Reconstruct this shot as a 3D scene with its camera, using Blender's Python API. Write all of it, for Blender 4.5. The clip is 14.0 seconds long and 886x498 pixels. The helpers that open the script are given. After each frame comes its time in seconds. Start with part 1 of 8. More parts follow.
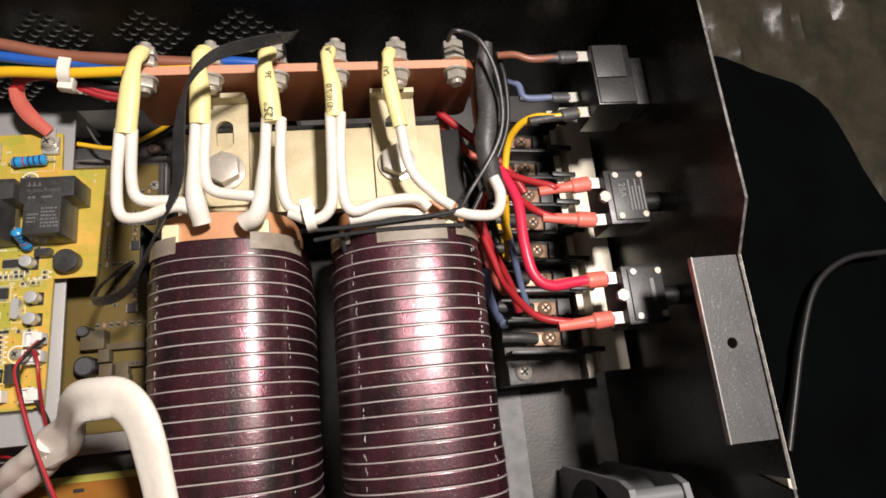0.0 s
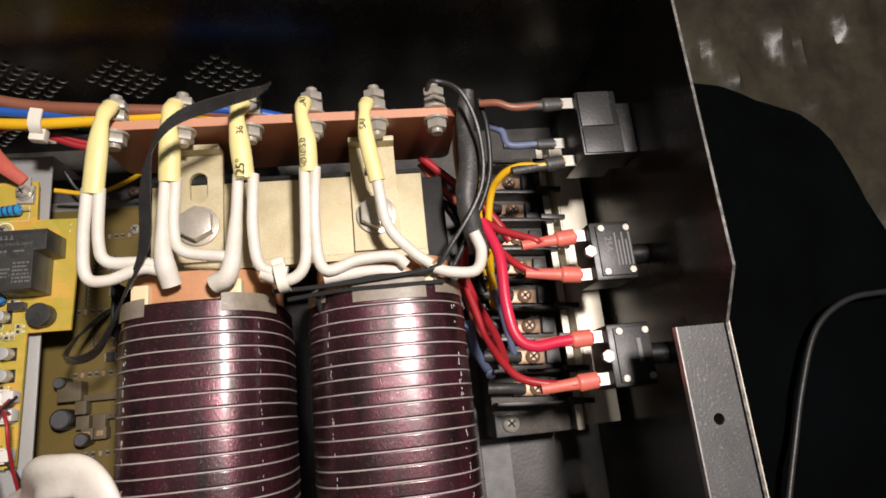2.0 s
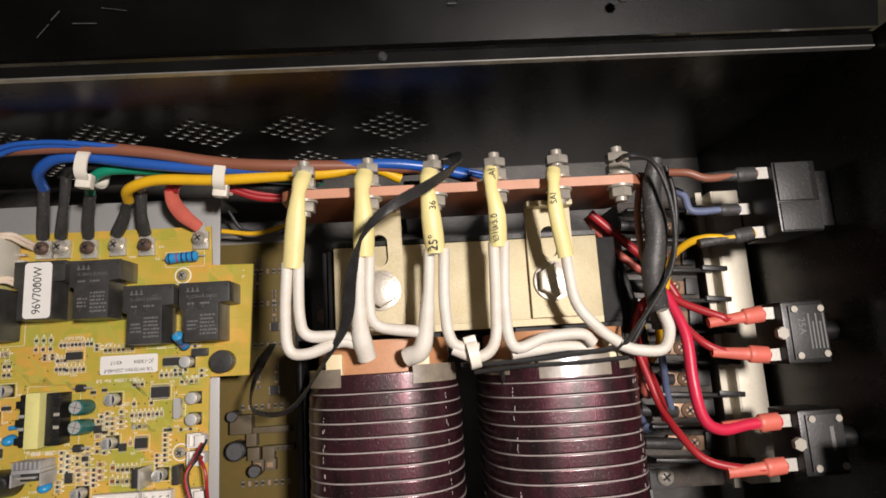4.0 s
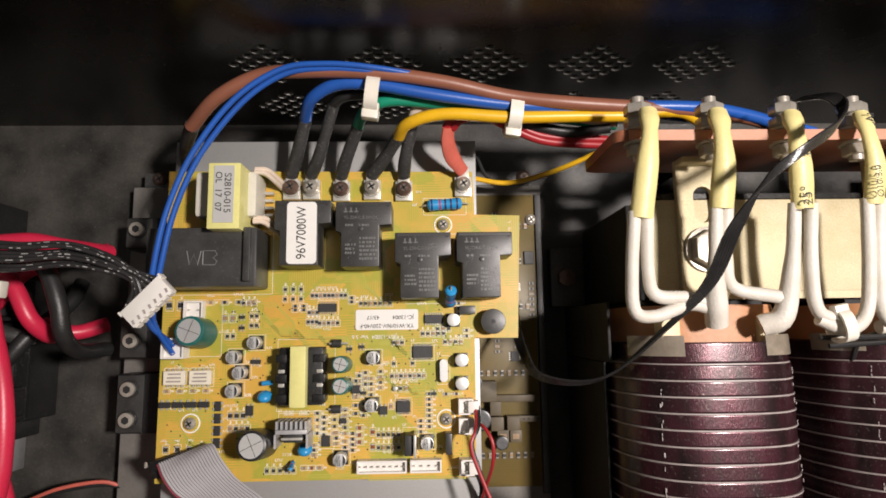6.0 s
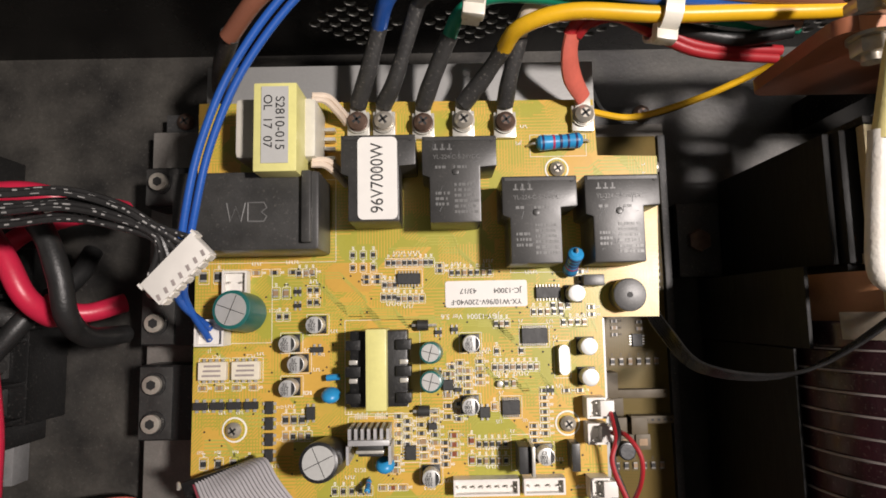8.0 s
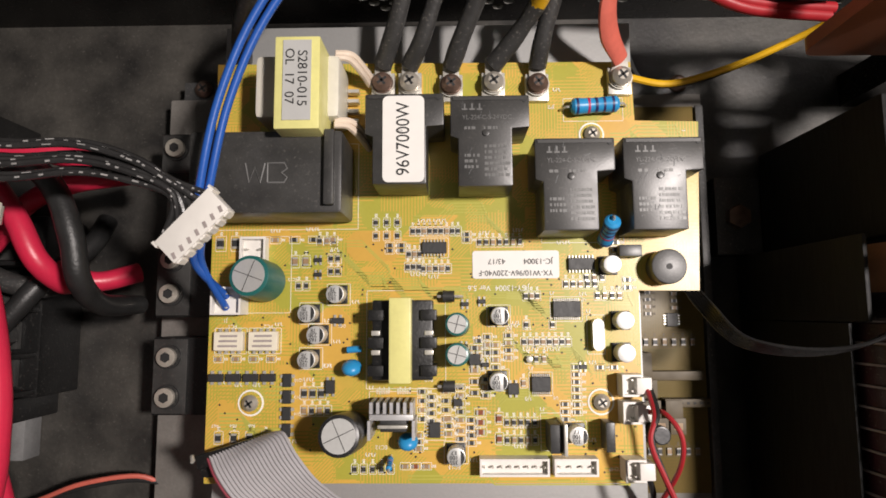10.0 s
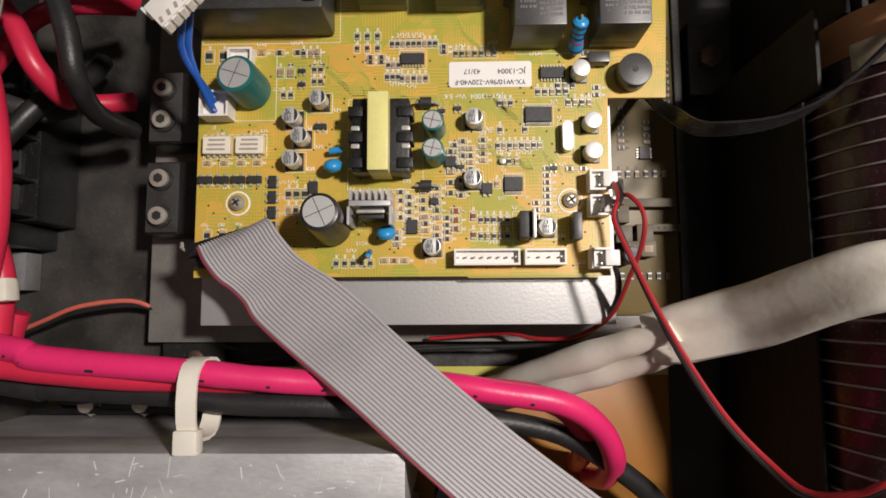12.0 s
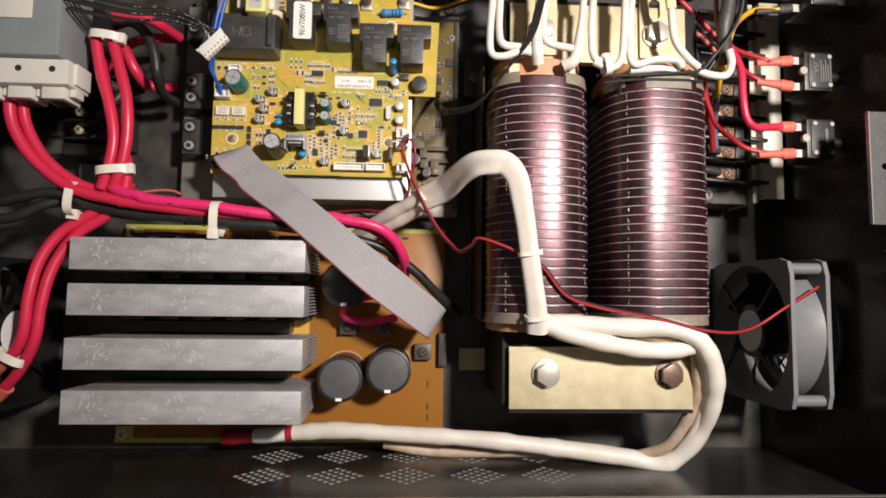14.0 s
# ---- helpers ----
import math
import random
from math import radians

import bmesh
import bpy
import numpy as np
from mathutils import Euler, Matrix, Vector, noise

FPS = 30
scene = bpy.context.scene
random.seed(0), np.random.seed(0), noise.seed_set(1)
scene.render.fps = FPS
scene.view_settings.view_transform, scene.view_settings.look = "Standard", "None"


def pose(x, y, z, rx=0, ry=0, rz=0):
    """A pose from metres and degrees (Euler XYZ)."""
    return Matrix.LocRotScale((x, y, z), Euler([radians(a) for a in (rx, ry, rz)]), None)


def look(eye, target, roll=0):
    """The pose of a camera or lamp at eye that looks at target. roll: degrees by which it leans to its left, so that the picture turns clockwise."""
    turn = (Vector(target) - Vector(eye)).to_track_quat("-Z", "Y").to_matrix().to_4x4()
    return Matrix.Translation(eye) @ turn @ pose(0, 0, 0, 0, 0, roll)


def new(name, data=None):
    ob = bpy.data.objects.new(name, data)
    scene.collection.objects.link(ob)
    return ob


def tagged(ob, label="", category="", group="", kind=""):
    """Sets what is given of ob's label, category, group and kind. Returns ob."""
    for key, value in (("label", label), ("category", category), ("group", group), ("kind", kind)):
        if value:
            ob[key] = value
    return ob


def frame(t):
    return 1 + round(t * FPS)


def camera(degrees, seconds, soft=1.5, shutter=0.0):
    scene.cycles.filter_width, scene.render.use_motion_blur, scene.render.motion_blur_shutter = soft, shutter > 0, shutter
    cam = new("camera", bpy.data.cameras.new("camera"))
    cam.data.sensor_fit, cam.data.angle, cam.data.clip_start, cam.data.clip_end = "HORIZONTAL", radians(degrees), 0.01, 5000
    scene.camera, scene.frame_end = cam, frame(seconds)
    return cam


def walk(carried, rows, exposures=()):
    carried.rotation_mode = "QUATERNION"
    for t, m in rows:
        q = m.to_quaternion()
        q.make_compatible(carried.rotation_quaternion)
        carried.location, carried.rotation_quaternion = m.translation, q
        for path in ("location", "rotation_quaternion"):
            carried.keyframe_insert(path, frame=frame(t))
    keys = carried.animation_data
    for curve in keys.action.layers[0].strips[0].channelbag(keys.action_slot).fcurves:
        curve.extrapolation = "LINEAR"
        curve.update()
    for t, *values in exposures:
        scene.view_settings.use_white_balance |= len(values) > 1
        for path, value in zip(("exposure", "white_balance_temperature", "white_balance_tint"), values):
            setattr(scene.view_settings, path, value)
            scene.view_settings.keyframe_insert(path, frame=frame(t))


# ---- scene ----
cam = camera(73.00, 14.0, soft=1.7)
PATH = [
    (0, pose(0.3241, -0.0524, 0.4208, 15.51, -6.67, -5.91)),
    (0.5, pose(0.3172, -0.0373, 0.4188, 15.40, -7.14, -5.56)),
    (1, pose(0.3253, -0.0256, 0.4130, 15.38, -6.79, -5.68)),
    (1.5, pose(0.3438, -0.0284, 0.4154, 15.18, -5.48, -7.10)),
    (2, pose(0.3430, -0.0228, 0.4199, 15.49, -5.76, -5.89)),
    (2.2, pose(0.3505, -0.0115, 0.4181, 15.56, -5.52, -5.02)),
    (4.3, pose(0.2554, 0.0532, 0.4292, 9.70, -1.83, -3.42)),
    (4.5, pose(0.2420, 0.0582, 0.4294, 9.60, -2.50, -4.21)),
    (5, pose(0.2140, 0.0658, 0.4222, 7.88, -3.54, -1.95)),
    (5.5, pose(0.1785, 0.0590, 0.4014, 7.74, -2.68, -1.28)),
    (6, pose(0.1225, 0.0464, 0.3843, 7.71, -1.65, -0.77)),
    (6.5, pose(0.0905, 0.0319, 0.3688, 7.39, -1.69, -1.62)),
    (7, pose(0.0849, 0.0310, 0.3443, 7.40, -1.38, -1.76)),
    (7.2, pose(0.0848, 0.0370, 0.3314, 6.74, -1.15, -1.66)),
    (9.3, pose(0.0784, 0.0476, 0.2964, 5.69, 0.67, -0.63)),
    (9.5, pose(0.0779, 0.0446, 0.2954, 5.63, 0.57, -0.72)),
    (10, pose(0.0779, 0.0337, 0.2922, 6.09, 1.08, -0.34)),
    (10.5, pose(0.0779, 0.0160, 0.2909, 5.25, 1.23, -0.22)),
    (11, pose(0.0827, 0.0013, 0.2944, 5.36, 1.36, -0.36)),
    (11.5, pose(0.0889, -0.0192, 0.2954, 5.55, 1.20, -0.58)),
    (12, pose(0.0880, -0.0415, 0.2961, 5.45, 1.40, -0.26)),
    (12.5, pose(0.0887, -0.0758, 0.3051, 5.21, 0.98, -1.02)),
    (13, pose(0.0814, -0.1193, 0.3387, 4.20, 0.07, -3.23)),
    (13.5, pose(0.0970, -0.1373, 0.4731, 3.91, -0.62, -4.23)),
    (14, pose(0.1526, -0.1322, 0.5695, 4.55, -3.20, 0.69)),
]
walk(cam, PATH, [(0, 0), (1, -0.2), (1.5, -0.25), (2, -0.25), (4.5, -0.42), (5, -0.08), (6.5, -0.12), (9.5, 0.0), (10.5, -0.08), (12.5, -0.18), (13.5, 0), (14, 0.07)])
scene.view_settings.exposure = 0.0

# ---- light: one warm work lamp over the east half of the open case, and a dim room ----
world = bpy.data.worlds.new("room")
scene.world = world
world.use_nodes = True
world.node_tree.nodes["Background"].inputs[0].default_value = (1.0, 0.92, 0.84, 1)
world.node_tree.nodes["Background"].inputs[1].default_value = 0.10
lamp_data = bpy.data.lights.new("work_lamp", "AREA")
lamp_data.shape, lamp_data.size, lamp_data.energy, lamp_data.color = "DISK", 0.075, 11.6, (1.0, 0.908, 0.862)
lamp = new("work_lamp", lamp_data)
lamp.matrix_world = look((0.515, 0.105, 0.86), (0.20, -0.03, 0.0))


# ---- materials ----
def mat(name, color, rough=0.5, metal=0.0, vary=0.18, scale=60.0, bump=0.15, grain=600.0, coat=0.0, color2=None, stretch=(1, 1, 1), island=0.0, dust=0.0):
    """Painted, plastic or metal surface: two scales of colour and roughness variation and a fine bump."""
    m = bpy.data.materials.new(name)
    m.use_nodes = True
    nt = m.node_tree
    b = nt.nodes["Principled BSDF"]
    tc = nt.nodes.new("ShaderNodeTexCoord")
    mp = nt.nodes.new("ShaderNodeMapping")
    mp.inputs["Scale"].default_value = stretch
    nt.links.new(tc.outputs["Object"], mp.inputs["Vector"])
    big = nt.nodes.new("ShaderNodeTexNoise")
    big.inputs["Scale"].default_value, big.inputs["Detail"].default_value = scale, 6
    fine = nt.nodes.new("ShaderNodeTexNoise")
    fine.inputs["Scale"].default_value, fine.inputs["Detail"].default_value = grain, 3
    nt.links.new(mp.outputs[0], big.inputs["Vector"])
    nt.links.new(mp.outputs[0], fine.inputs["Vector"])
    ramp = nt.nodes.new("ShaderNodeMapRange")
    ramp.inputs[1].default_value, ramp.inputs[2].default_value = 0.35, 0.68
    nt.links.new(big.outputs["Fac"], ramp.inputs[0])
    mix = nt.nodes.new("ShaderNodeMix")
    mix.data_type = "RGBA"
    c2 = color2 or tuple(c * (1 - vary) for c in color)
    mix.inputs["A"].default_value, mix.inputs["B"].default_value = (*color, 1), (*c2, 1)
    nt.links.new(ramp.outputs[0], mix.inputs["Factor"])
    hsv = nt.nodes.new("ShaderNodeHueSaturation")
    val = nt.nodes.new("ShaderNodeMapRange")
    val.inputs[3].default_value, val.inputs[4].default_value = 1 - vary * 0.6, 1 + vary * 0.6
    nt.links.new(fine.outputs["Fac"], val.inputs[0])
    if island:
        info = nt.nodes.new("ShaderNodeObjectInfo")
        add = nt.nodes.new("ShaderNodeMath")
        add.operation = "MULTIPLY_ADD"
        add.inputs[1].default_value = island
        nt.links.new(info.outputs["Random"], add.inputs[0])
        nt.links.new(val.outputs[0], add.inputs[2])
        nt.links.new(add.outputs[0], hsv.inputs["Value"])
    else:
        nt.links.new(val.outputs[0], hsv.inputs["Value"])
    nt.links.new(mix.outputs["Result"], hsv.inputs["Color"])
    if dust:
        speck = nt.nodes.new("ShaderNodeTexNoise")
        speck.inputs["Scale"].default_value, speck.inputs["Detail"].default_value = 850, 4
        nt.links.new(tc.outputs["Object"], speck.inputs["Vector"])
        cut = nt.nodes.new("ShaderNodeMapRange")
        cut.inputs[1].default_value, cut.inputs[2].default_value, cut.inputs[4].default_value = 0.60, 0.74, dust
        nt.links.new(speck.outputs["Fac"], cut.inputs[0])
        over = nt.nodes.new("ShaderNodeMix")
        over.data_type = "RGBA"
        over.inputs["B"].default_value = (0.42, 0.39, 0.35, 1)
        nt.links.new(cut.outputs[0], over.inputs["Factor"])
        nt.links.new(hsv.outputs[0], over.inputs["A"])
        nt.links.new(over.outputs["Result"], b.inputs["Base Color"])
    else:
        nt.links.new(hsv.outputs[0], b.inputs["Base Color"])
    rr = nt.nodes.new("ShaderNodeMapRange")
    rr.inputs[3].default_value, rr.inputs[4].default_value = max(rough - 0.1, 0.03), min(rough + 0.12, 1)
    nt.links.new(big.outputs["Fac"], rr.inputs[0])
    nt.links.new(rr.outputs[0], b.inputs["Roughness"])
    b.inputs["Metallic"].default_value = metal
    b.inputs["Coat Weight"].default_value = coat
    b.inputs["Coat Roughness"].default_value = 0.08
    if bump:
        bp = nt.nodes.new("ShaderNodeBump")
        bp.inputs["Strength"].default_value, bp.inputs["Distance"].default_value = bump, 0.0004
        nt.links.new(fine.outputs["Fac"], bp.inputs["Height"])
        nt.links.new(bp.outputs[0], b.inputs["Normal"])
    return m


def pcb_mat(name, lime, amber, dull=1.0):
    """Lacquered circuit board: blocky copper pours under a yellow solder mask, thin tracks."""
    m = mat(name, lime, 0.34, 0.0, 0.1, 40, 0.05, 900)
    nt = m.node_tree
    b = nt.nodes["Principled BSDF"]
    tc = nt.nodes.new("ShaderNodeTexCoord")
    vor = nt.nodes.new("ShaderNodeTexVoronoi")
    vor.distance, vor.inputs["Scale"].default_value = "CHEBYCHEV", 34
    no = nt.nodes.new("ShaderNodeTexNoise")
    no.inputs["Scale"].default_value = 16
    nt.links.new(tc.outputs["Object"], vor.inputs["Vector"])
    nt.links.new(tc.outputs["Object"], no.inputs["Vector"])
    sep = nt.nodes.new("ShaderNodeSeparateColor")
    nt.links.new(vor.outputs["Color"], sep.inputs[0])
    add = nt.nodes.new("ShaderNodeMath")
    add.operation = "ADD"
    nt.links.new(sep.outputs[0], add.inputs[0])
    nt.links.new(no.outputs["Fac"], add.inputs[1])
    st = nt.nodes.new("ShaderNodeMapRange")
    st.inputs[1].default_value, st.inputs[2].default_value = 0.90, 0.96
    nt.links.new(add.outputs[0], st.inputs[0])
    mix = nt.nodes.new("ShaderNodeMix")
    mix.data_type = "RGBA"
    mix.inputs["A"].default_value = (*[c * dull for c in lime], 1)
    mix.inputs["B"].default_value = (*[c * dull for c in amber], 1)
    lines = []
    for n, turn in enumerate((0, 90, 45)):
        mp = nt.nodes.new("ShaderNodeMapping")
        mp.inputs["Rotation"].default_value = (0, 0, radians(turn))
        nt.links.new(tc.outputs["Object"], mp.inputs["Vector"])
        wv = nt.nodes.new("ShaderNodeTexWave")
        wv.bands_direction, wv.inputs["Scale"].default_value = "X", (260, 230, 300)[n]
        nt.links.new(mp.outputs[0], wv.inputs["Vector"])
        thin = nt.nodes.new("ShaderNodeMapRange")
        thin.inputs[1].default_value, thin.inputs[2].default_value = 0.72, 0.85
        nt.links.new(wv.outputs["Fac"], thin.inputs[0])
        cell = nt.nodes.new("ShaderNodeTexVoronoi")
        cell.distance, cell.inputs["Scale"].default_value = "CHEBYCHEV", (75, 90, 110)[n]
        nt.links.new(tc.outputs["Object"], cell.inputs["Vector"])
        rs = nt.nodes.new("ShaderNodeSeparateColor")
        nt.links.new(cell.outputs["Color"], rs.inputs[0])
        on = nt.nodes.new("ShaderNodeMath")
        on.operation, on.inputs[1].default_value = "GREATER_THAN", 0.62
        nt.links.new(rs.outputs[n], on.inputs[0])
        both = nt.nodes.new("ShaderNodeMath")
        both.operation = "MULTIPLY"
        nt.links.new(thin.outputs[0], both.inputs[0])
        nt.links.new(on.outputs[0], both.inputs[1])
        lines.append(both)
    m1 = nt.nodes.new("ShaderNodeMath")
    m1.operation = "MAXIMUM"
    nt.links.new(lines[0].outputs[0], m1.inputs[0])
    nt.links.new(lines[1].outputs[0], m1.inputs[1])
    m2 = nt.nodes.new("ShaderNodeMath")
    m2.operation = "MAXIMUM"
    nt.links.new(m1.outputs[0], m2.inputs[0])
    nt.links.new(lines[2].outputs[0], m2.inputs[1])
    flip = nt.nodes.new("ShaderNodeMath")
    flip.operation = "SUBTRACT"
    nt.links.new(st.outputs[0], flip.inputs[0])
    nt.links.new(m2.outputs[0], flip.inputs[1])
    absn = nt.nodes.new("ShaderNodeMath")
    absn.operation = "ABSOLUTE"
    nt.links.new(flip.outputs[0], absn.inputs[0])
    nt.links.new(absn.outputs[0], mix.inputs["Factor"])
    old = b.inputs["Base Color"].links[0].from_node
    nt.links.new(mix.outputs["Result"], old.inputs["Color"])
    return m


M = {}
M["black_steel"] = mat("black painted steel", (0.012, 0.0115, 0.011), 0.25, 0.0, 0.5, 22, 0.12, 700, color2=(0.022, 0.021, 0.019), dust=0.10)
M["cover_black"] = mat("gloss black cover paint", (0.0022, 0.0022, 0.0022), 0.36, 0.0, 0.5, 30, 0.1, 700, color2=(0.0045, 0.0044, 0.0042))
M["floor_steel"] = mat("dusty black painted floor", (0.020, 0.019, 0.018), 0.42, 0.0, 0.45, 34, 0.3, 500, color2=(0.070, 0.065, 0.057), dust=0.09)
M["lit_steel"] = mat("worn steel greyed as lit", (0.088, 0.088, 0.088), 0.42, 0.3, 0.35, 60, 0.25, 900, dust=0.3)
M["bare_edge"] = mat("bare cut steel and lit hole edge", (0.50, 0.49, 0.46), 0.35, 0.8, 0.3, 120)
M["worn_edge"] = mat("worn painted sheet edge", (0.20, 0.19, 0.175), 0.5, 0.4, 0.6, 240, 0.4, 900, color2=(0.05, 0.05, 0.05))
M["zinc"] = mat("yellow passivated zinc", (0.47, 0.40, 0.24), 0.55, 0.2, 0.34, 70, 0.35, 1100, color2=(0.57, 0.50, 0.33))
M["steel"] = mat("bright zinc bolt steel", (0.55, 0.51, 0.44), 0.32, 0.5, 0.2, 200, 0.2, 900)
M["dark_screw"] = mat("browned screw steel, also for a shaded bolt", (0.20, 0.13, 0.10), 0.35, 0.5, 0.35, 300, 0.2, 1200)
M["alu"] = mat("brushed aluminium", (0.60, 0.595, 0.59), 0.42, 0.42, 0.24, 55, 0.18, 600, color2=(0.39, 0.385, 0.39), stretch=(0.6, 1.5, 1.5), dust=0.10)
M["alu_flat"] = mat("dull aluminium sheet", (0.50, 0.50, 0.49), 0.45, 0.5, 0.10, 45, 0.15, 800)
M["frame_alu"] = mat("dusty aluminium base", (0.32, 0.30, 0.275), 0.45, 0.4, 0.35, 50, 0.2, 800, dust=0.25)
M["pcb"] = pcb_mat("yellow lacquered circuit board", (0.39, 0.365, 0.052), (0.63, 0.385, 0.070))
M["pcb_trace"] = mat("lime copper track", (0.46, 0.44, 0.085), 0.35, 0.0, 0.05, 80, 0)
M["pcb_amber"] = mat("amber copper pour", (0.63, 0.375, 0.070), 0.34, 0.0, 0.08, 60, 0)
# driver board colour carries the shade under the control board
M["pcb_dull"] = pcb_mat("olive circuit board darkened for shade", (0.13, 0.10, 0.032), (0.15, 0.105, 0.035))
M["pcb_orange"] = pcb_mat("orange circuit board", (0.28, 0.132, 0.022), (0.31, 0.120, 0.022))
M["silk"] = mat("white silk print", (0.88, 0.86, 0.78), 0.6, 0, 0.1, 300, 0)
M["relay"] = mat("charcoal relay plastic", (0.050, 0.049, 0.047), 0.36, 0, 0.45, 90, 0.07, 1500, dust=0.10)
M["relay_base"] = mat("smoky resin relay base", (0.14, 0.12, 0.06), 0.35, 0, 0.2, 120, 0.1)
M["print"] = mat("embossed grey print", (0.15, 0.15, 0.147), 0.4, 0, 0.1, 300, 0)
M["black_plastic"] = mat("black plastic", (0.010, 0.010, 0.010), 0.38, 0, 0.3, 90, 0.2, 900, dust=0.10)
M["black_rubber"] = mat("black cable rubber", (0.022, 0.022, 0.022), 0.42, 0, 0.4, 120, 0.3, 900)
M["sleeve"] = mat("dark grey shrink sleeve", (0.042, 0.041, 0.040), 0.5, 0, 0.3, 150, 0.4, 700, dust=0.3)
M["white_plastic"] = mat("white connector nylon", (0.78, 0.75, 0.70), 0.4, 0, 0.08, 150, 0.1)
M["nylon"] = mat("milky nylon tie", (0.78, 0.74, 0.64), 0.30, 0, 0.1, 150, 0.1)
M["paper"] = mat("white sticker paper", (0.80, 0.78, 0.74), 0.55, 0, 0.05, 150, 0.1)
M["ink"] = mat("black ink", (0.02, 0.02, 0.02), 0.6, 0, 0.1, 300, 0)
M["yellow_tape"] = mat("pale yellow tape", (0.74, 0.70, 0.27), 0.35, 0, 0.1, 100, 0.15)
M["yellow_sleeve"] = mat("pale yellow shrink sleeve", (0.78, 0.68, 0.30), 0.42, 0, 0.1, 90, 0.3, 700)
M["bobbin"] = mat("milky bobbin plastic", (0.66, 0.63, 0.54), 0.4, 0, 0.1, 100, 0.1)
M["white_sleeve"] = mat("white glass sleeve", (0.69, 0.655, 0.59), 0.5, 0, 0.10, 90, 0.5, 900, color2=(0.62, 0.57, 0.49))
M["white_fat"] = mat("ivory silicone sleeve", (0.72, 0.69, 0.62), 0.40, 0, 0.12, 40, 0.25, 400, color2=(0.65, 0.59, 0.50))
M["red_cable"] = mat("crimson cable sheath", (0.60, 0.022, 0.065), 0.36, 0, 0.12, 60, 0.15, 600)
M["pink_cable"] = mat("pink red cable sheath", (0.74, 0.026, 0.15), 0.36, 0, 0.12, 60, 0.15, 600)
M["red_wire"] = mat("red wire sheath", (0.38, 0.020, 0.027), 0.38, 0, 0.12, 80, 0.1)
M["red_sleeve"] = mat("faded red shrink sleeve", (0.62, 0.14, 0.10), 0.45, 0, 0.15, 120, 0.3)
M["blue_wire"] = mat("blue wire sheath", (0.02, 0.10, 0.42), 0.33, 0, 0.12, 80, 0.1)
M["brown_wire"] = mat("brown wire sheath", (0.26, 0.10, 0.06), 0.4, 0, 0.12, 80, 0.1)
M["yellow_wire"] = mat("yellow wire sheath", (0.80, 0.46, 0.015), 0.36, 0, 0.12, 80, 0.1)
M["green_wire"] = mat("green wire sheath", (0.01, 0.26, 0.15), 0.36, 0, 0.12, 80, 0.1)
M["white_wire"] = mat("cream wire sheath", (0.72, 0.60, 0.48), 0.4, 0, 0.12, 80, 0.1)
M["grey_ribbon"] = mat("grey flat cable", (0.40, 0.385, 0.395), 0.4, 0, 0.06, 80, 0.05)
M["ribbon_edge"] = mat("red edge wire", (0.26, 0.05, 0.07), 0.4, 0, 0.06, 80, 0.05)
M["enamel"] = mat("purple enamelled flat wire", (0.075, 0.020, 0.030), 0.30, 0.55, 0.6, 46, 0.30, 900, coat=0.55, color2=(0.016, 0.009, 0.009), stretch=(2.2, 0.7, 2.2), dust=0.22)
M["film"] = mat("pale insulating film edge", (0.38, 0.33, 0.315), 0.35, 0, 0.2, 200, 0.1)
M["card"] = mat("tan pressboard", (0.52, 0.25, 0.12), 0.5, 0, 0.15, 80, 0.2)
M["ivory"] = mat("ivory spacer", (0.74, 0.62, 0.38), 0.45, 0, 0.1, 90, 0.1)
M["phenolic"] = mat("brown phenolic laminate", (0.34, 0.125, 0.065), 0.36, 0, 0.12, 30, 0.15, 500)
M["phenolic_edge"] = mat("pale laminate edge", (0.55, 0.27, 0.17), 0.5, 0, 0.12, 60, 0.2)
M["core"] = mat("black lacquered core laminations", (0.008, 0.008, 0.008), 0.6, 0.0, 0.3, 60, 0.3, 400, stretch=(1, 1, 12))
M["blue_part"] = mat("sky blue coated component", (0.03, 0.30, 0.62), 0.33, 0, 0.12, 200, 0.1)
M["band"] = mat("dark colour band", (0.03, 0.03, 0.12), 0.4, 0, 0.1, 200, 0)
M["red_band"] = mat("red colour band", (0.45, 0.03, 0.10), 0.4, 0, 0.1, 200, 0)
M["teal"] = mat("teal capacitor sleeve", (0.015, 0.13, 0.12), 0.32, 0, 0.15, 100, 0.1)
M["cap_black"] = mat("black capacitor sleeve", (0.02, 0.02, 0.021), 0.34, 0, 0.2, 100, 0.1)
M["cap_top"] = mat("aluminium can top", (0.66, 0.66, 0.64), 0.4, 0.5, 0.1, 200, 0.1)
M["cap_grey"] = mat("grey vinyl capacitor top", (0.085, 0.085, 0.088), 0.5, 0, 0.2, 120, 0.4)
M["chip"] = mat("chip epoxy", (0.03, 0.03, 0.03), 0.5, 0, 0.2, 300, 0.2)
M["tin"] = mat("solder tin", (0.62, 0.60, 0.54), 0.35, 0.45, 0.2, 400, 0.1)
M["chip_tan"] = mat("tan ceramic", (0.34, 0.22, 0.12), 0.5, 0, 0.2, 300, 0.1)
M["opto"] = mat("ivory optocoupler", (0.78, 0.72, 0.58), 0.5, 0, 0.1, 200, 0.1)
M["rail"] = mat("beige plated rail", (0.66, 0.61, 0.50), 0.42, 0.3, 0.12, 60, 0.15)
M["copper_lug"] = mat("tarnished copper lug", (0.36, 0.23, 0.15), 0.42, 0.4, 0.3, 200, 0.2)
M["breaker_grey"] = mat("light grey switchgear plastic", (0.60, 0.58, 0.52), 0.5, 0, 0.08, 70, 0.15)
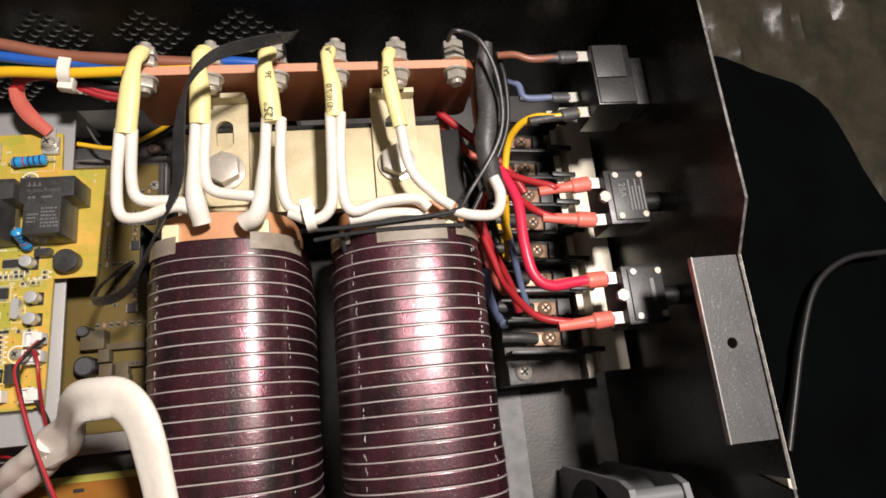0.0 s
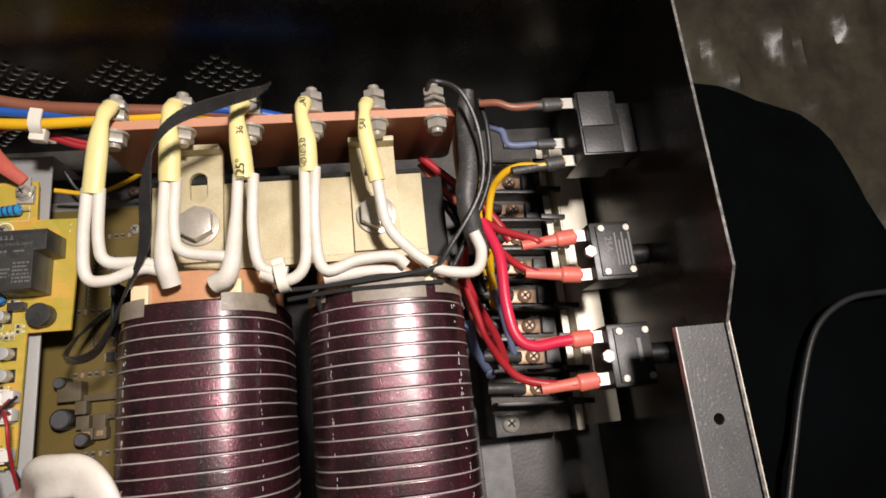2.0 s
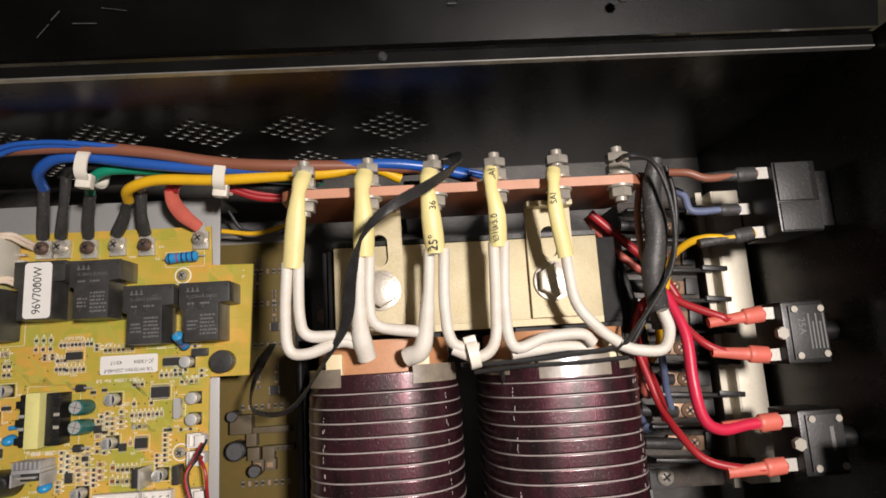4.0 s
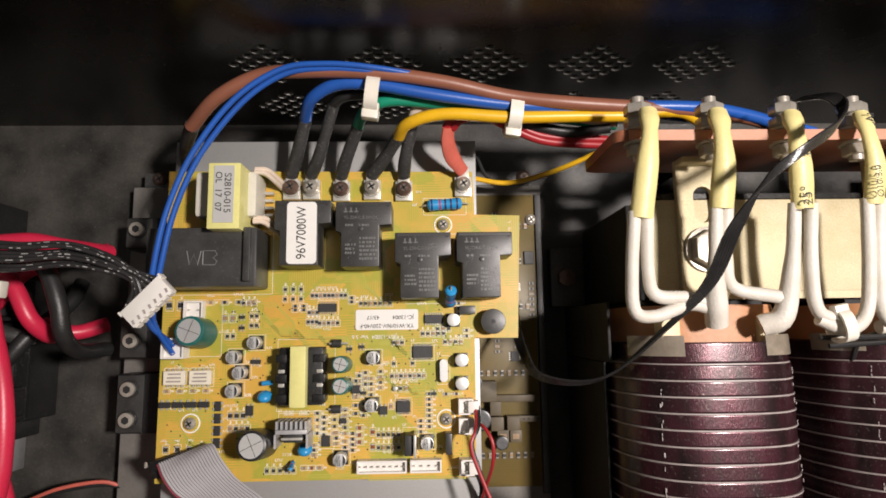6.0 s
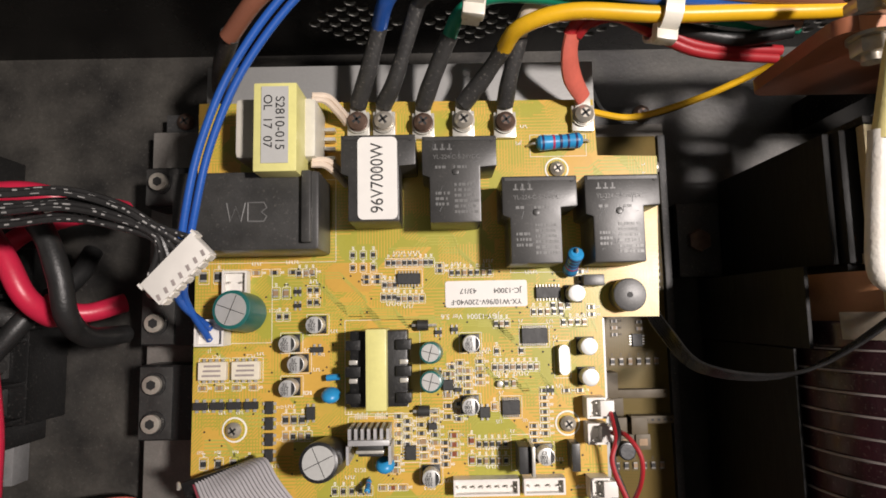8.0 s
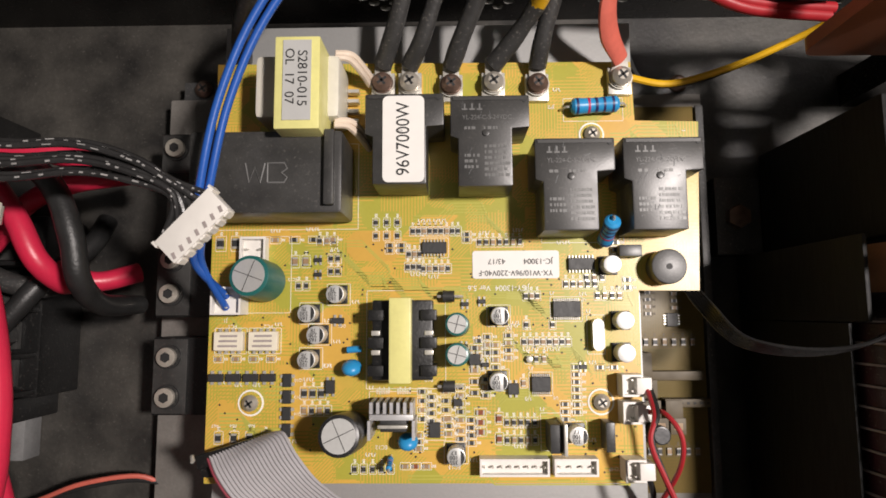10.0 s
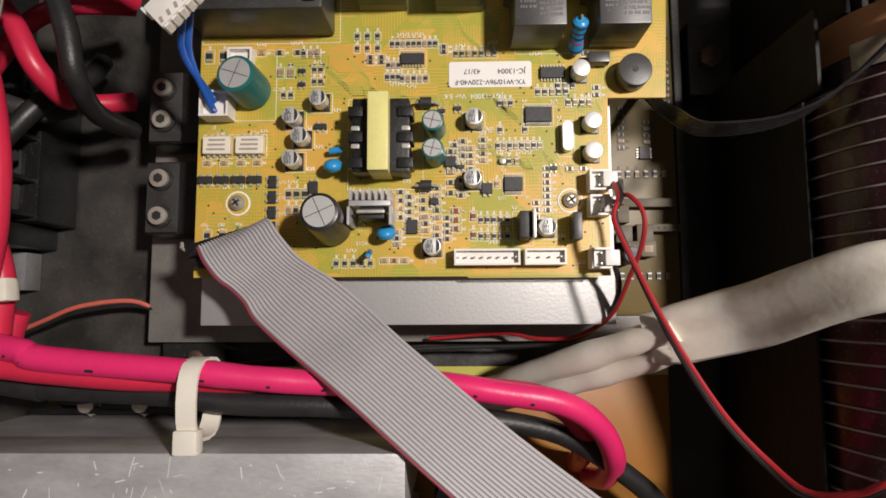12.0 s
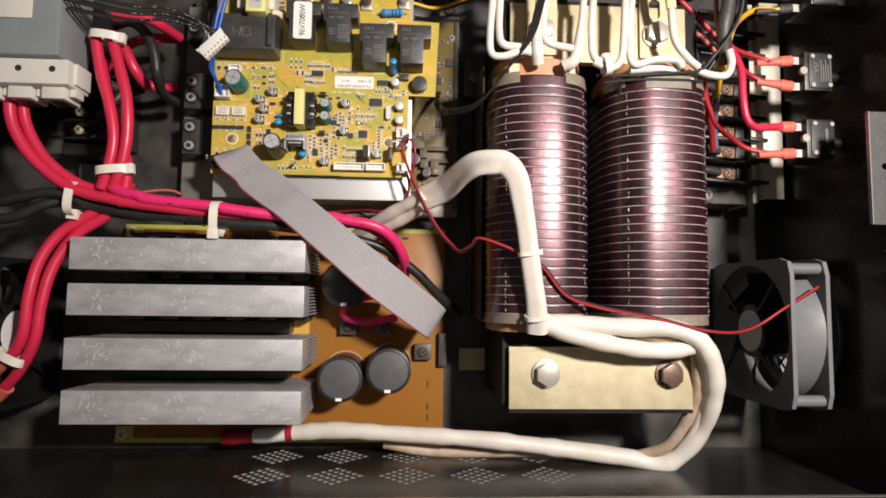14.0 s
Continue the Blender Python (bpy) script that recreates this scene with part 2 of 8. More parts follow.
M["breaker_dark"] = mat("slate grey switchgear cover", (0.20, 0.22, 0.23), 0.45, 0, 0.1, 70, 0.15)
M["rocker"] = mat("worn black switch plastic", (0.022, 0.022, 0.022), 0.45, 0, 0.3, 60, 0.2, dust=0.12)
M["fan_grey"] = mat("grey for lit fan frame and scuffs", (0.16, 0.165, 0.17), 0.5, 0, 0.15, 80, 0.2)
M["sheet"] = mat("crumpled grey plastic sheet", (0.050, 0.043, 0.028), 0.36, 0, 0.4, 26, 0.6, 180, color2=(0.024, 0.021, 0.014))
M["cloth"] = mat("dark blue-black cloth", (0.0011, 0.0016, 0.0020), 0.9, 0, 0.5, 14, 0.4, 300, color2=(0.0028, 0.0040, 0.0046))
M["dust_grey"] = mat("grey for lit floor patch and dusty plate", (0.20, 0.20, 0.20), 0.6, 0, 0.3, 90, 0.3, 900)

for k, v in (("cloth", 0.08), ("sheet", 0.5), ("core", 0.35), ("black_steel", 0.32), ("cover_black", 0.18), ("pcb_orange", 0.15), ("pcb_dull", 0.2)):
    M[k].node_tree.nodes["Principled BSDF"].inputs["Specular IOR Level"].default_value = v
M["enamel"].node_tree.nodes["Principled BSDF"].inputs["Coat Roughness"].default_value = 0.18
M["blue_dusty"] = mat("dusty faded blue sheath", (0.13, 0.16, 0.27), 0.5, 0, 0.2, 80, 0.1)
# tan of the driver board's milky sockets, darkened for the shade there
M["resin_tan"] = mat("tan socket resin darkened for shade", (0.115, 0.088, 0.050), 0.55, 0, 0.2, 150, 0.1)
M["bright_scratch"] = mat("bright bare scratch", (0.90, 0.89, 0.87), 0.3, 0.3, 0.1, 300, 0)
M["stain_tape"] = mat("grey-tan translucent tape", (0.26, 0.22, 0.17), 0.38, 0, 0.25, 160, 0.2, coat=0.3)
# inner skin of the wide sleeve, much darker than its ivory outside
M["sleeve_inside"] = mat("dark brown inner face of a sleeve", (0.20, 0.16, 0.12), 0.6, 0, 0.3, 90, 0.2)
M["print_pale"] = mat("worn pale print", (0.42, 0.41, 0.40), 0.5, 0, 0.4, 300, 0)
M["label_grey"] = mat("silver-grey label film", (0.52, 0.52, 0.50), 0.45, 0.1, 0.06, 150, 0.1)
M["strand_black"] = mat("glossy black strand sheath", (0.030, 0.029, 0.029), 0.27, 0, 0.4, 140, 0.2, 900)
M["white_stained"] = mat("brown-stained ivory sleeve", (0.55, 0.44, 0.33), 0.45, 0, 0.2, 60, 0.25, 400, color2=(0.36, 0.25, 0.17))
M["dusty_black"] = mat("dusty brown-black moulding", (0.030, 0.025, 0.021), 0.5, 0, 0.5, 120, 0.3, 700, color2=(0.075, 0.060, 0.048), dust=0.2)
M["rust_diode"] = mat("brown glass diode", (0.26, 0.08, 0.04), 0.3, 0, 0.2, 200, 0)

# ---- builders ----
ORG = {}


def link(name, bm, material, smooth=True):
    me = bpy.data.meshes.new(name)
    bmesh.ops.recalc_face_normals(bm, faces=bm.faces)
    for f in bm.faces:
        f.smooth = smooth
    bm.to_mesh(me)
    bm.free()
    if smooth:
        me.set_sharp_from_angle(angle=radians(38))
    for m in material if isinstance(material, (list, tuple)) else [material]:
        me.materials.append(M[m])
    return new(name, me)


def thing(name, label, category, at=(0, 0, 0), group="", kind=""):
    ob = new(name)
    ob.empty_display_size = 0.01
    ob.location = at
    ORG[ob] = Vector(at)
    return tagged(ob, label, category, group, kind)


def part(name, bm, material, parent, label="", smooth=True):
    """One mesh, given in world coordinates, under a thing or a part."""
    o = ORG[parent]
    bm.transform(Matrix.Translation(-o))
    ob = link(name, bm, material, smooth)
    ob.parent = parent
    ORG[ob] = o
    return tagged(ob, label)


def solo(name, bm, material, label, category, group="", kind="", smooth=True):
    """A thing of one mesh; its origin goes to the middle of its base."""
    xs = np.array([v.co[:] for v in bm.verts])
    lo, hi = xs.min(0), xs.max(0)
    at = Vector(((lo[0] + hi[0]) / 2, (lo[1] + hi[1]) / 2, lo[2]))
    bm.transform(Matrix.Translation(-at))
    ob = link(name, bm, material, smooth)
    ob.location = at
    ORG[ob] = at
    return tagged(ob, label, category, group, kind)


def box(x0, x1, y0, y1, z0, z1, r=0.0, bm=None, rz=0.0, seg=2):
    bm = bm or bmesh.new()
    c = Vector(((x0 + x1) / 2, (y0 + y1) / 2, (z0 + z1) / 2))
    m = Matrix.Translation(c) @ Matrix.Rotation(radians(rz), 4, "Z") @ Matrix.Diagonal((x1 - x0, y1 - y0, z1 - z0, 1))
    vs = bmesh.ops.create_cube(bm, size=1, matrix=m)["verts"]
    if r:
        es = list({e for v in vs for e in v.link_edges})
        bmesh.ops.bevel(bm, geom=es, offset=r, segments=seg, profile=0.6, affect="EDGES")
    return bm


def cyl(p, r, h, bm=None, seg=24, axis="Z", r2=None, bev=0.0):
    """A cylinder that stands on p and rises along the axis by h."""
    bm = bm or bmesh.new()
    rot = {"Z": Matrix(), "Y": Matrix.Rotation(radians(-90), 4, "X"), "X": Matrix.Rotation(radians(90), 4, "Y")}[axis] if isinstance(axis, str) else Vector(axis).to_track_quat("Z", "Y").to_matrix().to_4x4()
    m = Matrix.Translation(p) @ rot @ Matrix.Translation((0, 0, h / 2))
    vs = bmesh.ops.create_cone(bm, cap_ends=True, segments=seg, radius1=r, radius2=r if r2 is None else r2, depth=h, matrix=m)["verts"]
    if bev:
        fs = {f for v in vs for f in v.link_faces if len(f.verts) > 4}
        bmesh.ops.bevel(bm, geom=list({e for f in fs for e in f.edges}), offset=bev, segments=2, profile=0.6, affect="EDGES")
    return bm


def spline(pts, step=5):
    """Points along a smooth curve through the given ones."""
    p = [Vector(q) for q in pts]
    p = [p[0] * 2 - p[1]] + p + [p[-1] * 2 - p[-2]]
    out = []
    for i in range(1, len(p) - 2):
        for k in range(step):
            t = k / step
            out.append(0.5 * (2 * p[i] + (p[i + 1] - p[i - 1]) * t + (2 * p[i - 1] - 5 * p[i] + 4 * p[i + 1] - p[i + 2]) * t * t + (3 * p[i] - p[i - 1] - 3 * p[i + 1] + p[i + 2]) * t**3))
    return out + [p[-2]]


def tube(pts, r, seg=10, step=5, bm=None, flat=1.0, wob=0.0):
    """A round cable along the points; r may be a list, one radius a point. flat squeezes its height."""
    bm = bm or bmesh.new()
    line = spline(pts, step)
    n = len(line)
    rs = [r] * n if not isinstance(r, (list, tuple)) else list(np.interp(np.linspace(0, len(r) - 1, n), range(len(r)), r))
    prev, side = None, Vector((0, 0, 1))
    for i, c in enumerate(line):
        d = (line[min(i + 1, n - 1)] - line[max(i - 1, 0)]).normalized()
        side = (side - d * side.dot(d))
        side = side.normalized() if side.length > 1e-6 else d.orthogonal().normalized()
        other = d.cross(side)
        w = 1 + wob * noise.noise(c * 90)
        ring = [bm.verts.new(c + (side * math.cos(a) * flat + other * math.sin(a)) * rs[i] * w) for a in (2 * math.pi * k / seg for k in range(seg))]
        if prev:
            for k in range(seg):
                bm.faces.new((prev[k], prev[(k + 1) % seg], ring[(k + 1) % seg], ring[k]))
        else:
            bm.faces.new(ring)
        prev = ring
    bm.faces.new(prev)
    return bm


def ribbon(left, right, n, thick, step=6):
    """One flat cable between two edge lines: n round ridges across, top and underside."""
    a, b = spline(left, step), spline(right, step)
    bm = bmesh.new()
    cols = n * 4
    prev = None
    for i, (p, q) in enumerate(zip(a, b)):
        d = (a[min(i + 1, len(a) - 1)] - a[max(i - 1, 0)]).normalized()
        up = d.cross(q - p).normalized()
        up = up if up.z > 0 or abs(up.z) < .05 else -up
        top = [bm.verts.new(p.lerp(q, k / cols) + up * thick * (0.12 + 0.88 * abs(math.sin(math.pi * k / 4)))) for k in range(cols + 1)]
        low = [bm.verts.new(p.lerp(q, k / cols) - up * thick * (0.12 + 0.88 * abs(math.sin(math.pi * k / 4)))) for k in range(cols, -1, -1)]
        ring = top + low
        if prev:
            m = len(ring)
            for k in range(m):
                bm.faces.new((prev[k], prev[(k + 1) % m], ring[(k + 1) % m], ring[k]))
        prev = ring
    return bm


def text(name, words, size, at, rz, material, parent, label="", sx=1.0):
    cu = bpy.data.curves.new(name, "FONT")
    cu.body, cu.size, cu.align_x, cu.align_y = words, size, "CENTER", "CENTER"
    ob = bpy.data.objects.new(name, cu)
    scene.collection.objects.link(ob)
    bpy.context.view_layer.update()
    me = bpy.data.meshes.new_from_object(ob.evaluated_get(bpy.context.evaluated_depsgraph_get()))
    bpy.data.objects.remove(ob)
    bm = bmesh.new()
    bm.from_mesh(me)
    bpy.data.meshes.remove(me)
    bm.transform(Matrix.Translation(at) @ Matrix.Rotation(radians(rz), 4, "Z") @ Matrix.Diagonal((sx, 1, 1, 1)))
    return part(name, bm, material, parent, label, smooth=False)


def hexhead(p, r, h, axis="Z"):
    bm = cyl(p, r, h, seg=6, axis=axis, bev=r * 0.12)
    return bm


def pan_screw(name, p, r, h, material, parent, label="", cross=True):
    """A domed screw head with a cross recess under a thing or part."""
    bm = cyl(p, r, h * 0.45, seg=20)
    cyl((p[0], p[1], p[2] + h * 0.45), r, h * 0.55, bm, 20, r2=r * 0.55)
    ob = part(name, bm, material, parent, label)
    if cross:
        c = box(p[0] - r * .55, p[0] + r * .55, p[1] - r * .13, p[1] + r * .13, p[2] + h * .9, p[2] + h * 1.03, rz=35)
        box(p[0] - r * .13, p[0] + r * .13, p[1] - r * .55, p[1] + r * .55, p[2] + h * .9, p[2] + h * 1.03, bm=c, rz=35)
        part("cross_recess", c, "ink", ob)
    return ob


def tie(p, d, w, r, label="ivory nylon cable tie round the cables", head=(1, 0, 0)):
    """A cable tie at p round a bundle that runs along d, with its square head; w: band width, r: half sizes (across, up)."""
    d = Vector(d).normalized()
    side = d.cross(Vector((0, 0, 1))).normalized()
    up = side.cross(d)
    bm = bmesh.new()
    prev = None
    seg = 20
    first = None
    for k in range(seg):
        a = 2 * math.pi * k / seg
        o = side * math.copysign(abs(math.cos(a)) ** .7, math.cos(a)) * r[0] + up * math.copysign(abs(math.sin(a)) ** .7, math.sin(a)) * r[1]
        q = Vector(p) + o
        nrm = o.normalized() * 0.0012
        ring = [bm.verts.new(q + s * d * w / 2 + t * nrm) for s, t in ((-1, 0), (1, 0), (1, 1), (-1, 1))]
        if prev:
            for j in range(4):
                bm.faces.new((prev[j], prev[(j + 1) % 4], ring[(j + 1) % 4], ring[j]))
        else:
            first = ring
        prev = ring
    for j in range(4):
        bm.faces.new((prev[j], prev[(j + 1) % 4], first[(j + 1) % 4], first[j]))
    t = thing("cable_tie", label, "cable tie", p)
    part("band", bm, "nylon", t)
    hp = Vector(p) + side * head[0] * r[0] + up * head[1] * r[1] + up * 0.001
    hb = box(-w * .62, w * .62, -w * .62, w * .62, -w * .45, w * .45, w * 0.15)
    hb.transform(Matrix.Translation(hp) @ Matrix(((side.x, d.x, up.x, 0), (side.y, d.y, up.y, 0), (side.z, d.z, up.z, 0), (0, 0, 0, 1))))
    part("tie_head", hb, "nylon", t)
    return t


# ---- the case ----
X0, X1, Y0, Y1, RIM = -0.235, 0.492, -0.272, 0.182, 0.18


def vented(us, vs, h, umin, umax, vmin, vmax, thick):
    """A sheet in (u, v) with diamond fields of round holes centred on each of us x vs; h: half diagonal of a field."""
    bm = bmesh.new()
    rims = []
    ub = sorted({umin, umax, *(u + s * h for u in us for s in (-1, 1))})
    vb = sorted({vmin, vmax, *(v + s * h for v in vs for s in (-1, 1))})

    def face(*q):
        bm.faces.new([bm.verts.new((a, b, 0)) for a, b in q])

    def field(cu, cv):
        for i in range(5):
            for j in range(5):
                x, y = cu + (i + j - 4) * h / 5, cv + (i - j) * h / 5
                corner = [(x + h / 5 * math.cos(a), y + h / 5 * math.sin(a)) for a in (k * math.pi / 2 for k in range(4))]
                ring = [(x + 0.0027 * math.cos(k * math.pi / 4), y + 0.0027 * math.sin(k * math.pi / 4)) for k in range(8)]
                rims.append(ring)
                for k in range(4):
                    face(corner[k], corner[(k + 1) % 4], ring[(2 * k + 2) % 8], ring[2 * k + 1], ring[2 * k])
        tips = [(cu + h, cv), (cu, cv + h), (cu - h, cv), (cu, cv - h)]
        for k, (sx, sy) in enumerate(((1, 1), (-1, 1), (-1, -1), (1, -1))):
            face(tips[k], (cu + sx * h, cv + sy * h), tips[(k + 1) % 4])

    for a, b in zip(ub, ub[1:]):
        for c, d in zip(vb, vb[1:]):
            mu, mv = (a + b) / 2, (c + d) / 2
            if any(abs(mu - u) < 1e-4 for u in us) and any(abs(mv - v) < 1e-4 for v in vs):
                field(mu, mv)
            else:
                face((a, c), (b, c), (b, d), (a, d))
    back = [[(v.co.x, v.co.y, -thick) for v in reversed(f.verts)] for f in bm.faces]
    for q in back:
        bm.faces.new([bm.verts.new(v) for v in q])
    # hole walls take a bright colour for the light their edges catch
    for q in rims:
        for k in range(8):
            (ax, ay), (bx, by) = q[k], q[(k + 1) % 8]
            bm.faces.new([bm.verts.new(v) for v in ((ax, ay, 0), (bx, by, 0), (bx, by, -thick), (ax, ay, -thick))]).material_index = 1
    return bm


def structure(name, bm, material, label):
    return solo(name, bm, material, label, name.split("_")[0], kind="structure", smooth=False)


structure("floor", box(X0, X1, Y0, Y1, -0.0015, 0), "floor_steel", "dusty black painted sheet steel case floor")
bm = vented([0.0455 + 0.0548 * k for k in range(5)], [0.034, 0.091], 0.0245, X0, X1, 0, RIM, 0.0015)
bm.transform(Matrix.Translation((0, Y1, 0)) @ Matrix.Rotation(radians(90), 4, "X"))
structure("wall_north", bm, ["black_steel", "bare_edge"], "black painted case wall with diamond fields of vent holes")
bm = vented([0.0410 + 0.0562 * k for k in range(5)], [0.030, 0.087], 0.0245, X0, X1, 0, RIM, 0.0015)
bm.transform(Matrix.Translation((0, Y0 - 0.0015, 0)) @ Matrix.Rotation(radians(90), 4, "X"))
structure("wall_south", bm, ["black_steel", "bare_edge"], "black painted case wall with diamond fields of vent holes")
structure("wall_west", box(X0 - 0.0015, X0, Y0, Y1, -0.0015, RIM), "black_steel", "black painted plain case wall")
bm = box(X1, X1 + 0.0015, 0.022, Y1, -0.0015, RIM + 0.012)
box(X1, X1 + 0.0015, -0.095, 0.022, -0.0015, RIM - 0.002, bm=bm)
box(X1, X1 + 0.0015, Y0, -0.221, -0.0015, RIM - 0.002, bm=bm)
q = [[bm.verts.new((X1 + dx, b, c)) for b, c in ((0.0, RIM - .0021), (0.022, RIM - .0021), (0.022, RIM + .012))] for dx in (0, .0015)]
bm.faces.new(q[0]), bm.faces.new(q[1]), bm.faces.new((q[0][0], q[0][2], q[1][2], q[1][0]))
hole = []
for dx in (0, 0.0015):
    n, (u0, u1, v0, v1), (cu, cv) = 48, (-0.221, -0.095, -0.0015, RIM - 0.002), (-0.158, 0.060)
    outer, inner = [], []
    for k in range(n):
        a = 2 * math.pi * (k + .5) / n
        c, q = math.cos(a), math.sin(a)
        f = min(((u1 if c > 0 else u0) - cu) / c, ((v1 if q > 0 else v0) - cv) / q)
        outer.append(bm.verts.new((X1 + dx, cu + c * f, cv + q * f)))
        inner.append(bm.verts.new((X1 + dx, cu + c * .055, cv + q * .055)))
    hole.append((outer, inner))
for k in range(48):
    j = (k + 1) % 48
    for o, i in hole:
        bm.faces.new((o[k], o[j], i[j], i[k]))
    bm.faces.new((hole[0][1][k], hole[0][1][j], hole[1][1][j], hole[1][1][k]))
structure("wall_east", bm, "black_steel", "black painted case wall with a stepped rim")
bm = box(X1 + 0.0001, X1 + 0.0014, 0.022, Y1, RIM + 0.012, RIM + 0.0122)
box(X1 + 0.0001, X1 + 0.0014, -0.13, 0.0, RIM - 0.002, RIM - 0.0018, bm=bm)
q = [bm.verts.new((X1 + a, b, c)) for a, b, c in ((.0001, 0.0, RIM - .0018), (.0014, 0.0, RIM - .0018), (.0014, 0.022, RIM + .0122), (.0001, 0.022, RIM + .0122))]
bm.faces.new(q)
structure("trim_rim", bm, "worn_edge", "worn bare steel edge of the case rim")
structure("trim_lip_north", box(X0, X1 - 0.001, Y1 - 0.007, Y1 - 0.0016, RIM - 0.0012, RIM), "cover_black", "folded black lip along the case wall")
structure("trim_lip_edge", box(X0, X1 - 0.001, Y1 - 0.0076, Y1 - 0.0070, RIM - 0.003, RIM + 0.0004), "bare_edge", "worn edge of the folded lip")
structure("trim_lip_south", box(X0, X1 - 0.001, Y0 + 0.0002, Y0 + 0.012, RIM - 0.0012, RIM), "cover_black", "folded black lip along the case wall")
structure("trim_lip_edge_south", box(X0, X1 - 0.001, Y0 + 0.012, Y0 + 0.0126, RIM - 0.003, RIM + 0.0004), "bare_edge", "worn edge of the folded lip")
# the cover sheet that lies folded back behind the case
bm = bmesh.new()
q = [bm.verts.new(v) for v in ((X0 - .05, Y1 + .002, RIM + .001), (X1 + .002, Y1 + .002, RIM + .001), (X1 + .002, Y1 + .22, RIM + .05), (X0 - .05, Y1 + .22, RIM + .05))]
bm.faces.new(q)
bmesh.ops.solidify(bm, geom=list(bm.faces), thickness=0.0015)
cover = solo("case_cover", bm, "cover_black", "scratched black sheet steel cover folded back behind the case", "cover", smooth=False)


bm = bmesh.new()
rs = random.Random(11)
for _ in range(46):
    x, y = rs.uniform(0.0, 0.46), rs.uniform(0.008, 0.10)
    ang, ln, w = rs.choice((0.0, 0.1, 0.9, -0.1)) + rs.uniform(-.15, .15), rs.uniform(.001, .012), rs.uniform(.0001, .0003)
    ux, uy = math.cos(ang), math.sin(ang)
    bm.faces.new([bm.verts.new((x + ux * a * ln - uy * s * w, Y1 + y + uy * a * ln + ux * s * w, RIM + 0.0028 + (y + uy * a * ln) * .2225)) for a, s in ((0, -1), (1, -1), (1, 1), (0, 1))])
o = part("scratch_mark", bm, "lit_steel", cover, "pale scratches in the black paint", smooth=False)
tagged(o, kind="stuff")


def lip_screw(x, y, z):
    s = thing("case_screw", "small dull screw in the case lip", "screw", (x, y, z), "case screws")
    pan_screw("screw_head", (x, y, z), 0.0023, 0.0016, "rocker", s)


for x in (0.0585, 0.265):
    lip_screw(x, Y1 - 0.0035, RIM)
for x in (0.05, 0.26):
    lip_screw(x, Y0 + 0.006, RIM)
lip_screw(0.3709, 0.1946, 0.1935)

# tab with a screw hole on the east rim
tab = bmesh.new()
cx, cy, rr = 0.4795, -0.0385, 0.0024
outer = [(0.4690, -0.079), (0.4905, -0.079), (0.4905, 0.0), (0.4690, 0.0)]
ring = [tab.verts.new((cx + rr * math.cos(a), cy + rr * math.sin(a), RIM - .001)) for a in (math.pi * (k / 8 + 1.25) for k in range(16))]
oc = [tab.verts.new((*q, RIM - .001)) for q in outer]
for k in range(4):
    tab.faces.new([oc[k], oc[(k + 1) % 4]] + [ring[(4 * k + 4 - i) % 16] for i in range(5)])
bmesh.ops.recalc_face_normals(tab, faces=tab.faces)
bmesh.ops.solidify(tab, geom=list(tab.faces), thickness=0.0013)
# grey instead of case black puts the lamplight into the tab's colour
solo("rim_tab", tab, "lit_steel", "worn steel tab with one screw hole on the case rim, greyed as lit", "bracket", kind="structure", smooth=False)
structure("trim_tab_edge", box(0.4683, 0.4689, -0.079, 0.0, RIM - .003, RIM), "bare_edge", "bright cut edge of the steel tab")
solo("inner_strip", box(0.4935, 0.4965, -0.10, 0.02, 0.1, RIM - 0.006), "rail", "beige plated strip along the outside of the case wall", "strip", smooth=False)
# thin grey sheet paints the lamplit strip of floor beside the coil
solo("lit_floor_patch", box(0.4085, 0.428, -0.14, -0.046, 0.0003, 0.0012), "dust_grey", "grey patch on the case floor, coloured as lit floor", "plate", smooth=False)

# ---- ground: crumpled plastic sheet, dark cloth, cable ----
bm = bmesh.new()
g = sorted([*np.linspace(-2.5, -0.4, 8), *np.linspace(-0.3, 0.45, 6), *np.linspace(0.5, 0.95, 70), *np.linspace(1.0, 3, 8)])
h = sorted([*np.linspace(-2.5, -0.4, 8), *np.linspace(-0.35, 0.5, 90), *np.linspace(0.55, 3, 8)])
grid = [[bm.verts.new((x, y, -0.012 + (0.016 * noise.noise((x * 16 + y * 9, y * 14 - x * 5, 1)) + 0.009 * abs(noise.noise((x * 45, y * 28, 5))) + .004 * noise.noise((x * 110, y * 90, 2)) - 0.004 if 0.5 < x < 1 else -0.012))) for y in h] for x in g]
for a, b in zip(grid, grid[1:]):
    for i in range(len(h) - 1):
        bm.faces.new((a[i], a[i + 1], b[i + 1], b[i]))
tagged(solo("ground", bm, "sheet", "crumpled translucent grey plastic sheet under the case", "ground", kind="structure"), "crumpled translucent grey plastic sheet under the case")
bm = bmesh.new()
rows = []
for i in range(41):
    u = i / 40
    row = []
    for j in range(41):
        v = j / 40
        x = 0.497 + u * 0.252
        top = 0.216 + 0.003 * math.sin(u * 14) - 0.30 * max(0, x - 0.60) - 40 * max(0, x - 0.70) ** 2
        y = -0.45 + v * (top + 0.45)
        row.append(bm.verts.new((x, y, 0.016 + 0.010 * noise.noise((x * 12, y * 12, 3)) + 0.003 * noise.noise((x * 50, y * 40, 7)) - 0.012 * max(0, v - 0.9) * 10)))
    rows.append(row)
for a, b in zip(rows, rows[1:]):
    for i in range(40):
        bm.faces.new((a[i], a[i + 1], b[i + 1], b[i]))
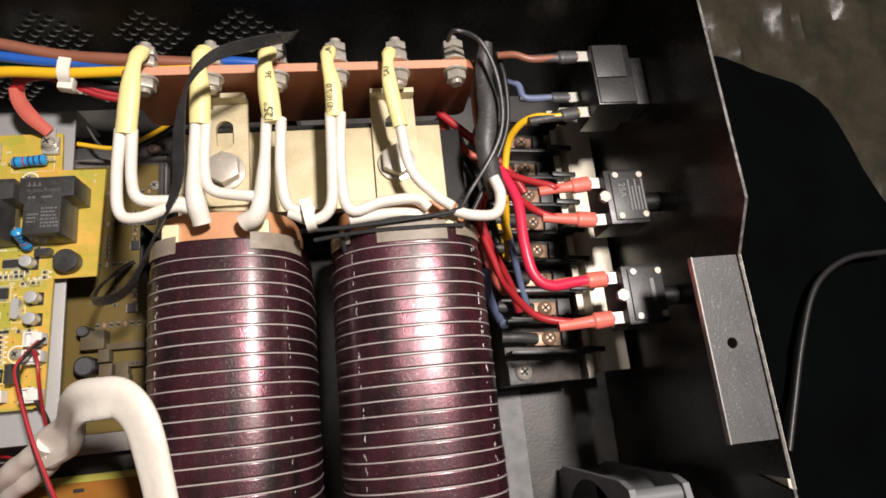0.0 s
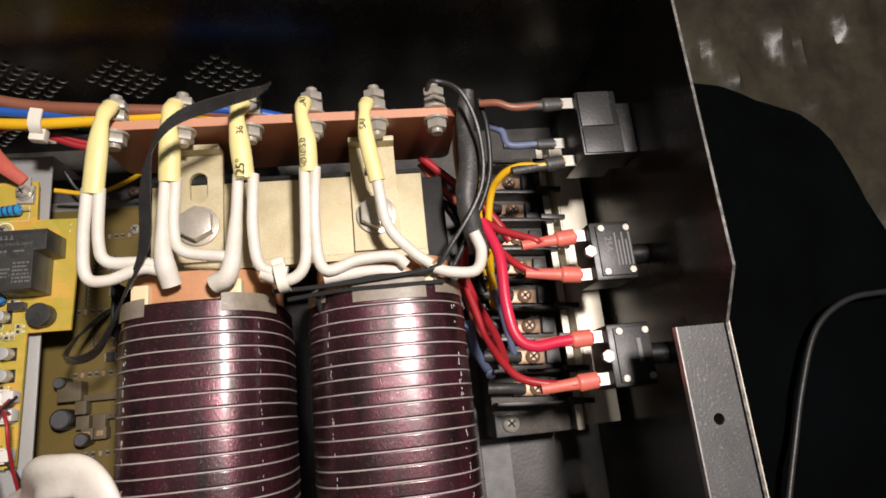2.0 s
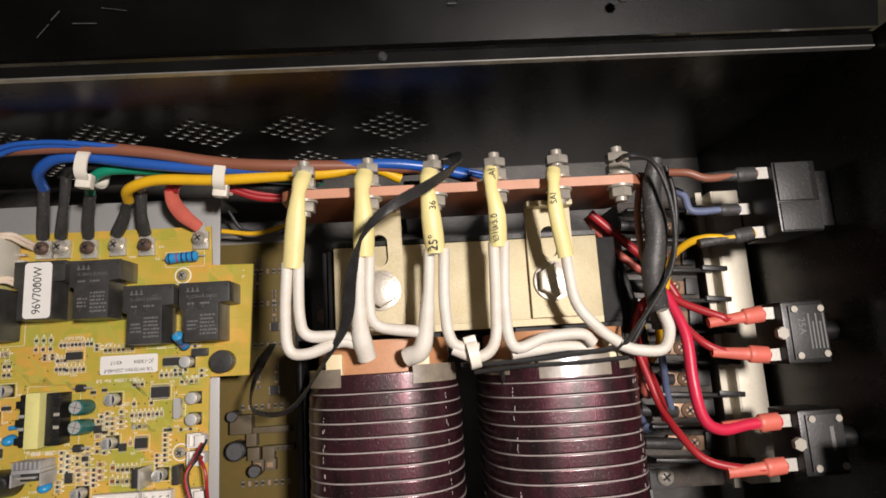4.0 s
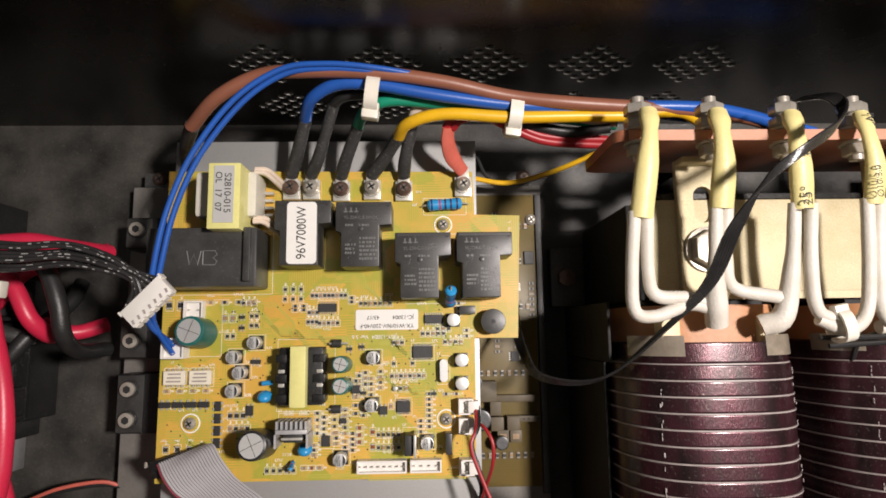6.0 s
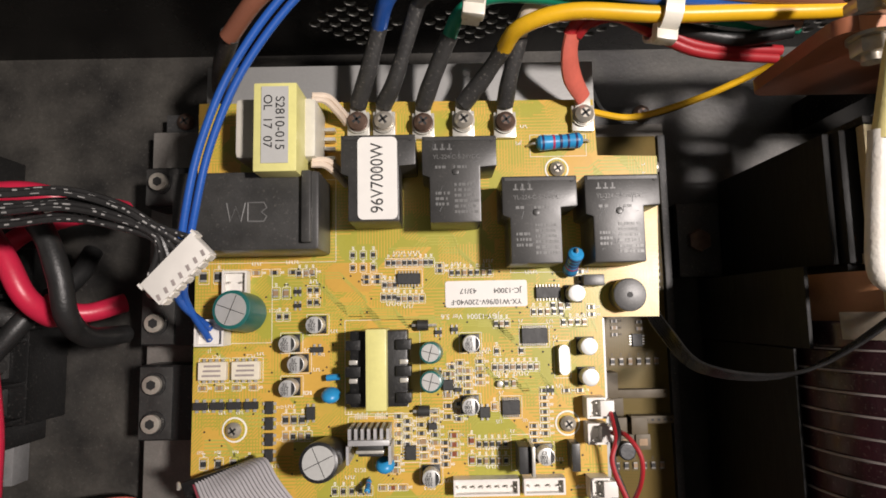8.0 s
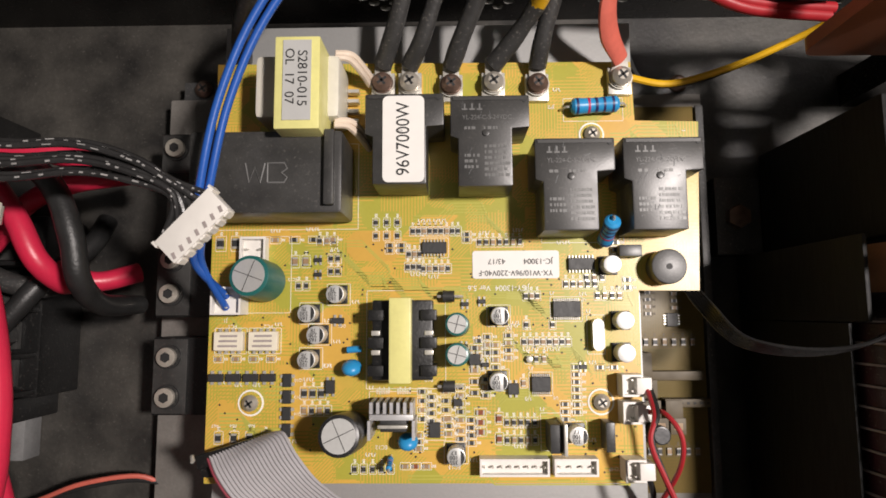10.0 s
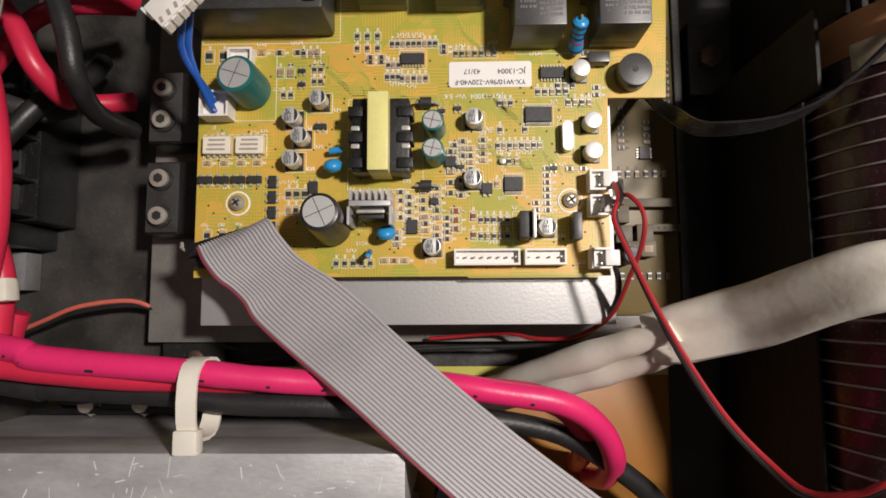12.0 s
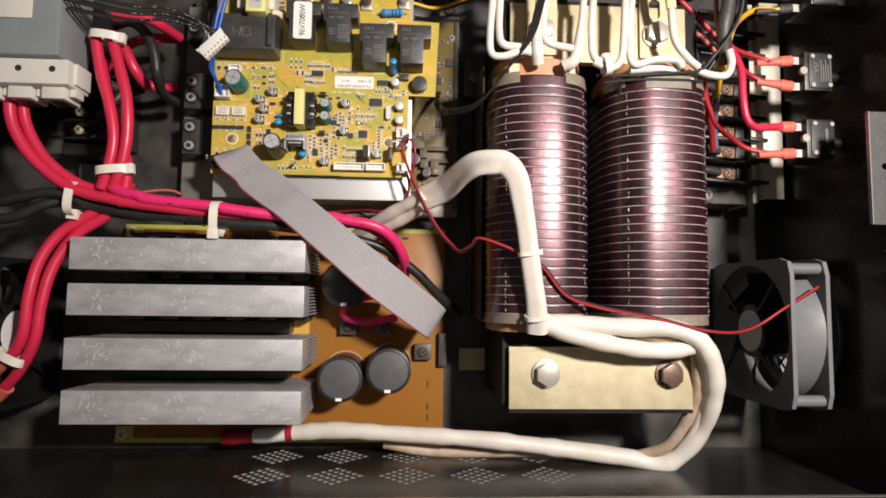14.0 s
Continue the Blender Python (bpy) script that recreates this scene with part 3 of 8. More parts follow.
bmesh.ops.solidify(bm, geom=list(bm.faces), thickness=0.002)
solo("dark_cloth", bm, "cloth", "rumpled blue-black cloth beside the case", "cloth")
solo("cable_on_cloth", tube([(0.7135, 0.0257, 0.0300), (0.6787, 0.0224, 0.0300), (0.6494, 0.0048, 0.0300), (0.6283, -0.0319, 0.0300), (0.6105, -0.0739, 0.0300), (0.5983, -0.1038, 0.0300)], 0.0022), "black_rubber", "thin black cable lying on dark cloth", "cable")

# ---- transformer ----
tr = thing("power_transformer", "large two-coil transformer with purple enamelled flat wire and zinc clamps", "transformer", (0.307, -0.054, 0))


def oval(cx, cz, hx, hz, n=48, e=2.7):
    return [(cx + hx * math.copysign(abs(math.cos(a)) ** (2 / e), math.cos(a)), cz + hz * math.copysign(abs(math.sin(a)) ** (2 / e), math.sin(a))) for a in (2 * math.pi * k / n for k in range(n))]


def band(y0, y1, cx, cz, hx, hz, lip=0.0, n=56, e=2.9, closed=False, slope=0.0):
    """A hollow turn round the coil's axis between y0 and y1, rounded over at both edges."""
    bm = bmesh.new()
    w = y1 - y0
    prof = [(y0, -0.002), (y0, -lip), (y0 + w * .05, 0), (y0 + w * .12, 0), (y1 - w * .12, slope), (y1 - w * .05, slope), (y1, slope - lip), (y1, -0.002)] if lip else [(y0, -0.002), (y0, 0), (y1, 0), (y1, -0.002)]
    rings = []
    for y, d in prof:
        rings.append([bm.verts.new((x, y, z)) for x, z in oval(cx, cz, hx + d, hz + d, n, e)])
    for a, b in zip(rings, rings[1:]):
        for k in range(n):
            bm.faces.new((a[k], a[(k + 1) % n], b[(k + 1) % n], b[k]))
    if closed:
        bm.faces.new(rings[0]), bm.faces.new(rings[-1])
    return bm


for cx, half in ((0.2542, 0.0417), (0.3506, 0.0431)):
    coil = part("coil_former", band(-0.158, 0.056, cx, 0.071, half - .0055, 0.047, 0.0, closed=True, e=3.2), "card", tr, "tan pressboard coil former")
    n, pitch = 25, 0.00696
    edges = [0.0395] + [0.0298 - pitch * k for k in range(n + 1)]
    for k, (ya, yb) in enumerate(zip(edges, edges[1:])):
        hx, hz = half + 0.0004 * noise.noise((k * 3.1, cx * 50, 0)), 0.0553 + 0.0004 * noise.noise((k * 2.3, cx * 30, 5))
        if k == 0:
            hx, hz = hx - 0.0009, hz - 0.0008
        part("winding_turn", band(yb + 0.0006, ya, cx, 0.071, hx, hz, 0.00022, slope=0.00022 * noise.noise((k * 1.7, cx * 90, 2))), "enamel", coil)
        part("film_edge", band(yb - 0.0001, yb + 0.00055, cx, 0.071, hx + 0.0003, hz + 0.0003), "film", coil)
    part("end_wrap", band(-0.1515, -0.1445, cx, 0.071, half - .0004, 0.0549), "stain_tape", coil, "grey-tan translucent end wrap")
    for dx in (-0.023, 0.021) if cx < 0.3 else (-0.016, 0.023):
        part("spacer_block", box(cx + dx - .0042, cx + dx + .0042, 0.0355, 0.0500, 0.104, 0.1200, 0.001), "ivory", coil, "ivory spacer block")
    for u0, u1, ya in ((0.18, 0.40, 0.0335), (0.60, 0.86, 0.0335)) if cx < 0.3 else ((0.12, 0.30, 0.0345), (0.42, 0.62, 0.0320), (0.66, 0.90, 0.0345)):
        pb_ = bmesh.new()
        ring = oval(cx, 0.071, half + .0002, 0.0552, 96, 2.9)
        arc = ring[48 - int(48 * u1):49 - int(48 * u0)]
        for a, b in zip(arc, arc[1:]):
            pb_.faces.new([pb_.verts.new(v) for v in ((a[0], ya, a[1]), (b[0], ya, b[1]), (b[0], 0.0425, b[1] - .0006), (a[0], 0.0425, a[1] - .0006))])
        bmesh.ops.remove_doubles(pb_, verts=pb_.verts, dist=1e-6)
        part("tape_patch", pb_, "stain_tape", coil, "grey-tan translucent tape")
    for u, sd in ((0.30, 1), (0.74, 2)):
        dash = bmesh.new()
        rs2 = random.Random(sd + int(cx * 1000))
        a = math.pi * (1 - u)
        dx, dz = (math.copysign(abs(math.cos(a)) ** (2 / 2.9), math.cos(a)), abs(math.sin(a)) ** (2 / 2.9))
        for k in range(n):
            for _ in range(rs2.choice((0, 1, 2, 2, 3))):
                y1 = 0.0298 - (k + rs2.uniform(.1, .75)) * pitch
                xx = cx + (half + .0004) * dx + rs2.uniform(-.0006, .0006)
                box(xx - .00013, xx + .00013, y1 - rs2.uniform(.0006, .0022), y1, 0.071 + 0.0557 * dz - .0004, 0.071 + 0.0557 * dz + .0001, bm=dash)
        tagged(part("crease_mark", dash, "film", coil, "pale worn crease marks", smooth=False), kind="stuff")
for y0, y1, nm in ((0.058, 0.108, "yoke"), (-0.216, -0.166, "yoke")):
    yk = part(nm, box(0.226, 0.388, y0 + .001, y1 - .001, 0.012, 0.098, 0.001), "core", tr, "black lacquered lamination stack")
for dx in (0.2565, 0.358):
    part("core_leg", box(dx - .03, dx + .03, -0.168, 0.060, 0.03, 0.096), "core", tr)
for y0, y1 in ((0.0625, 0.1070), (-0.2175, -0.1735)):
    pl = part("clamp_plate", box(0.2305, 0.3755, y0, y1, 0.1005, 0.1045, 0.0004), "zinc", tr, "yellow zinc plated clamp angle")
    s = 1 if y0 > 0 else -1
    part("clamp_flange", box(0.2305, 0.3755, *(sorted((y0 if s > 0 else y1, (y0 if s > 0 else y1) - s * .0035))), 0.088, 0.1043), "zinc", pl)
    part("clamp_foot", box(0.2305, 0.3755, *(sorted((y1 + .0005 if s > 0 else y0 - .0005, (y1 if s > 0 else y0) + s * .003))), 0.0, 0.1043), "black_steel", pl)


def strap(x, y0, y1, w):
    """Slotted zinc lug strap on the clamp plate, with its hex bolt and washer."""
    bm = bmesh.new()
    z = 0.1048
    n = 16
    sx, sy = x, 0.104
    ring = []
    for k in range(n):
        a = 2 * math.pi * k / n - math.pi * .75
        ring.append(bm.verts.new((sx + 0.0048 * math.cos(a), sy + 0.0048 * math.sin(a) + (0.004 if math.sin(a) > 0 else -0.004), z)))
    oc = [bm.verts.new((x + a * w, b, z)) for a, b in ((-1, y0 + .03), (1, y0 + .03), (1, y1), (-1, y1))]
    for k in range(4):
        bm.faces.new([oc[k], oc[(k + 1) % 4]] + [ring[(4 * k + 4 - i) % n] for i in range(5)])
    q = [bm.verts.new((x - w, y0, z)), bm.verts.new((x + w, y0, z))]
    bm.faces.new((q[0], q[1], oc[1], oc[0]))
    bmesh.ops.recalc_face_normals(bm, faces=bm.faces)
    bmesh.ops.solidify(bm, geom=list(bm.faces), thickness=-0.003)
    lo = min(v.co.z for v in bm.verts)
    bm.transform(Matrix.Translation((0, 0, 0.1048 - lo)))
    o = part("strap", bm, "zinc", tr, "slotted zinc strap", smooth=False)
    part("washer", cyl((x, 0.0822, 0.1079), 0.0108, 0.0018, seg=32, bev=.0003), "steel", o)
    part("bolt_head", hexhead((x, 0.0822, 0.1097), 0.0094, 0.0062), "steel", o)
    part("strap_riser", box(x - w, x + w, y1 - .003, y1, 0.1080, 0.116, .0005), "zinc", o)


strap(0.2555, 0.063, 0.1255, 0.0125)
strap(0.3487, 0.063, 0.1255, 0.0125)
# second bolt is given dark steel for the lead's shadow over it
for x, m in ((0.2590, "steel"), (0.3565, "dark_screw")):
    wz = part("washer", cyl((x, -0.1905, 0.1046), 0.0112, 0.0018, seg=32, bev=.0003), m, tr)
    part("bolt_head", hexhead((x, -0.1905, 0.1064), 0.0092, 0.0066), m, wz)
for x in (0.212, 0.399):
    part("mounting_foot", box(x - .012, x + .012, -0.200, -0.180, 0.0005, 0.004), "zinc", tr)

part("foot_plate", box(0.2015, 0.2225, 0.0600, 0.0965, 0.008, 0.0110, .0006), "lit_steel", tr, "worn steel mounting foot")
part("foot_riser", box(0.2015, 0.2225, 0.0600, 0.0965, 0.001, 0.0078), "black_steel", tr)
part("foot_bolt", hexhead((0.2108, 0.0776, 0.0112), .0058, .0045), "dark_screw", tr)
part("coil_wrap", box(0.2092, 0.2108, 0.0300, 0.0585, 0.012, 0.0985, 0.0006), "core", tr, "black insulating wrap")
# added sheet blackens the lower west side of the first coil
part("coil_wrap", box(0.2096, 0.2110, -0.1500, 0.0296, 0.012, 0.0880, 0.0006), "core", tr, "black sheet added to darken the coil side")
part("coil_wrap", box(0.2226, 0.2255, 0.0590, 0.1068, 0.0112, 0.094, 0.0008), "core", tr, "black insulating wrap")
# ---- phenolic terminal bar with studs ----
tb = thing("terminal_bar", "brown phenolic terminal bar with six studs behind the transformer", "terminal bar", (0.305, 0.131, 0.0))
bm = box(0.2075, 0.3965, 0.1285, 0.1335, 0.0745, 0.1300, 0.0)
cs = [e for e in bm.edges if abs((e.verts[0].co - e.verts[1].co).y) > 0.004]
bmesh.ops.bevel(bm, geom=cs, offset=0.006, segments=4, profile=0.5, affect="EDGES")
bar = part("bar", bm, "phenolic", tb)
part("bar_edge", box(0.2135, 0.3905, 0.1286, 0.1334, 0.1300, 0.1303), "phenolic_edge", tb, "pale cut edge of the laminate")
part("bar_post", box(0.27, 0.29, 0.1345, 0.15, 0.0, 0.082), "black_steel", tb)
for x in (0.2194, 0.2525, 0.2867, 0.3188, 0.3520, 0.3844):
    st = part("stud", cyl((x, 0.120, 0.1262), 0.0031, 0.0295, seg=14, axis="Y"), "steel", tb)
    part("bolt_head", hexhead((x, 0.1222, 0.1262), 0.0058, 0.0050, axis="Y"), "steel", st)
    part("washer", cyl((x, 0.1272, 0.1262), 0.0068, 0.0012, seg=24, axis="Y"), "steel", st)
    part("washer", cyl((x, 0.1336, 0.1262), 0.0070, 0.0012, seg=24, axis="Y"), "steel", st)
    part("nut", hexhead((x, 0.1352, 0.1262), 0.0064, 0.0050, axis="Y"), "steel", st)
    part("nut", hexhead((x, 0.1416, 0.1262), 0.0062, 0.0046, axis="Y"), "steel", st)


def lead(sleeve, cores, r, boots=(), label="pair of white glass-sleeved transformer leads in a pale yellow sleeve"):
    t = thing("transformer_lead", label, "cable", sleeve[0], "leads on the terminal bar")
    sl = part("shrink_sleeve", tube(sleeve, [r * .86, r * .95, r * .72, r * .84, r * 1.0, r * 1.04, r * 1.02], 16, 6, flat=.72, wob=.06), "yellow_sleeve", t, "pale yellow shrink sleeve")
    for i, c in enumerate(cores):
        part("core", tube(c, [0.0028, 0.0029, 0.0040, 0.0050, 0.0048] if i in boots else [0.0028, 0.0028, 0.0029, 0.0029], 12, 6, wob=.07), "white_sleeve", t, "white glass sleeve")
    return t, sl


A = lead([(0.2209, 0.1401, 0.1350), (0.2192, 0.1299, 0.1400), (0.2175, 0.1160, 0.1395), (0.2147, 0.0925, 0.1360)], [[(0.2121, 0.0953, 0.1357), (0.2104, 0.0707, 0.1336), (0.2115, 0.0533, 0.1312), (0.2209, 0.0510, 0.1303), (0.2361, 0.0558, 0.1297), (0.2484, 0.0526, 0.1288)], [(0.2175, 0.0952, 0.1357), (0.2173, 0.0691, 0.1336), (0.2211, 0.0596, 0.1318), (0.2362, 0.0585, 0.1303), (0.2499, 0.0544, 0.1288)]], 0.0048)
Bq = lead([(0.2516, 0.1396, 0.1350), (0.2503, 0.1293, 0.1400), (0.2506, 0.1152, 0.1395), (0.2497, 0.0965, 0.1360)], [[(0.2526, 0.0987, 0.1354), (0.2510, 0.0748, 0.1336), (0.2548, 0.0625, 0.1318), (0.2733, 0.0586, 0.1312), (0.2802, 0.0561, 0.1306)], [(0.2476, 0.0979, 0.1357), (0.2462, 0.0722, 0.1339), (0.2464, 0.0587, 0.1318), (0.2485, 0.0471, 0.1265)]], 0.0050, (1,))
Cq = lead([(0.2845, 0.1384, 0.1350), (0.2828, 0.1287, 0.1400), (0.2837, 0.1145, 0.1395), (0.2852, 0.0961, 0.1360)], [[(0.2820, 0.0984, 0.1357), (0.2800, 0.0738, 0.1336), (0.2761, 0.0508, 0.1303), (0.2680, 0.0463, 0.1265)], [(0.2893, 0.0982, 0.1357), (0.2881, 0.0708, 0.1336), (0.2910, 0.0522, 0.1312), (0.3035, 0.0485, 0.1306)]], 0.0050, (0,))
Dq = lead([(0.3158, 0.1384, 0.1350), (0.3145, 0.1280, 0.1400), (0.3165, 0.1137, 0.1395), (0.3165, 0.0980, 0.1360)], [[(0.3142, 0.1003, 0.1357), (0.3133, 0.0700, 0.1336), (0.3116, 0.0509, 0.1312), (0.3032, 0.0444, 0.1306), (0.2910, 0.0489, 0.1303)], [(0.3196, 0.1002, 0.1357), (0.3178, 0.0699, 0.1336), (0.3210, 0.0484, 0.1312), (0.3379, 0.0521, 0.1303), (0.3551, 0.0526, 0.1303), (0.3612, 0.0477, 0.1288)]], 0.0044)
Eq = lead([(0.3480, 0.1364, 0.1350), (0.3461, 0.1274, 0.1400), (0.3462, 0.1130, 0.1395), (0.3499, 0.0909, 0.1360)], [[(0.3497, 0.0938, 0.1357), (0.3534, 0.0687, 0.1327), (0.3645, 0.0545, 0.1309), (0.3736, 0.0473, 0.1300)]], 0.0040, (), "single white transformer lead in a pale yellow sleeve")
text("print_text", "125\u00b0", 0.006, Vector((0.2844, 0.0991, 0.1415)), 90, "ink", Cq[1], "black printed rating")
text("print_text", "\u00d810/5.0", 0.0042, Vector((0.3149, 0.1063, 0.1430)), 90, "ink", Dq[1], "black printed size")
text("print_text", "SAI", 0.0046, Vector((0.3156, 0.1339, 0.1412)), 90, "ink", Dq[1], "black printed letters")
text("print_text", "36", 0.0046, Vector((0.2849, 0.1189, 0.1435)), 90, "ink", Cq[1], "black printed letters")
text("print_text", "SAI", 0.0042, Vector((0.3449, 0.1195, 0.1432)), 90, "ink", Eq[1], "black printed letters")
solo("lead_crossing", tube([(0.3967, 0.0618, 0.1320), (0.3998, 0.0519, 0.1300), (0.3962, 0.0427, 0.1280), (0.3836, 0.0431, 0.1270), (0.3757, 0.0462, 0.1260)], 0.003, wob=.05), "white_sleeve", "white glass-sleeved lead bending under the black sleeve", "cable")
solo("lead_crossing", tube([(0.3204, 0.0449, 0.1260), (0.3407, 0.0469, 0.1260), (0.3547, 0.0463, 0.1240), (0.3627, 0.0431, 0.1220)], 0.003, wob=.05), "white_sleeve", "white glass-sleeved lead lying on the coil end", "cable")
for k, pts in enumerate(([(0.2950, 0.0408, 0.1240), (0.3172, 0.0409, 0.1260), (0.3481, 0.0426, 0.1280), (0.3745, 0.0457, 0.1280), (0.3794, 0.0511, 0.1280)], [(0.3017, 0.0369, 0.1200), (0.3264, 0.0385, 0.1240), (0.3545, 0.0386, 0.1260), (0.3802, 0.0396, 0.1220)], [(0.3169, 0.0299, 0.1120), (0.3179, 0.0404, 0.1200), (0.3376, 0.0442, 0.1260), (0.3720, 0.0444, 0.1270), (0.3850, 0.0566, 0.1320), (0.4024, 0.0838, 0.1370), (0.4038, 0.1113, 0.1420), (0.3958, 0.1330, 0.1470), (0.3818, 0.1367, 0.1520), (0.3790, 0.1375, 0.1420)])):
    solo("thin_black_wire", tube(pts, 0.0012, 8, 6), "black_rubber", "thin black wire wound round the coil end", "wire", "wires at the coil end")
tie((0.3007, 0.0459, 0.1300), (1, .2, 0), 0.005, (0.006, 0.006), head=(-1, .2, 0))

# black flat lead with white-lettered strands, arching over the terminal bar
FC = [(0.2934, 0.1481, 0.1280), (0.2972, 0.1440, 0.1420), (0.2972, 0.1363, 0.1500), (0.2825, 0.1227, 0.1650), (0.2640, 0.1111, 0.1720), (0.2517, 0.1005, 0.1660), (0.2450, 0.0844, 0.1540), (0.2404, 0.0643, 0.1400), (0.2278, 0.0470, 0.1260), (0.2048, 0.0228, 0.1010)] + [(0.1805, 0.0222, 0.0810), (0.1745, 0.0350, 0.0600), (0.1745, 0.0485, 0.0380), (0.1764, 0.0600, 0.0200)]
FA = [(.004, .002, 0)] * 2 + [(.003, .004, 0)] + [(.002, .004, 0.002)] * 3 + [(.004, .001, 0.002)] * 2 + [(.0025, .0015, .003)] + [(.0005, .0015, .005)] + [(.0005, .0022, .005)] + [(.0025, .0015, .004)] + [(.0035, .0, .002)] * 2
fb = thing("flat_black_cable", "flat black six-strand cable arching over the leads", "cable", FC[0])
for k in range(6):
    f = (k / 2.5 - 1) * .60
    part("strand", tube([Vector(p) + Vector(a) * f for p, a in zip(FC, FA)], .00066, 7, 6), "strand_black", fb)

# ---- wire bundle east of the terminal bar ----
solo("bundle_sleeve", tube([(0.4018, 0.1404, 0.1350), (0.3993, 0.1224, 0.1300), (0.3994, 0.1018, 0.1300), (0.3957, 0.0789, 0.1280), (0.4010, 0.0544, 0.1200)], [0.004, 0.0055, 0.0062, 0.0058, 0.0062], 14, 6, wob=.3, flat=.8), "sleeve", "wrinkled black sleeve round a bundle of wires", "sleeve")
for pts, r, m, lab in (
    ([(0.3779, 0.1228, 0.0900), (0.3918, 0.1092, 0.0900), (0.4083, 0.0942, 0.0880), (0.4188, 0.0808, 0.0880), (0.4258, 0.0675, 0.0880)], .0026, "red_wire", "dull red wire from the terminal bar"),
    ([(0.3783, 0.1225, 0.0820), (0.3929, 0.1021, 0.0800), (0.4088, 0.0882, 0.0800), (0.4212, 0.0745, 0.0800)], .0026, "red_sleeve", "dull red wire from the terminal bar"),
    ([(0.3778, 0.1142, 0.0700), (0.3939, 0.0964, 0.0700), (0.4054, 0.0687, 0.0700), (0.4096, 0.0416, 0.0700)], .0024, "black_rubber", "black wire beside the transformer"),
    ([(0.3923, 0.1173, 0.0700), (0.4003, 0.0893, 0.0700), (0.4029, 0.0620, 0.0700), (0.3923, 0.0423, 0.0700)], .0024, "sleeve", "dark wire beside the transformer"),
    ([(0.4150, 0.0727, 0.0900), (0.4016, 0.0681, 0.0950), (0.3951, 0.0527, 0.0950), (0.3995, 0.0367, 0.0900), (0.4138, 0.0151, 0.0700), (0.4199, 0.0003, 0.0600)], .0026, "red_wire", "dull red wire beside the coil"),
    ([(0.4086, 0.1372, 0.1300), (0.4111, 0.1192, 0.1300), (0.4098, 0.0933, 0.1250), (0.3979, 0.0676, 0.1200), (0.3846, 0.0447, 0.1150), (0.3811, 0.0389, 0.1120)], .0014, "black_rubber", "thin black wire along the sleeve"),
    ([(0.3976, 0.1356, 0.1250), (0.3947, 0.1154, 0.1200), (0.3955, 0.0915, 0.1180), (0.4003, 0.0766, 0.1150)], .0018, "brown_wire", "brown wire beside the sleeve"),
    ([(0.4039, 0.0946, 0.1150), (0.4068, 0.0678, 0.1000), (0.4143, 0.0420, 0.0800)], .0022, "yellow_wire", "yellow wire in the bundle"),
    ([(0.4140, 0.0739, 0.1000), (0.4114, 0.0552, 0.0900), (0.4224, 0.0237, 0.0600), (0.4281, 0.0053, 0.0500)], .0022, "blue_dusty", "faded blue wire in the bundle"),
):
    solo("wire", tube(pts, r, 10, 6), m, lab, "wire", "wires beside the transformer")

# ---- rail and barrier terminal strip ----
rail = thing("mounting_rail", "beige plated steel mounting rail on spacers", "rail", (0.473, 0.05, 0))
part("rail_flange", box(0.4618, 0.4650, -0.044, 0.142, 0.0480, 0.0495), "rail", rail)
part("rail_web", box(0.4662, 0.4690, -0.043, 0.141, 0.0400, 0.0415), "rail", rail)
part("rail_flange", box(0.4704, 0.4872, -0.041, 0.141, 0.0540, 0.0555, .0005), "rail", rail)
part("rail_side", box(0.4652, 0.4660, -0.044, 0.142, 0.0005, 0.0494), "rail", rail)
part("rail_side", box(0.4692, 0.4702, -0.041, 0.141, 0.0005, 0.0554), "rail", rail)
strp = thing("terminal_strip", "dark barrier terminal strip with tarnished copper screws", "terminal strip", (0.437, 0.045, 0))
part("strip_base", box(0.4120, 0.4605, -0.044, 0.140, 0.001, 0.040, 0.001), "dusty_black", strp)
for k in range(9):
    y = -0.026 + k * 0.0195
    bw = part("barrier", box(0.4130, 0.4655, y - .0012, y + .0012, 0.0403, 0.0555, 0.0004, rz=-4), "black_plastic", strp)
    part("blade", box(0.4560, 0.4720, y - .0022, y + .0010, 0.0556, 0.0585, 0.0005, rz=-6), "black_plastic", bw)
    if k < 8:
        lug = part("terminal_lug", box(0.426, 0.449, y + .005, y + .014, 0.0403, 0.0445, 0.001, rz=-4), "copper_lug", strp, "tarnished copper lug")
        pan_screw("terminal_screw", (0.441, y + .0095, 0.0447), 0.0046, 0.003, "copper_lug", lug)
        part("wire_boot", tube([(0.409, y + .012, .050), (0.421, y + .011, .050), (0.432, y + .0095, .0475)], .0036, 10, 4), "sleeve", lug)
        part("clamp_plate", box(0.4505, 0.4585, y + .004, y + .015, 0.0403, 0.0435, 0.0006, rz=-4), "rocker", lug)
part("end_foot", box(0.4125, 0.4280, -0.0435, -0.0300, 0.0405, 0.0425, .0005), "lit_steel", strp)
pan_screw("foot_screw", (0.4220, -0.0360, 0.0427), 0.0052, 0.003, "steel", strp)

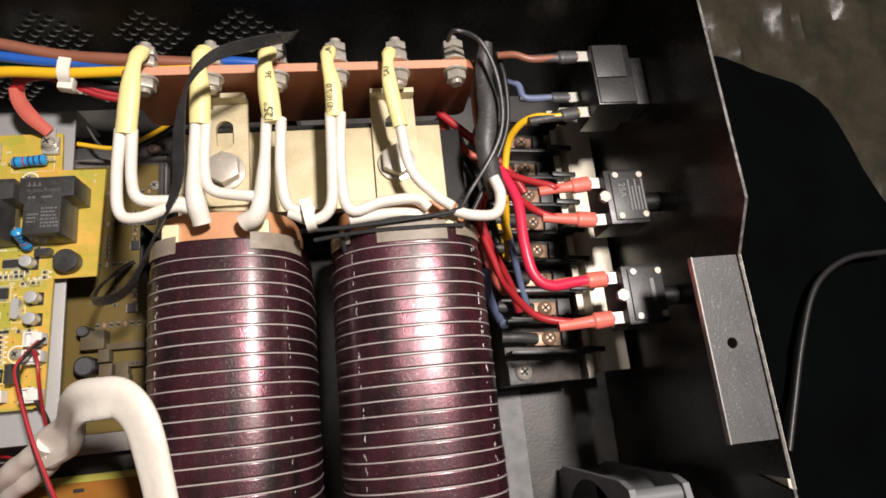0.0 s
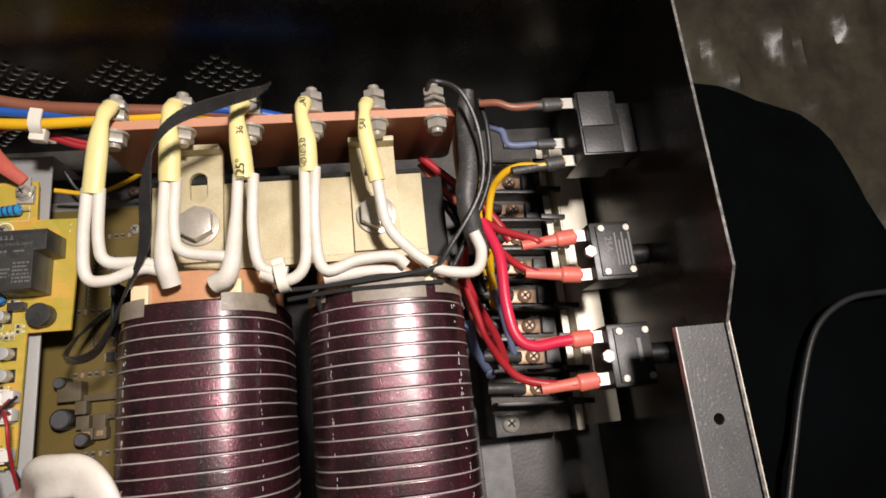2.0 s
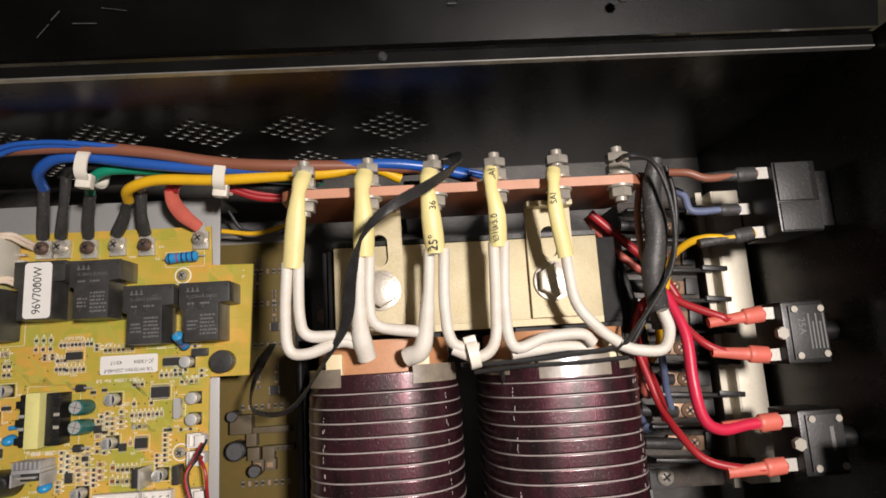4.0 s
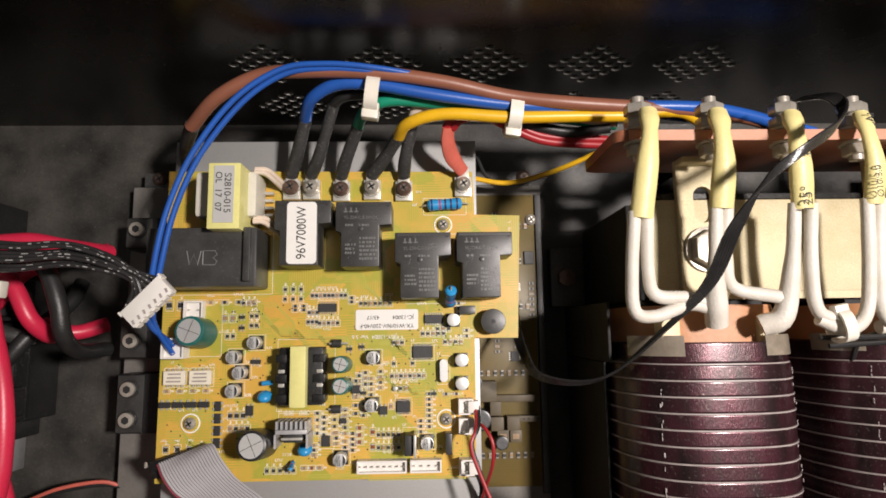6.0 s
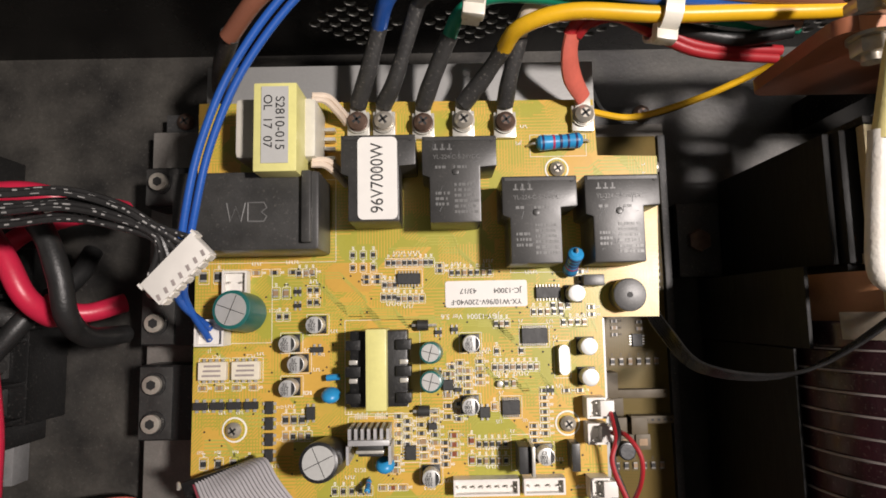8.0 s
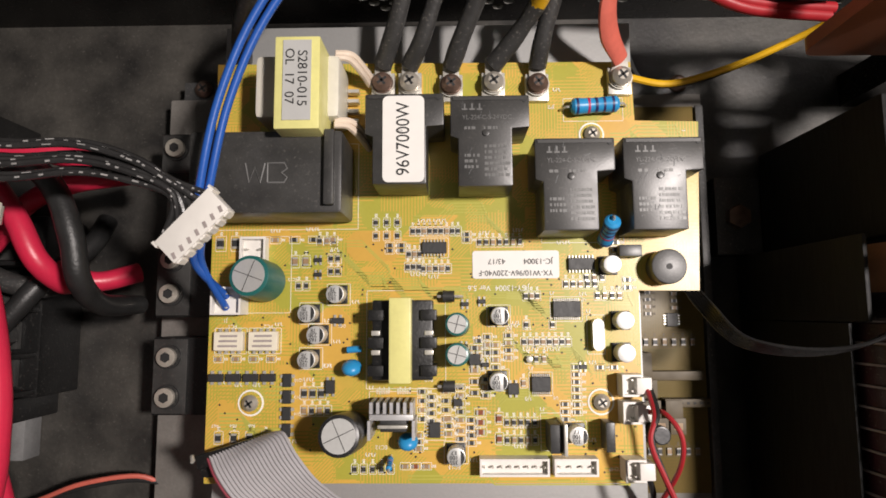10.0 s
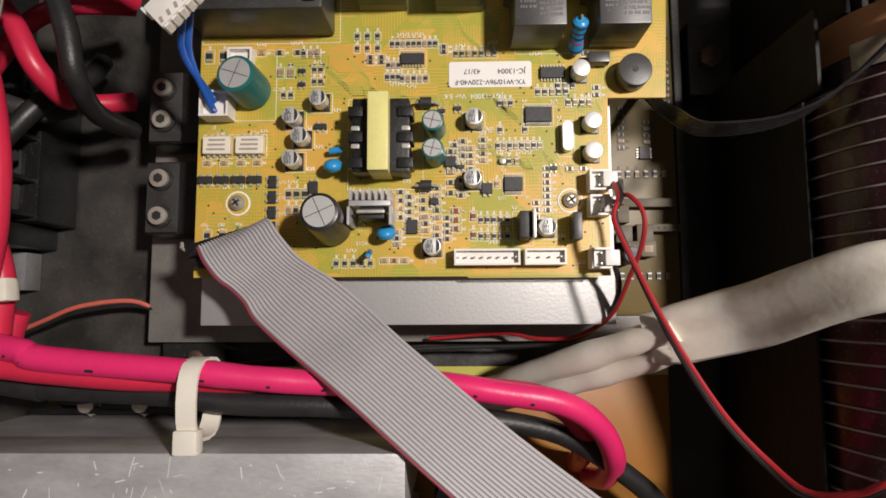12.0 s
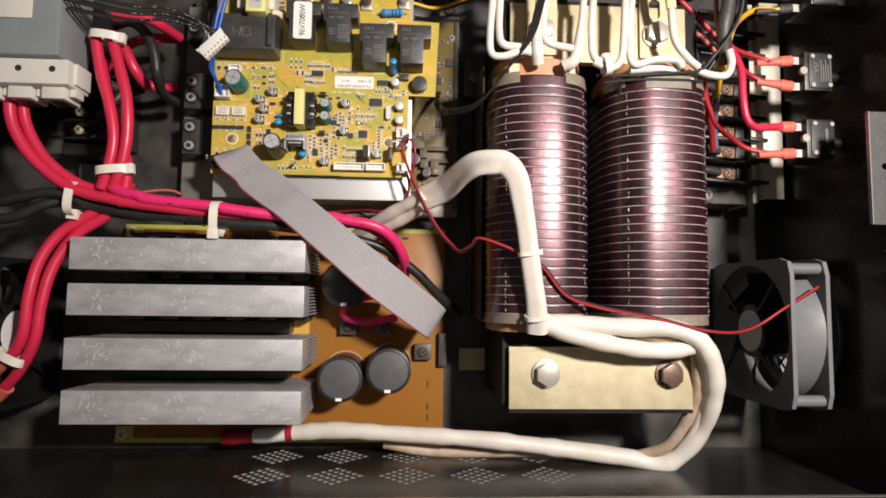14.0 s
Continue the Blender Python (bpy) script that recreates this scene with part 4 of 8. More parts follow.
# ---- switches and thermal breakers on the east wall ----


def breaker(y, z, label):
    t = thing("thermal_breaker", label, "breaker", (0.4915, y, z), "breakers on the wall")
    part("body", box(0.4575, 0.4795, y - .0155, y + .0155, z - .026, z + .0005, 0.0012), "black_plastic", t)
    part("neck", cyl((0.4797, y, z - .013), .0055, .0121, seg=20, axis="X"), "black_plastic", t)
    f = part("face_plate", box(0.4605, 0.4788, y - .0135, y + .0135, z + .0007, z + .0017, 0.0005), "rocker", t)
    for dx, dy in ((.0025, .0115), (.0160, .0112), (.0025, -.0115), (.0160, -.0112)):
        part("rivet", cyl((0.4605 + dx, y + dy, z + .0018), .0017, .0009, seg=14), "steel", f)
    part("terminal_screw", cyl((0.4560, y, z - .001), .0032, .003, seg=6), "steel", t)
    for dy in (.0105, -.0105):
        part("spade_terminal", box(0.4490, 0.4580, y + dy - .003, y + dy + .003, z - .0065, z - .0055), "tin", t)
    return t, f


b2 = breaker(0.0470, 0.131, "black thermal breaker with a printed rating plate on the case wall")
text("rating_text", "25A", 0.0052, Vector((0.4660, 0.050, 0.1328)), -90, "print", b2[1], "grey printed rating")
for k in range(7):
    part("print_bar", box(0.4640 + .0, 0.4647, 0.036 + k * .0005, 0.0365 + k * .003, 0.1327, 0.1328), "print", b2[1]) if k < 1 else None
for k in range(5):
    part("print_bar", box(0.4695 + k * .0019, 0.4703 + k * .0019, 0.0385, 0.0560 - (k % 2) * .004, 0.1327, 0.1329), "print", b2[1])
b3 = breaker(-0.0065, 0.131, "black thermal breaker with bare face on the case wall")
part("print_bar", box(0.4715, 0.4735, -0.0105, 0.001, 0.1327, 0.1329), "print", b3[1])
sw = thing("inlet_switch", "scuffed black rocker switch body on the case wall", "switch", (0.4915, 0.1145, 0.138))
part("housing", box(0.4580, 0.4805, 0.0965, 0.1330, 0.1080, 0.1415, 0.001), "black_plastic", sw)
part("neck", box(0.4807, 0.4917, 0.1000, 0.1295, 0.1110, 0.1340, 0.001), "black_plastic", sw)
part("top_cover", box(0.4590, 0.4765, 0.1125, 0.1322, 0.1417, 0.1428, 0.0004), "rocker", sw, "scuffed grey switch cover")
part("top_cover", box(0.4590, 0.4795, 0.0972, 0.1118, 0.1417, 0.1426, 0.0004), "rocker", sw)
for y, z in ((0.1285, .138), (0.1145, .118), (0.0995, .128)):
    part("spade_terminal", box(0.449, 0.4582, y - .003, y + .003, z - .001, z), "tin", sw)


def spade_wire(pts, sleeve_m, wire_m, r, label, wire_r=.0021):
    """A wire that ends in a sleeved spade connector; the sleeve covers the last stretch."""
    t = thing("spade_wire", label, "wire", pts[-1], "wires on the breakers")
    part("wire", tube(pts, wire_r, 10, 6), wire_m, t)
    e, d = Vector(pts[-1]), (Vector(pts[-1]) - Vector(pts[-2])).normalized()
    part("spade_sleeve", tube([e - d * .030, e - d * .020, e - d * .012, e - d * .010, e - d * .001], [r * .62, r * .68, r * .75, r * 1.05, r], 14, 4, flat=.72, wob=.08), sleeve_m, t)
    return t


spade_wire([(0.4057, 0.0726, 0.1150), (0.4130, 0.0654, 0.1200), (0.4286, 0.0573, 0.1260)] + [(0.4330, 0.0555, .1255), (0.4520, 0.0575, .1252)], "red_sleeve", "red_wire", .0042, "red wire with a faded red spade sleeve on a breaker")
spade_wire([(0.4058, 0.0704, 0.1120), (0.4118, 0.0552, 0.1180), (0.4208, 0.0434, 0.1240)] + [(0.4330, 0.0385, .1252), (0.4520, 0.0365, .1250)], "red_sleeve", "red_wire", .0042, "red wire with a faded red spade sleeve on a breaker")
spade_wire([(0.4044, 0.0716, 0.1180), (0.4098, 0.0502, 0.1250), (0.4093, 0.0259, 0.1280), (0.4121, 0.0085, 0.1280), (0.4207, 0.0021, 0.1270)] + [(0.4360, 0.0035, .1253), (0.4520, 0.0040, .1250)], "red_sleeve", "red_cable", .0042, "thick red wire with a faded red spade sleeve on a breaker", .0029)
spade_wire([(0.3937, 0.0520, 0.0900), (0.3993, 0.0276, 0.0950), (0.4030, 0.0108, 0.1000), (0.4066, -0.0033, 0.1150), (0.4151, -0.0134, 0.1220)] + [(0.4360, -0.0180, .1250), (0.4520, -0.0170, .1250)], "red_sleeve", "red_wire", .0042, "red wire with a faded red spade sleeve on a breaker")
spade_wire([(0.4078, 0.1320, 0.1350), (0.4163, 0.1303, 0.1380)] + [(0.4250, 0.1270, .1385), (0.4400, 0.1280, .1378), (0.4520, 0.1285, .1375)], "sleeve", "brown_wire", .0038, "brown wire with a grey spade sleeve on the switch")
spade_wire([(0.4153, 0.1290, 0.1150), (0.4223, 0.1239, 0.1170)] + [(0.4250, 0.1150, .118), (0.4400, 0.1147, .1175), (0.4520, 0.1145, .1175)], "sleeve", "blue_dusty", .0034, "faded blue wire with a grey spade sleeve on the switch")
spade_wire([(0.4091, 0.0576, 0.1000), (0.4123, 0.0870, 0.1100), (0.4175, 0.0957, 0.1200), (0.4260, 0.0982, 0.1260)] + [(0.4380, 0.0975, .1275), (0.4520, 0.0995, .1275)], "sleeve", "yellow_wire", .0038, "yellow wire with a grey spade sleeve on the switch")
for pts, r, m, lab in (
    ([(0.4107, 0.0640, 0.1000), (0.4135, 0.0458, 0.0800), (0.4188, 0.0360, 0.0500)] + [(0.416, 0.064, .05)], .002, "yellow_wire", "yellow wire dropping to the terminal strip"),
    ([(0.3972, 0.0440, 0.0800), (0.4039, 0.0217, 0.0700), (0.4149, 0.0149, 0.0500)] + [(0.412, 0.030, .05)], .0026, "red_sleeve", "faded red wire dropping to the terminal strip"),
    ([(0.3969, 0.0225, 0.0800), (0.4021, 0.0099, 0.0600), (0.4123, -0.0030, 0.0400)] + [(0.412, -0.006, .05)], .0030, "blue_dusty", "dusty blue wire dropping to the terminal strip"),
    ([(0.3987, 0.1074, 0.0800), (0.4150, 0.1027, 0.0600), (0.4332, 0.1007, 0.0400)] + [(0.412, 0.105, .05)], .0022, "sleeve", "dark wire dropping to the terminal strip"),
    ([(0.3943, 0.0477, 0.0800), (0.4019, 0.0340, 0.0600)] + [(0.41, 0.046, .05)], .002, "brown_wire", "brown wire dropping to the terminal strip"),
):
    solo("wire", tube(pts, r, 10, 6), m, lab, "wire", "wires on the terminal strip")


# ---- fans ----
def fan(x, y, z, half, depth, m, label, side):
    """An axial fan whose axis lies along x: two square flanges with round openings on a barrel; side: where its rotor shows."""
    t = thing("cooling_fan", label, "fan", (x, y, 0.0))
    n = 48
    for s in (-1, 1):
        bm = bmesh.new()
        sheets = []
        for dx in (s * (depth / 2 - .0034), s * depth / 2):
            sq, ci = [], []
            for k in range(n):
                a = 2 * math.pi * k / n + math.pi / 4
                c, q = math.cos(a), math.sin(a)
                f = min(half / max(abs(c), abs(q)), half * 1.34)
                sq.append(bm.verts.new((x + dx, y + f * c, z + f * q)))
                ci.append(bm.verts.new((x + dx, y + half * .94 * c, z + half * .94 * q)))
            sheets.append((sq, ci))
        (sa, ca), (sb, cb_) = sheets
        for k in range(n):
            j = (k + 1) % n
            bm.faces.new((sa[k], sa[j], ca[j], ca[k]))
            bm.faces.new((sb[k], sb[j], cb_[j], cb_[k]))
            bm.faces.new((ca[k], ca[j], cb_[j], cb_[k]))
            bm.faces.new((sa[k], sa[j], sb[j], sb[k]))
        part("flange", bm, m, t, smooth=False)
    bm = bmesh.new()
    rings = [[bm.verts.new((x + dx, y + r * math.cos(2 * math.pi * k / n), z + r * math.sin(2 * math.pi * k / n))) for k in range(n)] for dx, r in ((-depth / 2 + .0033, half * .985), (-depth * .18, half * .955), (depth * .18, half * .955), (depth / 2 - .0033, half * .985), (depth / 2 - .0033, half * .94), (-depth / 2 + .0033, half * .94))]
    for a, b in zip(rings, rings[1:] + rings[:1]):
        for k in range(n):
            bm.faces.new((a[k], a[(k + 1) % n], b[(k + 1) % n], b[k]))
    part("barrel", bm, m, t)
    for dy, dz in ((-1, 1), (1, 1), (-1, -1), (1, -1)):
        part("screw_post", cyl((x - depth / 2 + .0035, y + dy * half * .86, z + dz * half * .86), half * .075, depth - .007, seg=14, axis="X"), m, t)
    hub = part("hub", cyl((x - depth / 2 + .002, y, z), half * .38, depth * .8, seg=28, axis="X", bev=.001), "black_plastic", t)
    part("hub_label", cyl((x + side * (depth / 2 - .0012) - (.0003 if side > 0 else 0), y, z), half * .30, .0004, seg=24, axis="X"), "paper", hub, "white hub sticker")
    for k in range(7):
        a = 2 * math.pi * k / 7
        bl = bmesh.new()
        c, s = math.cos(a), math.sin(a)
        v = []
        for r in (half * .4, half * .88):
            for w in (-1, 1):
                ang = a + w * .3
                v.append(bl.verts.new((x + w * depth * .22, y + r * math.cos(ang), z + r * math.sin(ang))))
        bl.faces.new((v[0], v[1], v[3], v[2]))
        bmesh.ops.solidify(bl, geom=list(bl.faces), thickness=0.0012)
        part("blade", bl, "black_plastic", hub)
    for k in range(4):
        a = math.pi / 4 + k * math.pi / 2
        o = Vector((x + side * depth / 2, y, z))
        part("strut", tube([o + Vector((0, math.cos(a), math.sin(a))) * half * .35, o + Vector((0, math.cos(a), math.sin(a))) * half * .95], .0016, 6, 1), "black_plastic", t)
    return t


# frame is black plastic; its grey paints in the lamplight on it
fan(0.4635, -0.1580, 0.0600, 0.0600, 0.0320, "fan_grey", "square axial cooling fan on the case wall, black frame greyed as lit", -1)
fan(-0.1750, -0.1650, 0.064, 0.060, 0.025, "black_plastic", "square black axial cooling fan with a white hub sticker", 1)

guard = thing("fan_guard", "black wire finger guard over the fan opening", "guard", (0.4965, -0.158, 0.060))
for r in (.014, .024, .034, .044, .054):
    bm = bmesh.new()
    ring = [(0.4965, -0.158 + r * math.cos(2 * math.pi * k / 28), 0.060 + r * math.sin(2 * math.pi * k / 28)) for k in range(29)]
    part("guard_ring", tube(ring, .0010, 6, 1), "black_plastic", guard)
for a in (0, 90, 180, 270):
    c, q = math.cos(radians(a + 45)), math.sin(radians(a + 45))
    part("guard_spoke", tube([(0.4952, -0.158 + c * .008, 0.060 + q * .008), (0.4952, -0.158 + c * .058, 0.060 + q * .058)], .0012, 6, 1), "black_plastic", guard)
# made-up card, tilted to the lamp, gives the bright patch behind the fan
bm = bmesh.new()
rows = [[bm.verts.new((0.4995 + .005 * i, -0.218 + .0055 * j, 0.016 + .0052 * i + .002 * noise.noise((i * .4, j * .4, 9)))) for j in range(11)] for i in range(7)]
for a, b in zip(rows, rows[1:]):
    for i in range(10):
        bm.faces.new((a[i], a[i + 1], b[i + 1], b[i]))
bmesh.ops.solidify(bm, geom=list(bm.faces), thickness=0.0012)
solo("pale_card", bm, "paper", "pale card added outside the fan opening for its bright patch", "sheet")

# ---- inverter module under the control board ----
base = thing("power_module", "dark anodised module plate on the case floor", "base plate", (0.07, 0.05, 0))
part("plate", box(-0.0585, 0.1960, -0.058, 0.1370, 0.001, 0.014, 0.0008), "frame_alu", base)
part("plate_step", box(-0.0530, 0.1900, 0.1374, 0.1465, 0.001, 0.012, 0.0006), "lit_steel", base)
part("plate_foot", box(-0.0530, -0.0230, -0.0735, -0.0584, 0.001, 0.010, 0.0006), "black_steel", base)
for x, y in ((-0.043, 0.1425), (-0.036, -0.066), (0.186, 0.1425)):
    pan_screw("plate_screw", (x, y, 0.0122), 0.0042, 0.003, "dark_screw", base)
drv = thing("driver_board", "olive circuit board under the control board, darkened for shade", "circuit board", (0.17, 0.03, 0.0142))
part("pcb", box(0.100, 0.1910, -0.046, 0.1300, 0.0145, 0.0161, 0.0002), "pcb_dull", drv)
part("edge_rail", box(0.1915, 0.1950, -0.05, 0.1300, 0.0145, 0.018, 0.0004), "lit_steel", drv)
pan_screw("board_screw", (0.1890, 0.1140, 0.0163), 0.0034, 0.0024, "steel", drv)
rnd = random.Random(4)


def chip(parent, x, y, z, lx, ly, h, material="chip", pins=0, pitch=0.00127, along="x", name="chip"):
    """A surface-mounted chip with its row of tinned pins on two sides."""
    o = part(name, box(x - lx / 2, x + lx / 2, y - ly / 2, y + ly / 2, z + .0002, z + h, 0.0002, seg=1), material, parent)
    if pins:
        bm = bmesh.new()
        for k in range(pins):
            d = (k - (pins - 1) / 2) * pitch
            for s in (-1, 1):
                if along == "x":
                    box(x + d - pitch * .2, x + d + pitch * .2, *sorted((y + s * ly / 2, y + s * (ly / 2 + .0011))), z + .0002, z + h * .5, bm=bm)
                else:
                    box(*sorted((x + s * lx / 2, x + s * (lx / 2 + .0011))), y + d - pitch * .2, y + d + pitch * .2, z + .0002, z + h * .5, bm=bm)
        tagged(part("pin_strip", bm, "tin", o, smooth=False), kind="stuff")
    return o


SMD = {}


def smd(parent, x, y, z, vertical=True, kind="r", big=1.0):
    """A chip resistor or capacitor with tinned ends inside a printed outline; alike ones share their mesh."""
    key = (kind, vertical, big, z < .03)
    if key not in SMD:
        L, W, H = 0.0026 * big, 0.0015 * big, 0.0007 * big
        bm = box(-L * .28, L * .28, -W / 2, W / 2, 0.0001, H)
        for s in (-1, 1):
            box(*sorted((s * L * .29, s * L / 2)), -W / 2, W / 2, 0.0001, H * .95, bm=bm)
        for f in list(bm.faces)[6:]:
            f.material_index = 1
        n0 = len(bm.faces)
        a, b, w = L * .70, W * .82, 0.00017
        for q in ((-a, a, b, b + w), (-a, a, -b - w, -b), (-a - w, -a, -b, b), (a, a + w, -b, b)):
            box(*q, 0.0, 0.00006, bm=bm)
        for k in range(3):
            box(a + .0004 + k * .0005, a + .0007 + k * .0005, -.0005, .0005, 0.0, 0.00006, bm=bm)
        for f in list(bm.faces)[n0:]:
            f.material_index = 2
        if vertical:
            bm.transform(Matrix.Rotation(radians(90), 4, "Z"))
        me = bpy.data.meshes.new("chip_" + kind)
        bm.to_mesh(me)
        bm.free()
        # low parts get darker ends and print, as shaded copies
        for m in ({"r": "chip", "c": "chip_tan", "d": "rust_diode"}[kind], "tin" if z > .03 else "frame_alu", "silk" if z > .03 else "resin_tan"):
            me.materials.append(M[m])
        SMD[key] = me
    ob = new({"r": "chip_resistor", "c": "chip_capacitor", "d": "glass_diode"}[kind], SMD[key])
    ob.parent = parent
    ob.location = Vector((x, y, z)) - ORG[parent]
    ORG[ob] = ORG[parent]
    return ob


def smd_row(parent, x, y, n, step, along="x", vertical=True, kinds="r", z=0.0601, big=1.0):
    for k in range(n):
        smd(parent, x + (k * step if along == "x" else 0), y + (k * step if along == "y" else 0), z, vertical, kinds[k % len(kinds)], big)


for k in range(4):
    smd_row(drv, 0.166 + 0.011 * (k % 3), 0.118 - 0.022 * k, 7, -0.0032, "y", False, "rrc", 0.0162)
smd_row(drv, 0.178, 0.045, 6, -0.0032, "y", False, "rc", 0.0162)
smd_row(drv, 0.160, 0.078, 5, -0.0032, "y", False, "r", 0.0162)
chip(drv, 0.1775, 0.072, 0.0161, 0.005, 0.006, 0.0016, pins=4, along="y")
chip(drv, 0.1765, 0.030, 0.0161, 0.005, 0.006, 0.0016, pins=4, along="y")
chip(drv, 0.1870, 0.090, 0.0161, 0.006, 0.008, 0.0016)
part("pin_header", box(0.164, 0.188, 0.0035, 0.0075, 0.0163, 0.022, .0004), "resin_tan", drv, "milky pin header coloured dark tan for shade")
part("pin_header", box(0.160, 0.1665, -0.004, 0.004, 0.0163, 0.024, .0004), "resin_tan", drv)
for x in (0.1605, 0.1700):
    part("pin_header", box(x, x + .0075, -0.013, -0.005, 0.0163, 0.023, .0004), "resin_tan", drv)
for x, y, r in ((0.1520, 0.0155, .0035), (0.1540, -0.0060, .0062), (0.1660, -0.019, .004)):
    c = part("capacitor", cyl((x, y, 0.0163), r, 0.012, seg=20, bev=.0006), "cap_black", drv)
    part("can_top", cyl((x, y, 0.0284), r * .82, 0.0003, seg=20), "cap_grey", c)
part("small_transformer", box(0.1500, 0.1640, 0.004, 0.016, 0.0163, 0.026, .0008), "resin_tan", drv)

# ---- screw blocks west of the board ----


def screw_block(x0, x1, y0, y1, ys, label):
    t = thing("screw_block", label, "terminal block", ((x0 + x1) / 2, (y0 + y1) / 2, 0.0142), "screw blocks beside the board")
    part("block", box(x0, x1, y0, y1, 0.0145, 0.0335, 0.0006), "black_plastic", t)
    part("top_plate", box(x0 + .0005, x0 + .0150, y0 + .0008, y1 - .0008, 0.0337, 0.0345, .0003), "relay", t)
    for y in ys:
        w = part("washer", cyl((x0 + .0073, y, 0.0347), .0052, .001, seg=24), "rocker", t)
        b = cyl((x0 + .0073, y, 0.0358), .0041, .0024, seg=20, bev=.0004)
        part("cap_screw", b, "steel", w, "bright socket screw")
        part("socket", cyl((x0 + .0073, y, 0.0383), .0022, .0002, seg=6), "ink", w)


screw_block(-0.0517, -0.0230, 0.0955, 0.1140, [0.1066], "black screw block with one grey socket screw")
screw_block(-0.0517, -0.0230, 0.0325, 0.0660, [0.0573, 0.0426], "black screw block with two grey socket screws")
screw_block(-0.0517, -0.0230, -0.0090, 0.0240, [0.0157, -0.0011], "black screw block with two grey socket screws")
solo("module_block", box(-0.0225, 0.098, -0.010, 0.124, 0.0145, 0.0335, 0.001), "black_plastic", "black power module under the control board", "module")

# ---- sheet metal bracket that carries the control board ----
br = thing("board_bracket", "light grey sheet aluminium bracket under the control board", "bracket", (0.067, 0.05, 0.034))
part("tray", box(-0.0175, 0.1520, -0.0490, 0.1540, 0.0500, 0.0515, 0.0004), "alu_flat", br)
part("side_flange", box(-0.0175, 0.1520, -0.0492, -0.0479, 0.0150, 0.0498), "alu_flat", br)
part("side_flange", box(-0.0175, 0.1520, 0.1529, 0.1542, 0.0150, 0.0498), "alu_flat", br)

# ---- control board ----
cb = thing("control_board", "yellow inverter control board crowded with components", "circuit board", (0.067, 0.05, 0.0585))
bm = bmesh.new()
q = [(-0.0172, -0.0298), (0.1482, -0.0298), (0.1490, 0.0419), (0.1722, 0.0417), (0.1750, 0.1085), (0.1500, 0.1092), (0.1492, 0.1335), (-0.0172, 0.1345)]
bot = bm.faces.new([bm.verts.new((*p, 0.0584)) for p in q])
ex = bmesh.ops.extrude_face_region(bm, geom=[bot])["geom"]
bmesh.ops.translate(bm, vec=(0, 0, 0.0016), verts=[v for v in ex if isinstance(v, bmesh.types.BMVert)])
part("pcb", bm, "pcb", cb, "yellow lacquered board", smooth=False)
ZB = 0.0601
for x, y in ((0, 0), (0.133, 0), (0.1327, 0.1035)):
    part("standoff", cyl((x, y, 0.0517), 0.003, 0.0065, seg=6), "steel", cb)
    part("screw_pad", cyl((x, y, ZB), 0.0050, 0.0002, seg=28), "silk", cb)
    part("screw_land", cyl((x, y, ZB + .0003), 0.0043, 0.0001, seg=28), "pcb", cb)
    pan_screw("board_screw", (x, y, ZB + .0005), 0.0031, 0.0026, "steel", cb)

# copper pours and track bundles
for x0, x1, y0, y1 in ((0.036, 0.058, 0.054, 0.066), (0.135, 0.148, 0.083, 0.112), (0.136, 0.148, -0.006, 0.016), (0.024, 0.038, 0.012, 0.036)):
    bm = box(x0, x1, y0, y1, ZB - .0001, ZB + .00003)
    vs = [e for e in bm.edges if abs(e.verts[0].co.z - e.verts[1].co.z) > 5e-5]
    bmesh.ops.bevel(bm, geom=vs, offset=min(x1 - x0, y1 - y0) * .3, segments=1, affect="EDGES")
    part("copper_pour", bm, "pcb_amber", cb, smooth=False)


def tracks(x, y, n, segs, gap=0.0011, w=0.00028):
    """n parallel tracks that turn together; segs: (dx, dy) steps."""
    bm = bmesh.new()
    for k in range(n):
        px, py = x, y - k * gap
        for i, (dx, dy) in enumerate(segs):
            ln = math.hypot(dx, dy)
            ex2 = k * gap * (0.42 if i == 0 else 0)
            ux, uy = dx / ln, dy / ln
            qx, qy = px + dx + ux * ex2, py + dy + uy * ex2
            nx, ny = -uy * w / 2, ux * w / 2
            z = ZB + 0.00006
            bm.faces.new([bm.verts.new(v) for v in ((px - nx, py - ny, z), (qx - nx, qy - ny, z), (qx + nx, qy + ny, z), (px + nx, py + ny, z))])
            px, py = qx, qy
        cyl((px, py, ZB), .0005, .00014, bm, 8)
    tagged(part("copper_track", bm, "pcb_trace", cb, "fine lime tracks", smooth=False), kind="stuff")


tracks(0.030, 0.062, 3, [(0.012, 0), (0.010, -0.010)])
tracks(0.034, 0.0495, 7, [(0.018, 0), (0.006, -0.006), (0.022, 0)])
tracks(0.090, 0.044, 6, [(0.012, 0), (0.006, -0.006), (0.008, 0)], 0.0009)
tracks(0.096, 0.024, 6, [(0.004, 0), (0.007, -0.007), (0.010, 0)], 0.0008)
tracks(0.116, 0.021, 6, [(0.006, 0), (0.006, -0.006), (0.012, 0)], 0.0009)
tracks(0.080, -0.002, 4, [(0.010, 0), (0.006, 0.006), (0.010, 0)], 0.0010)
tracks(-0.012, -0.004, 5, [(0.008, 0), (0.006, -0.006), (0.010, 0)], 0.0014, 0.0006)
tracks(-0.014, 0.012, 4, [(0.010, 0), (0.008, -0.006), (0.010, 0)], 0.0016, 0.0006)
tracks(0.020, 0.0600, 4, [(0.012, 0), (0.012, -0.012), (0.006, 0)], 0.0013, 0.0004)
tracks(0.062, 0.0715, 4, [(0.010, 0), (0.005, 0.005), (0.012, 0)], 0.0012, 0.0004)
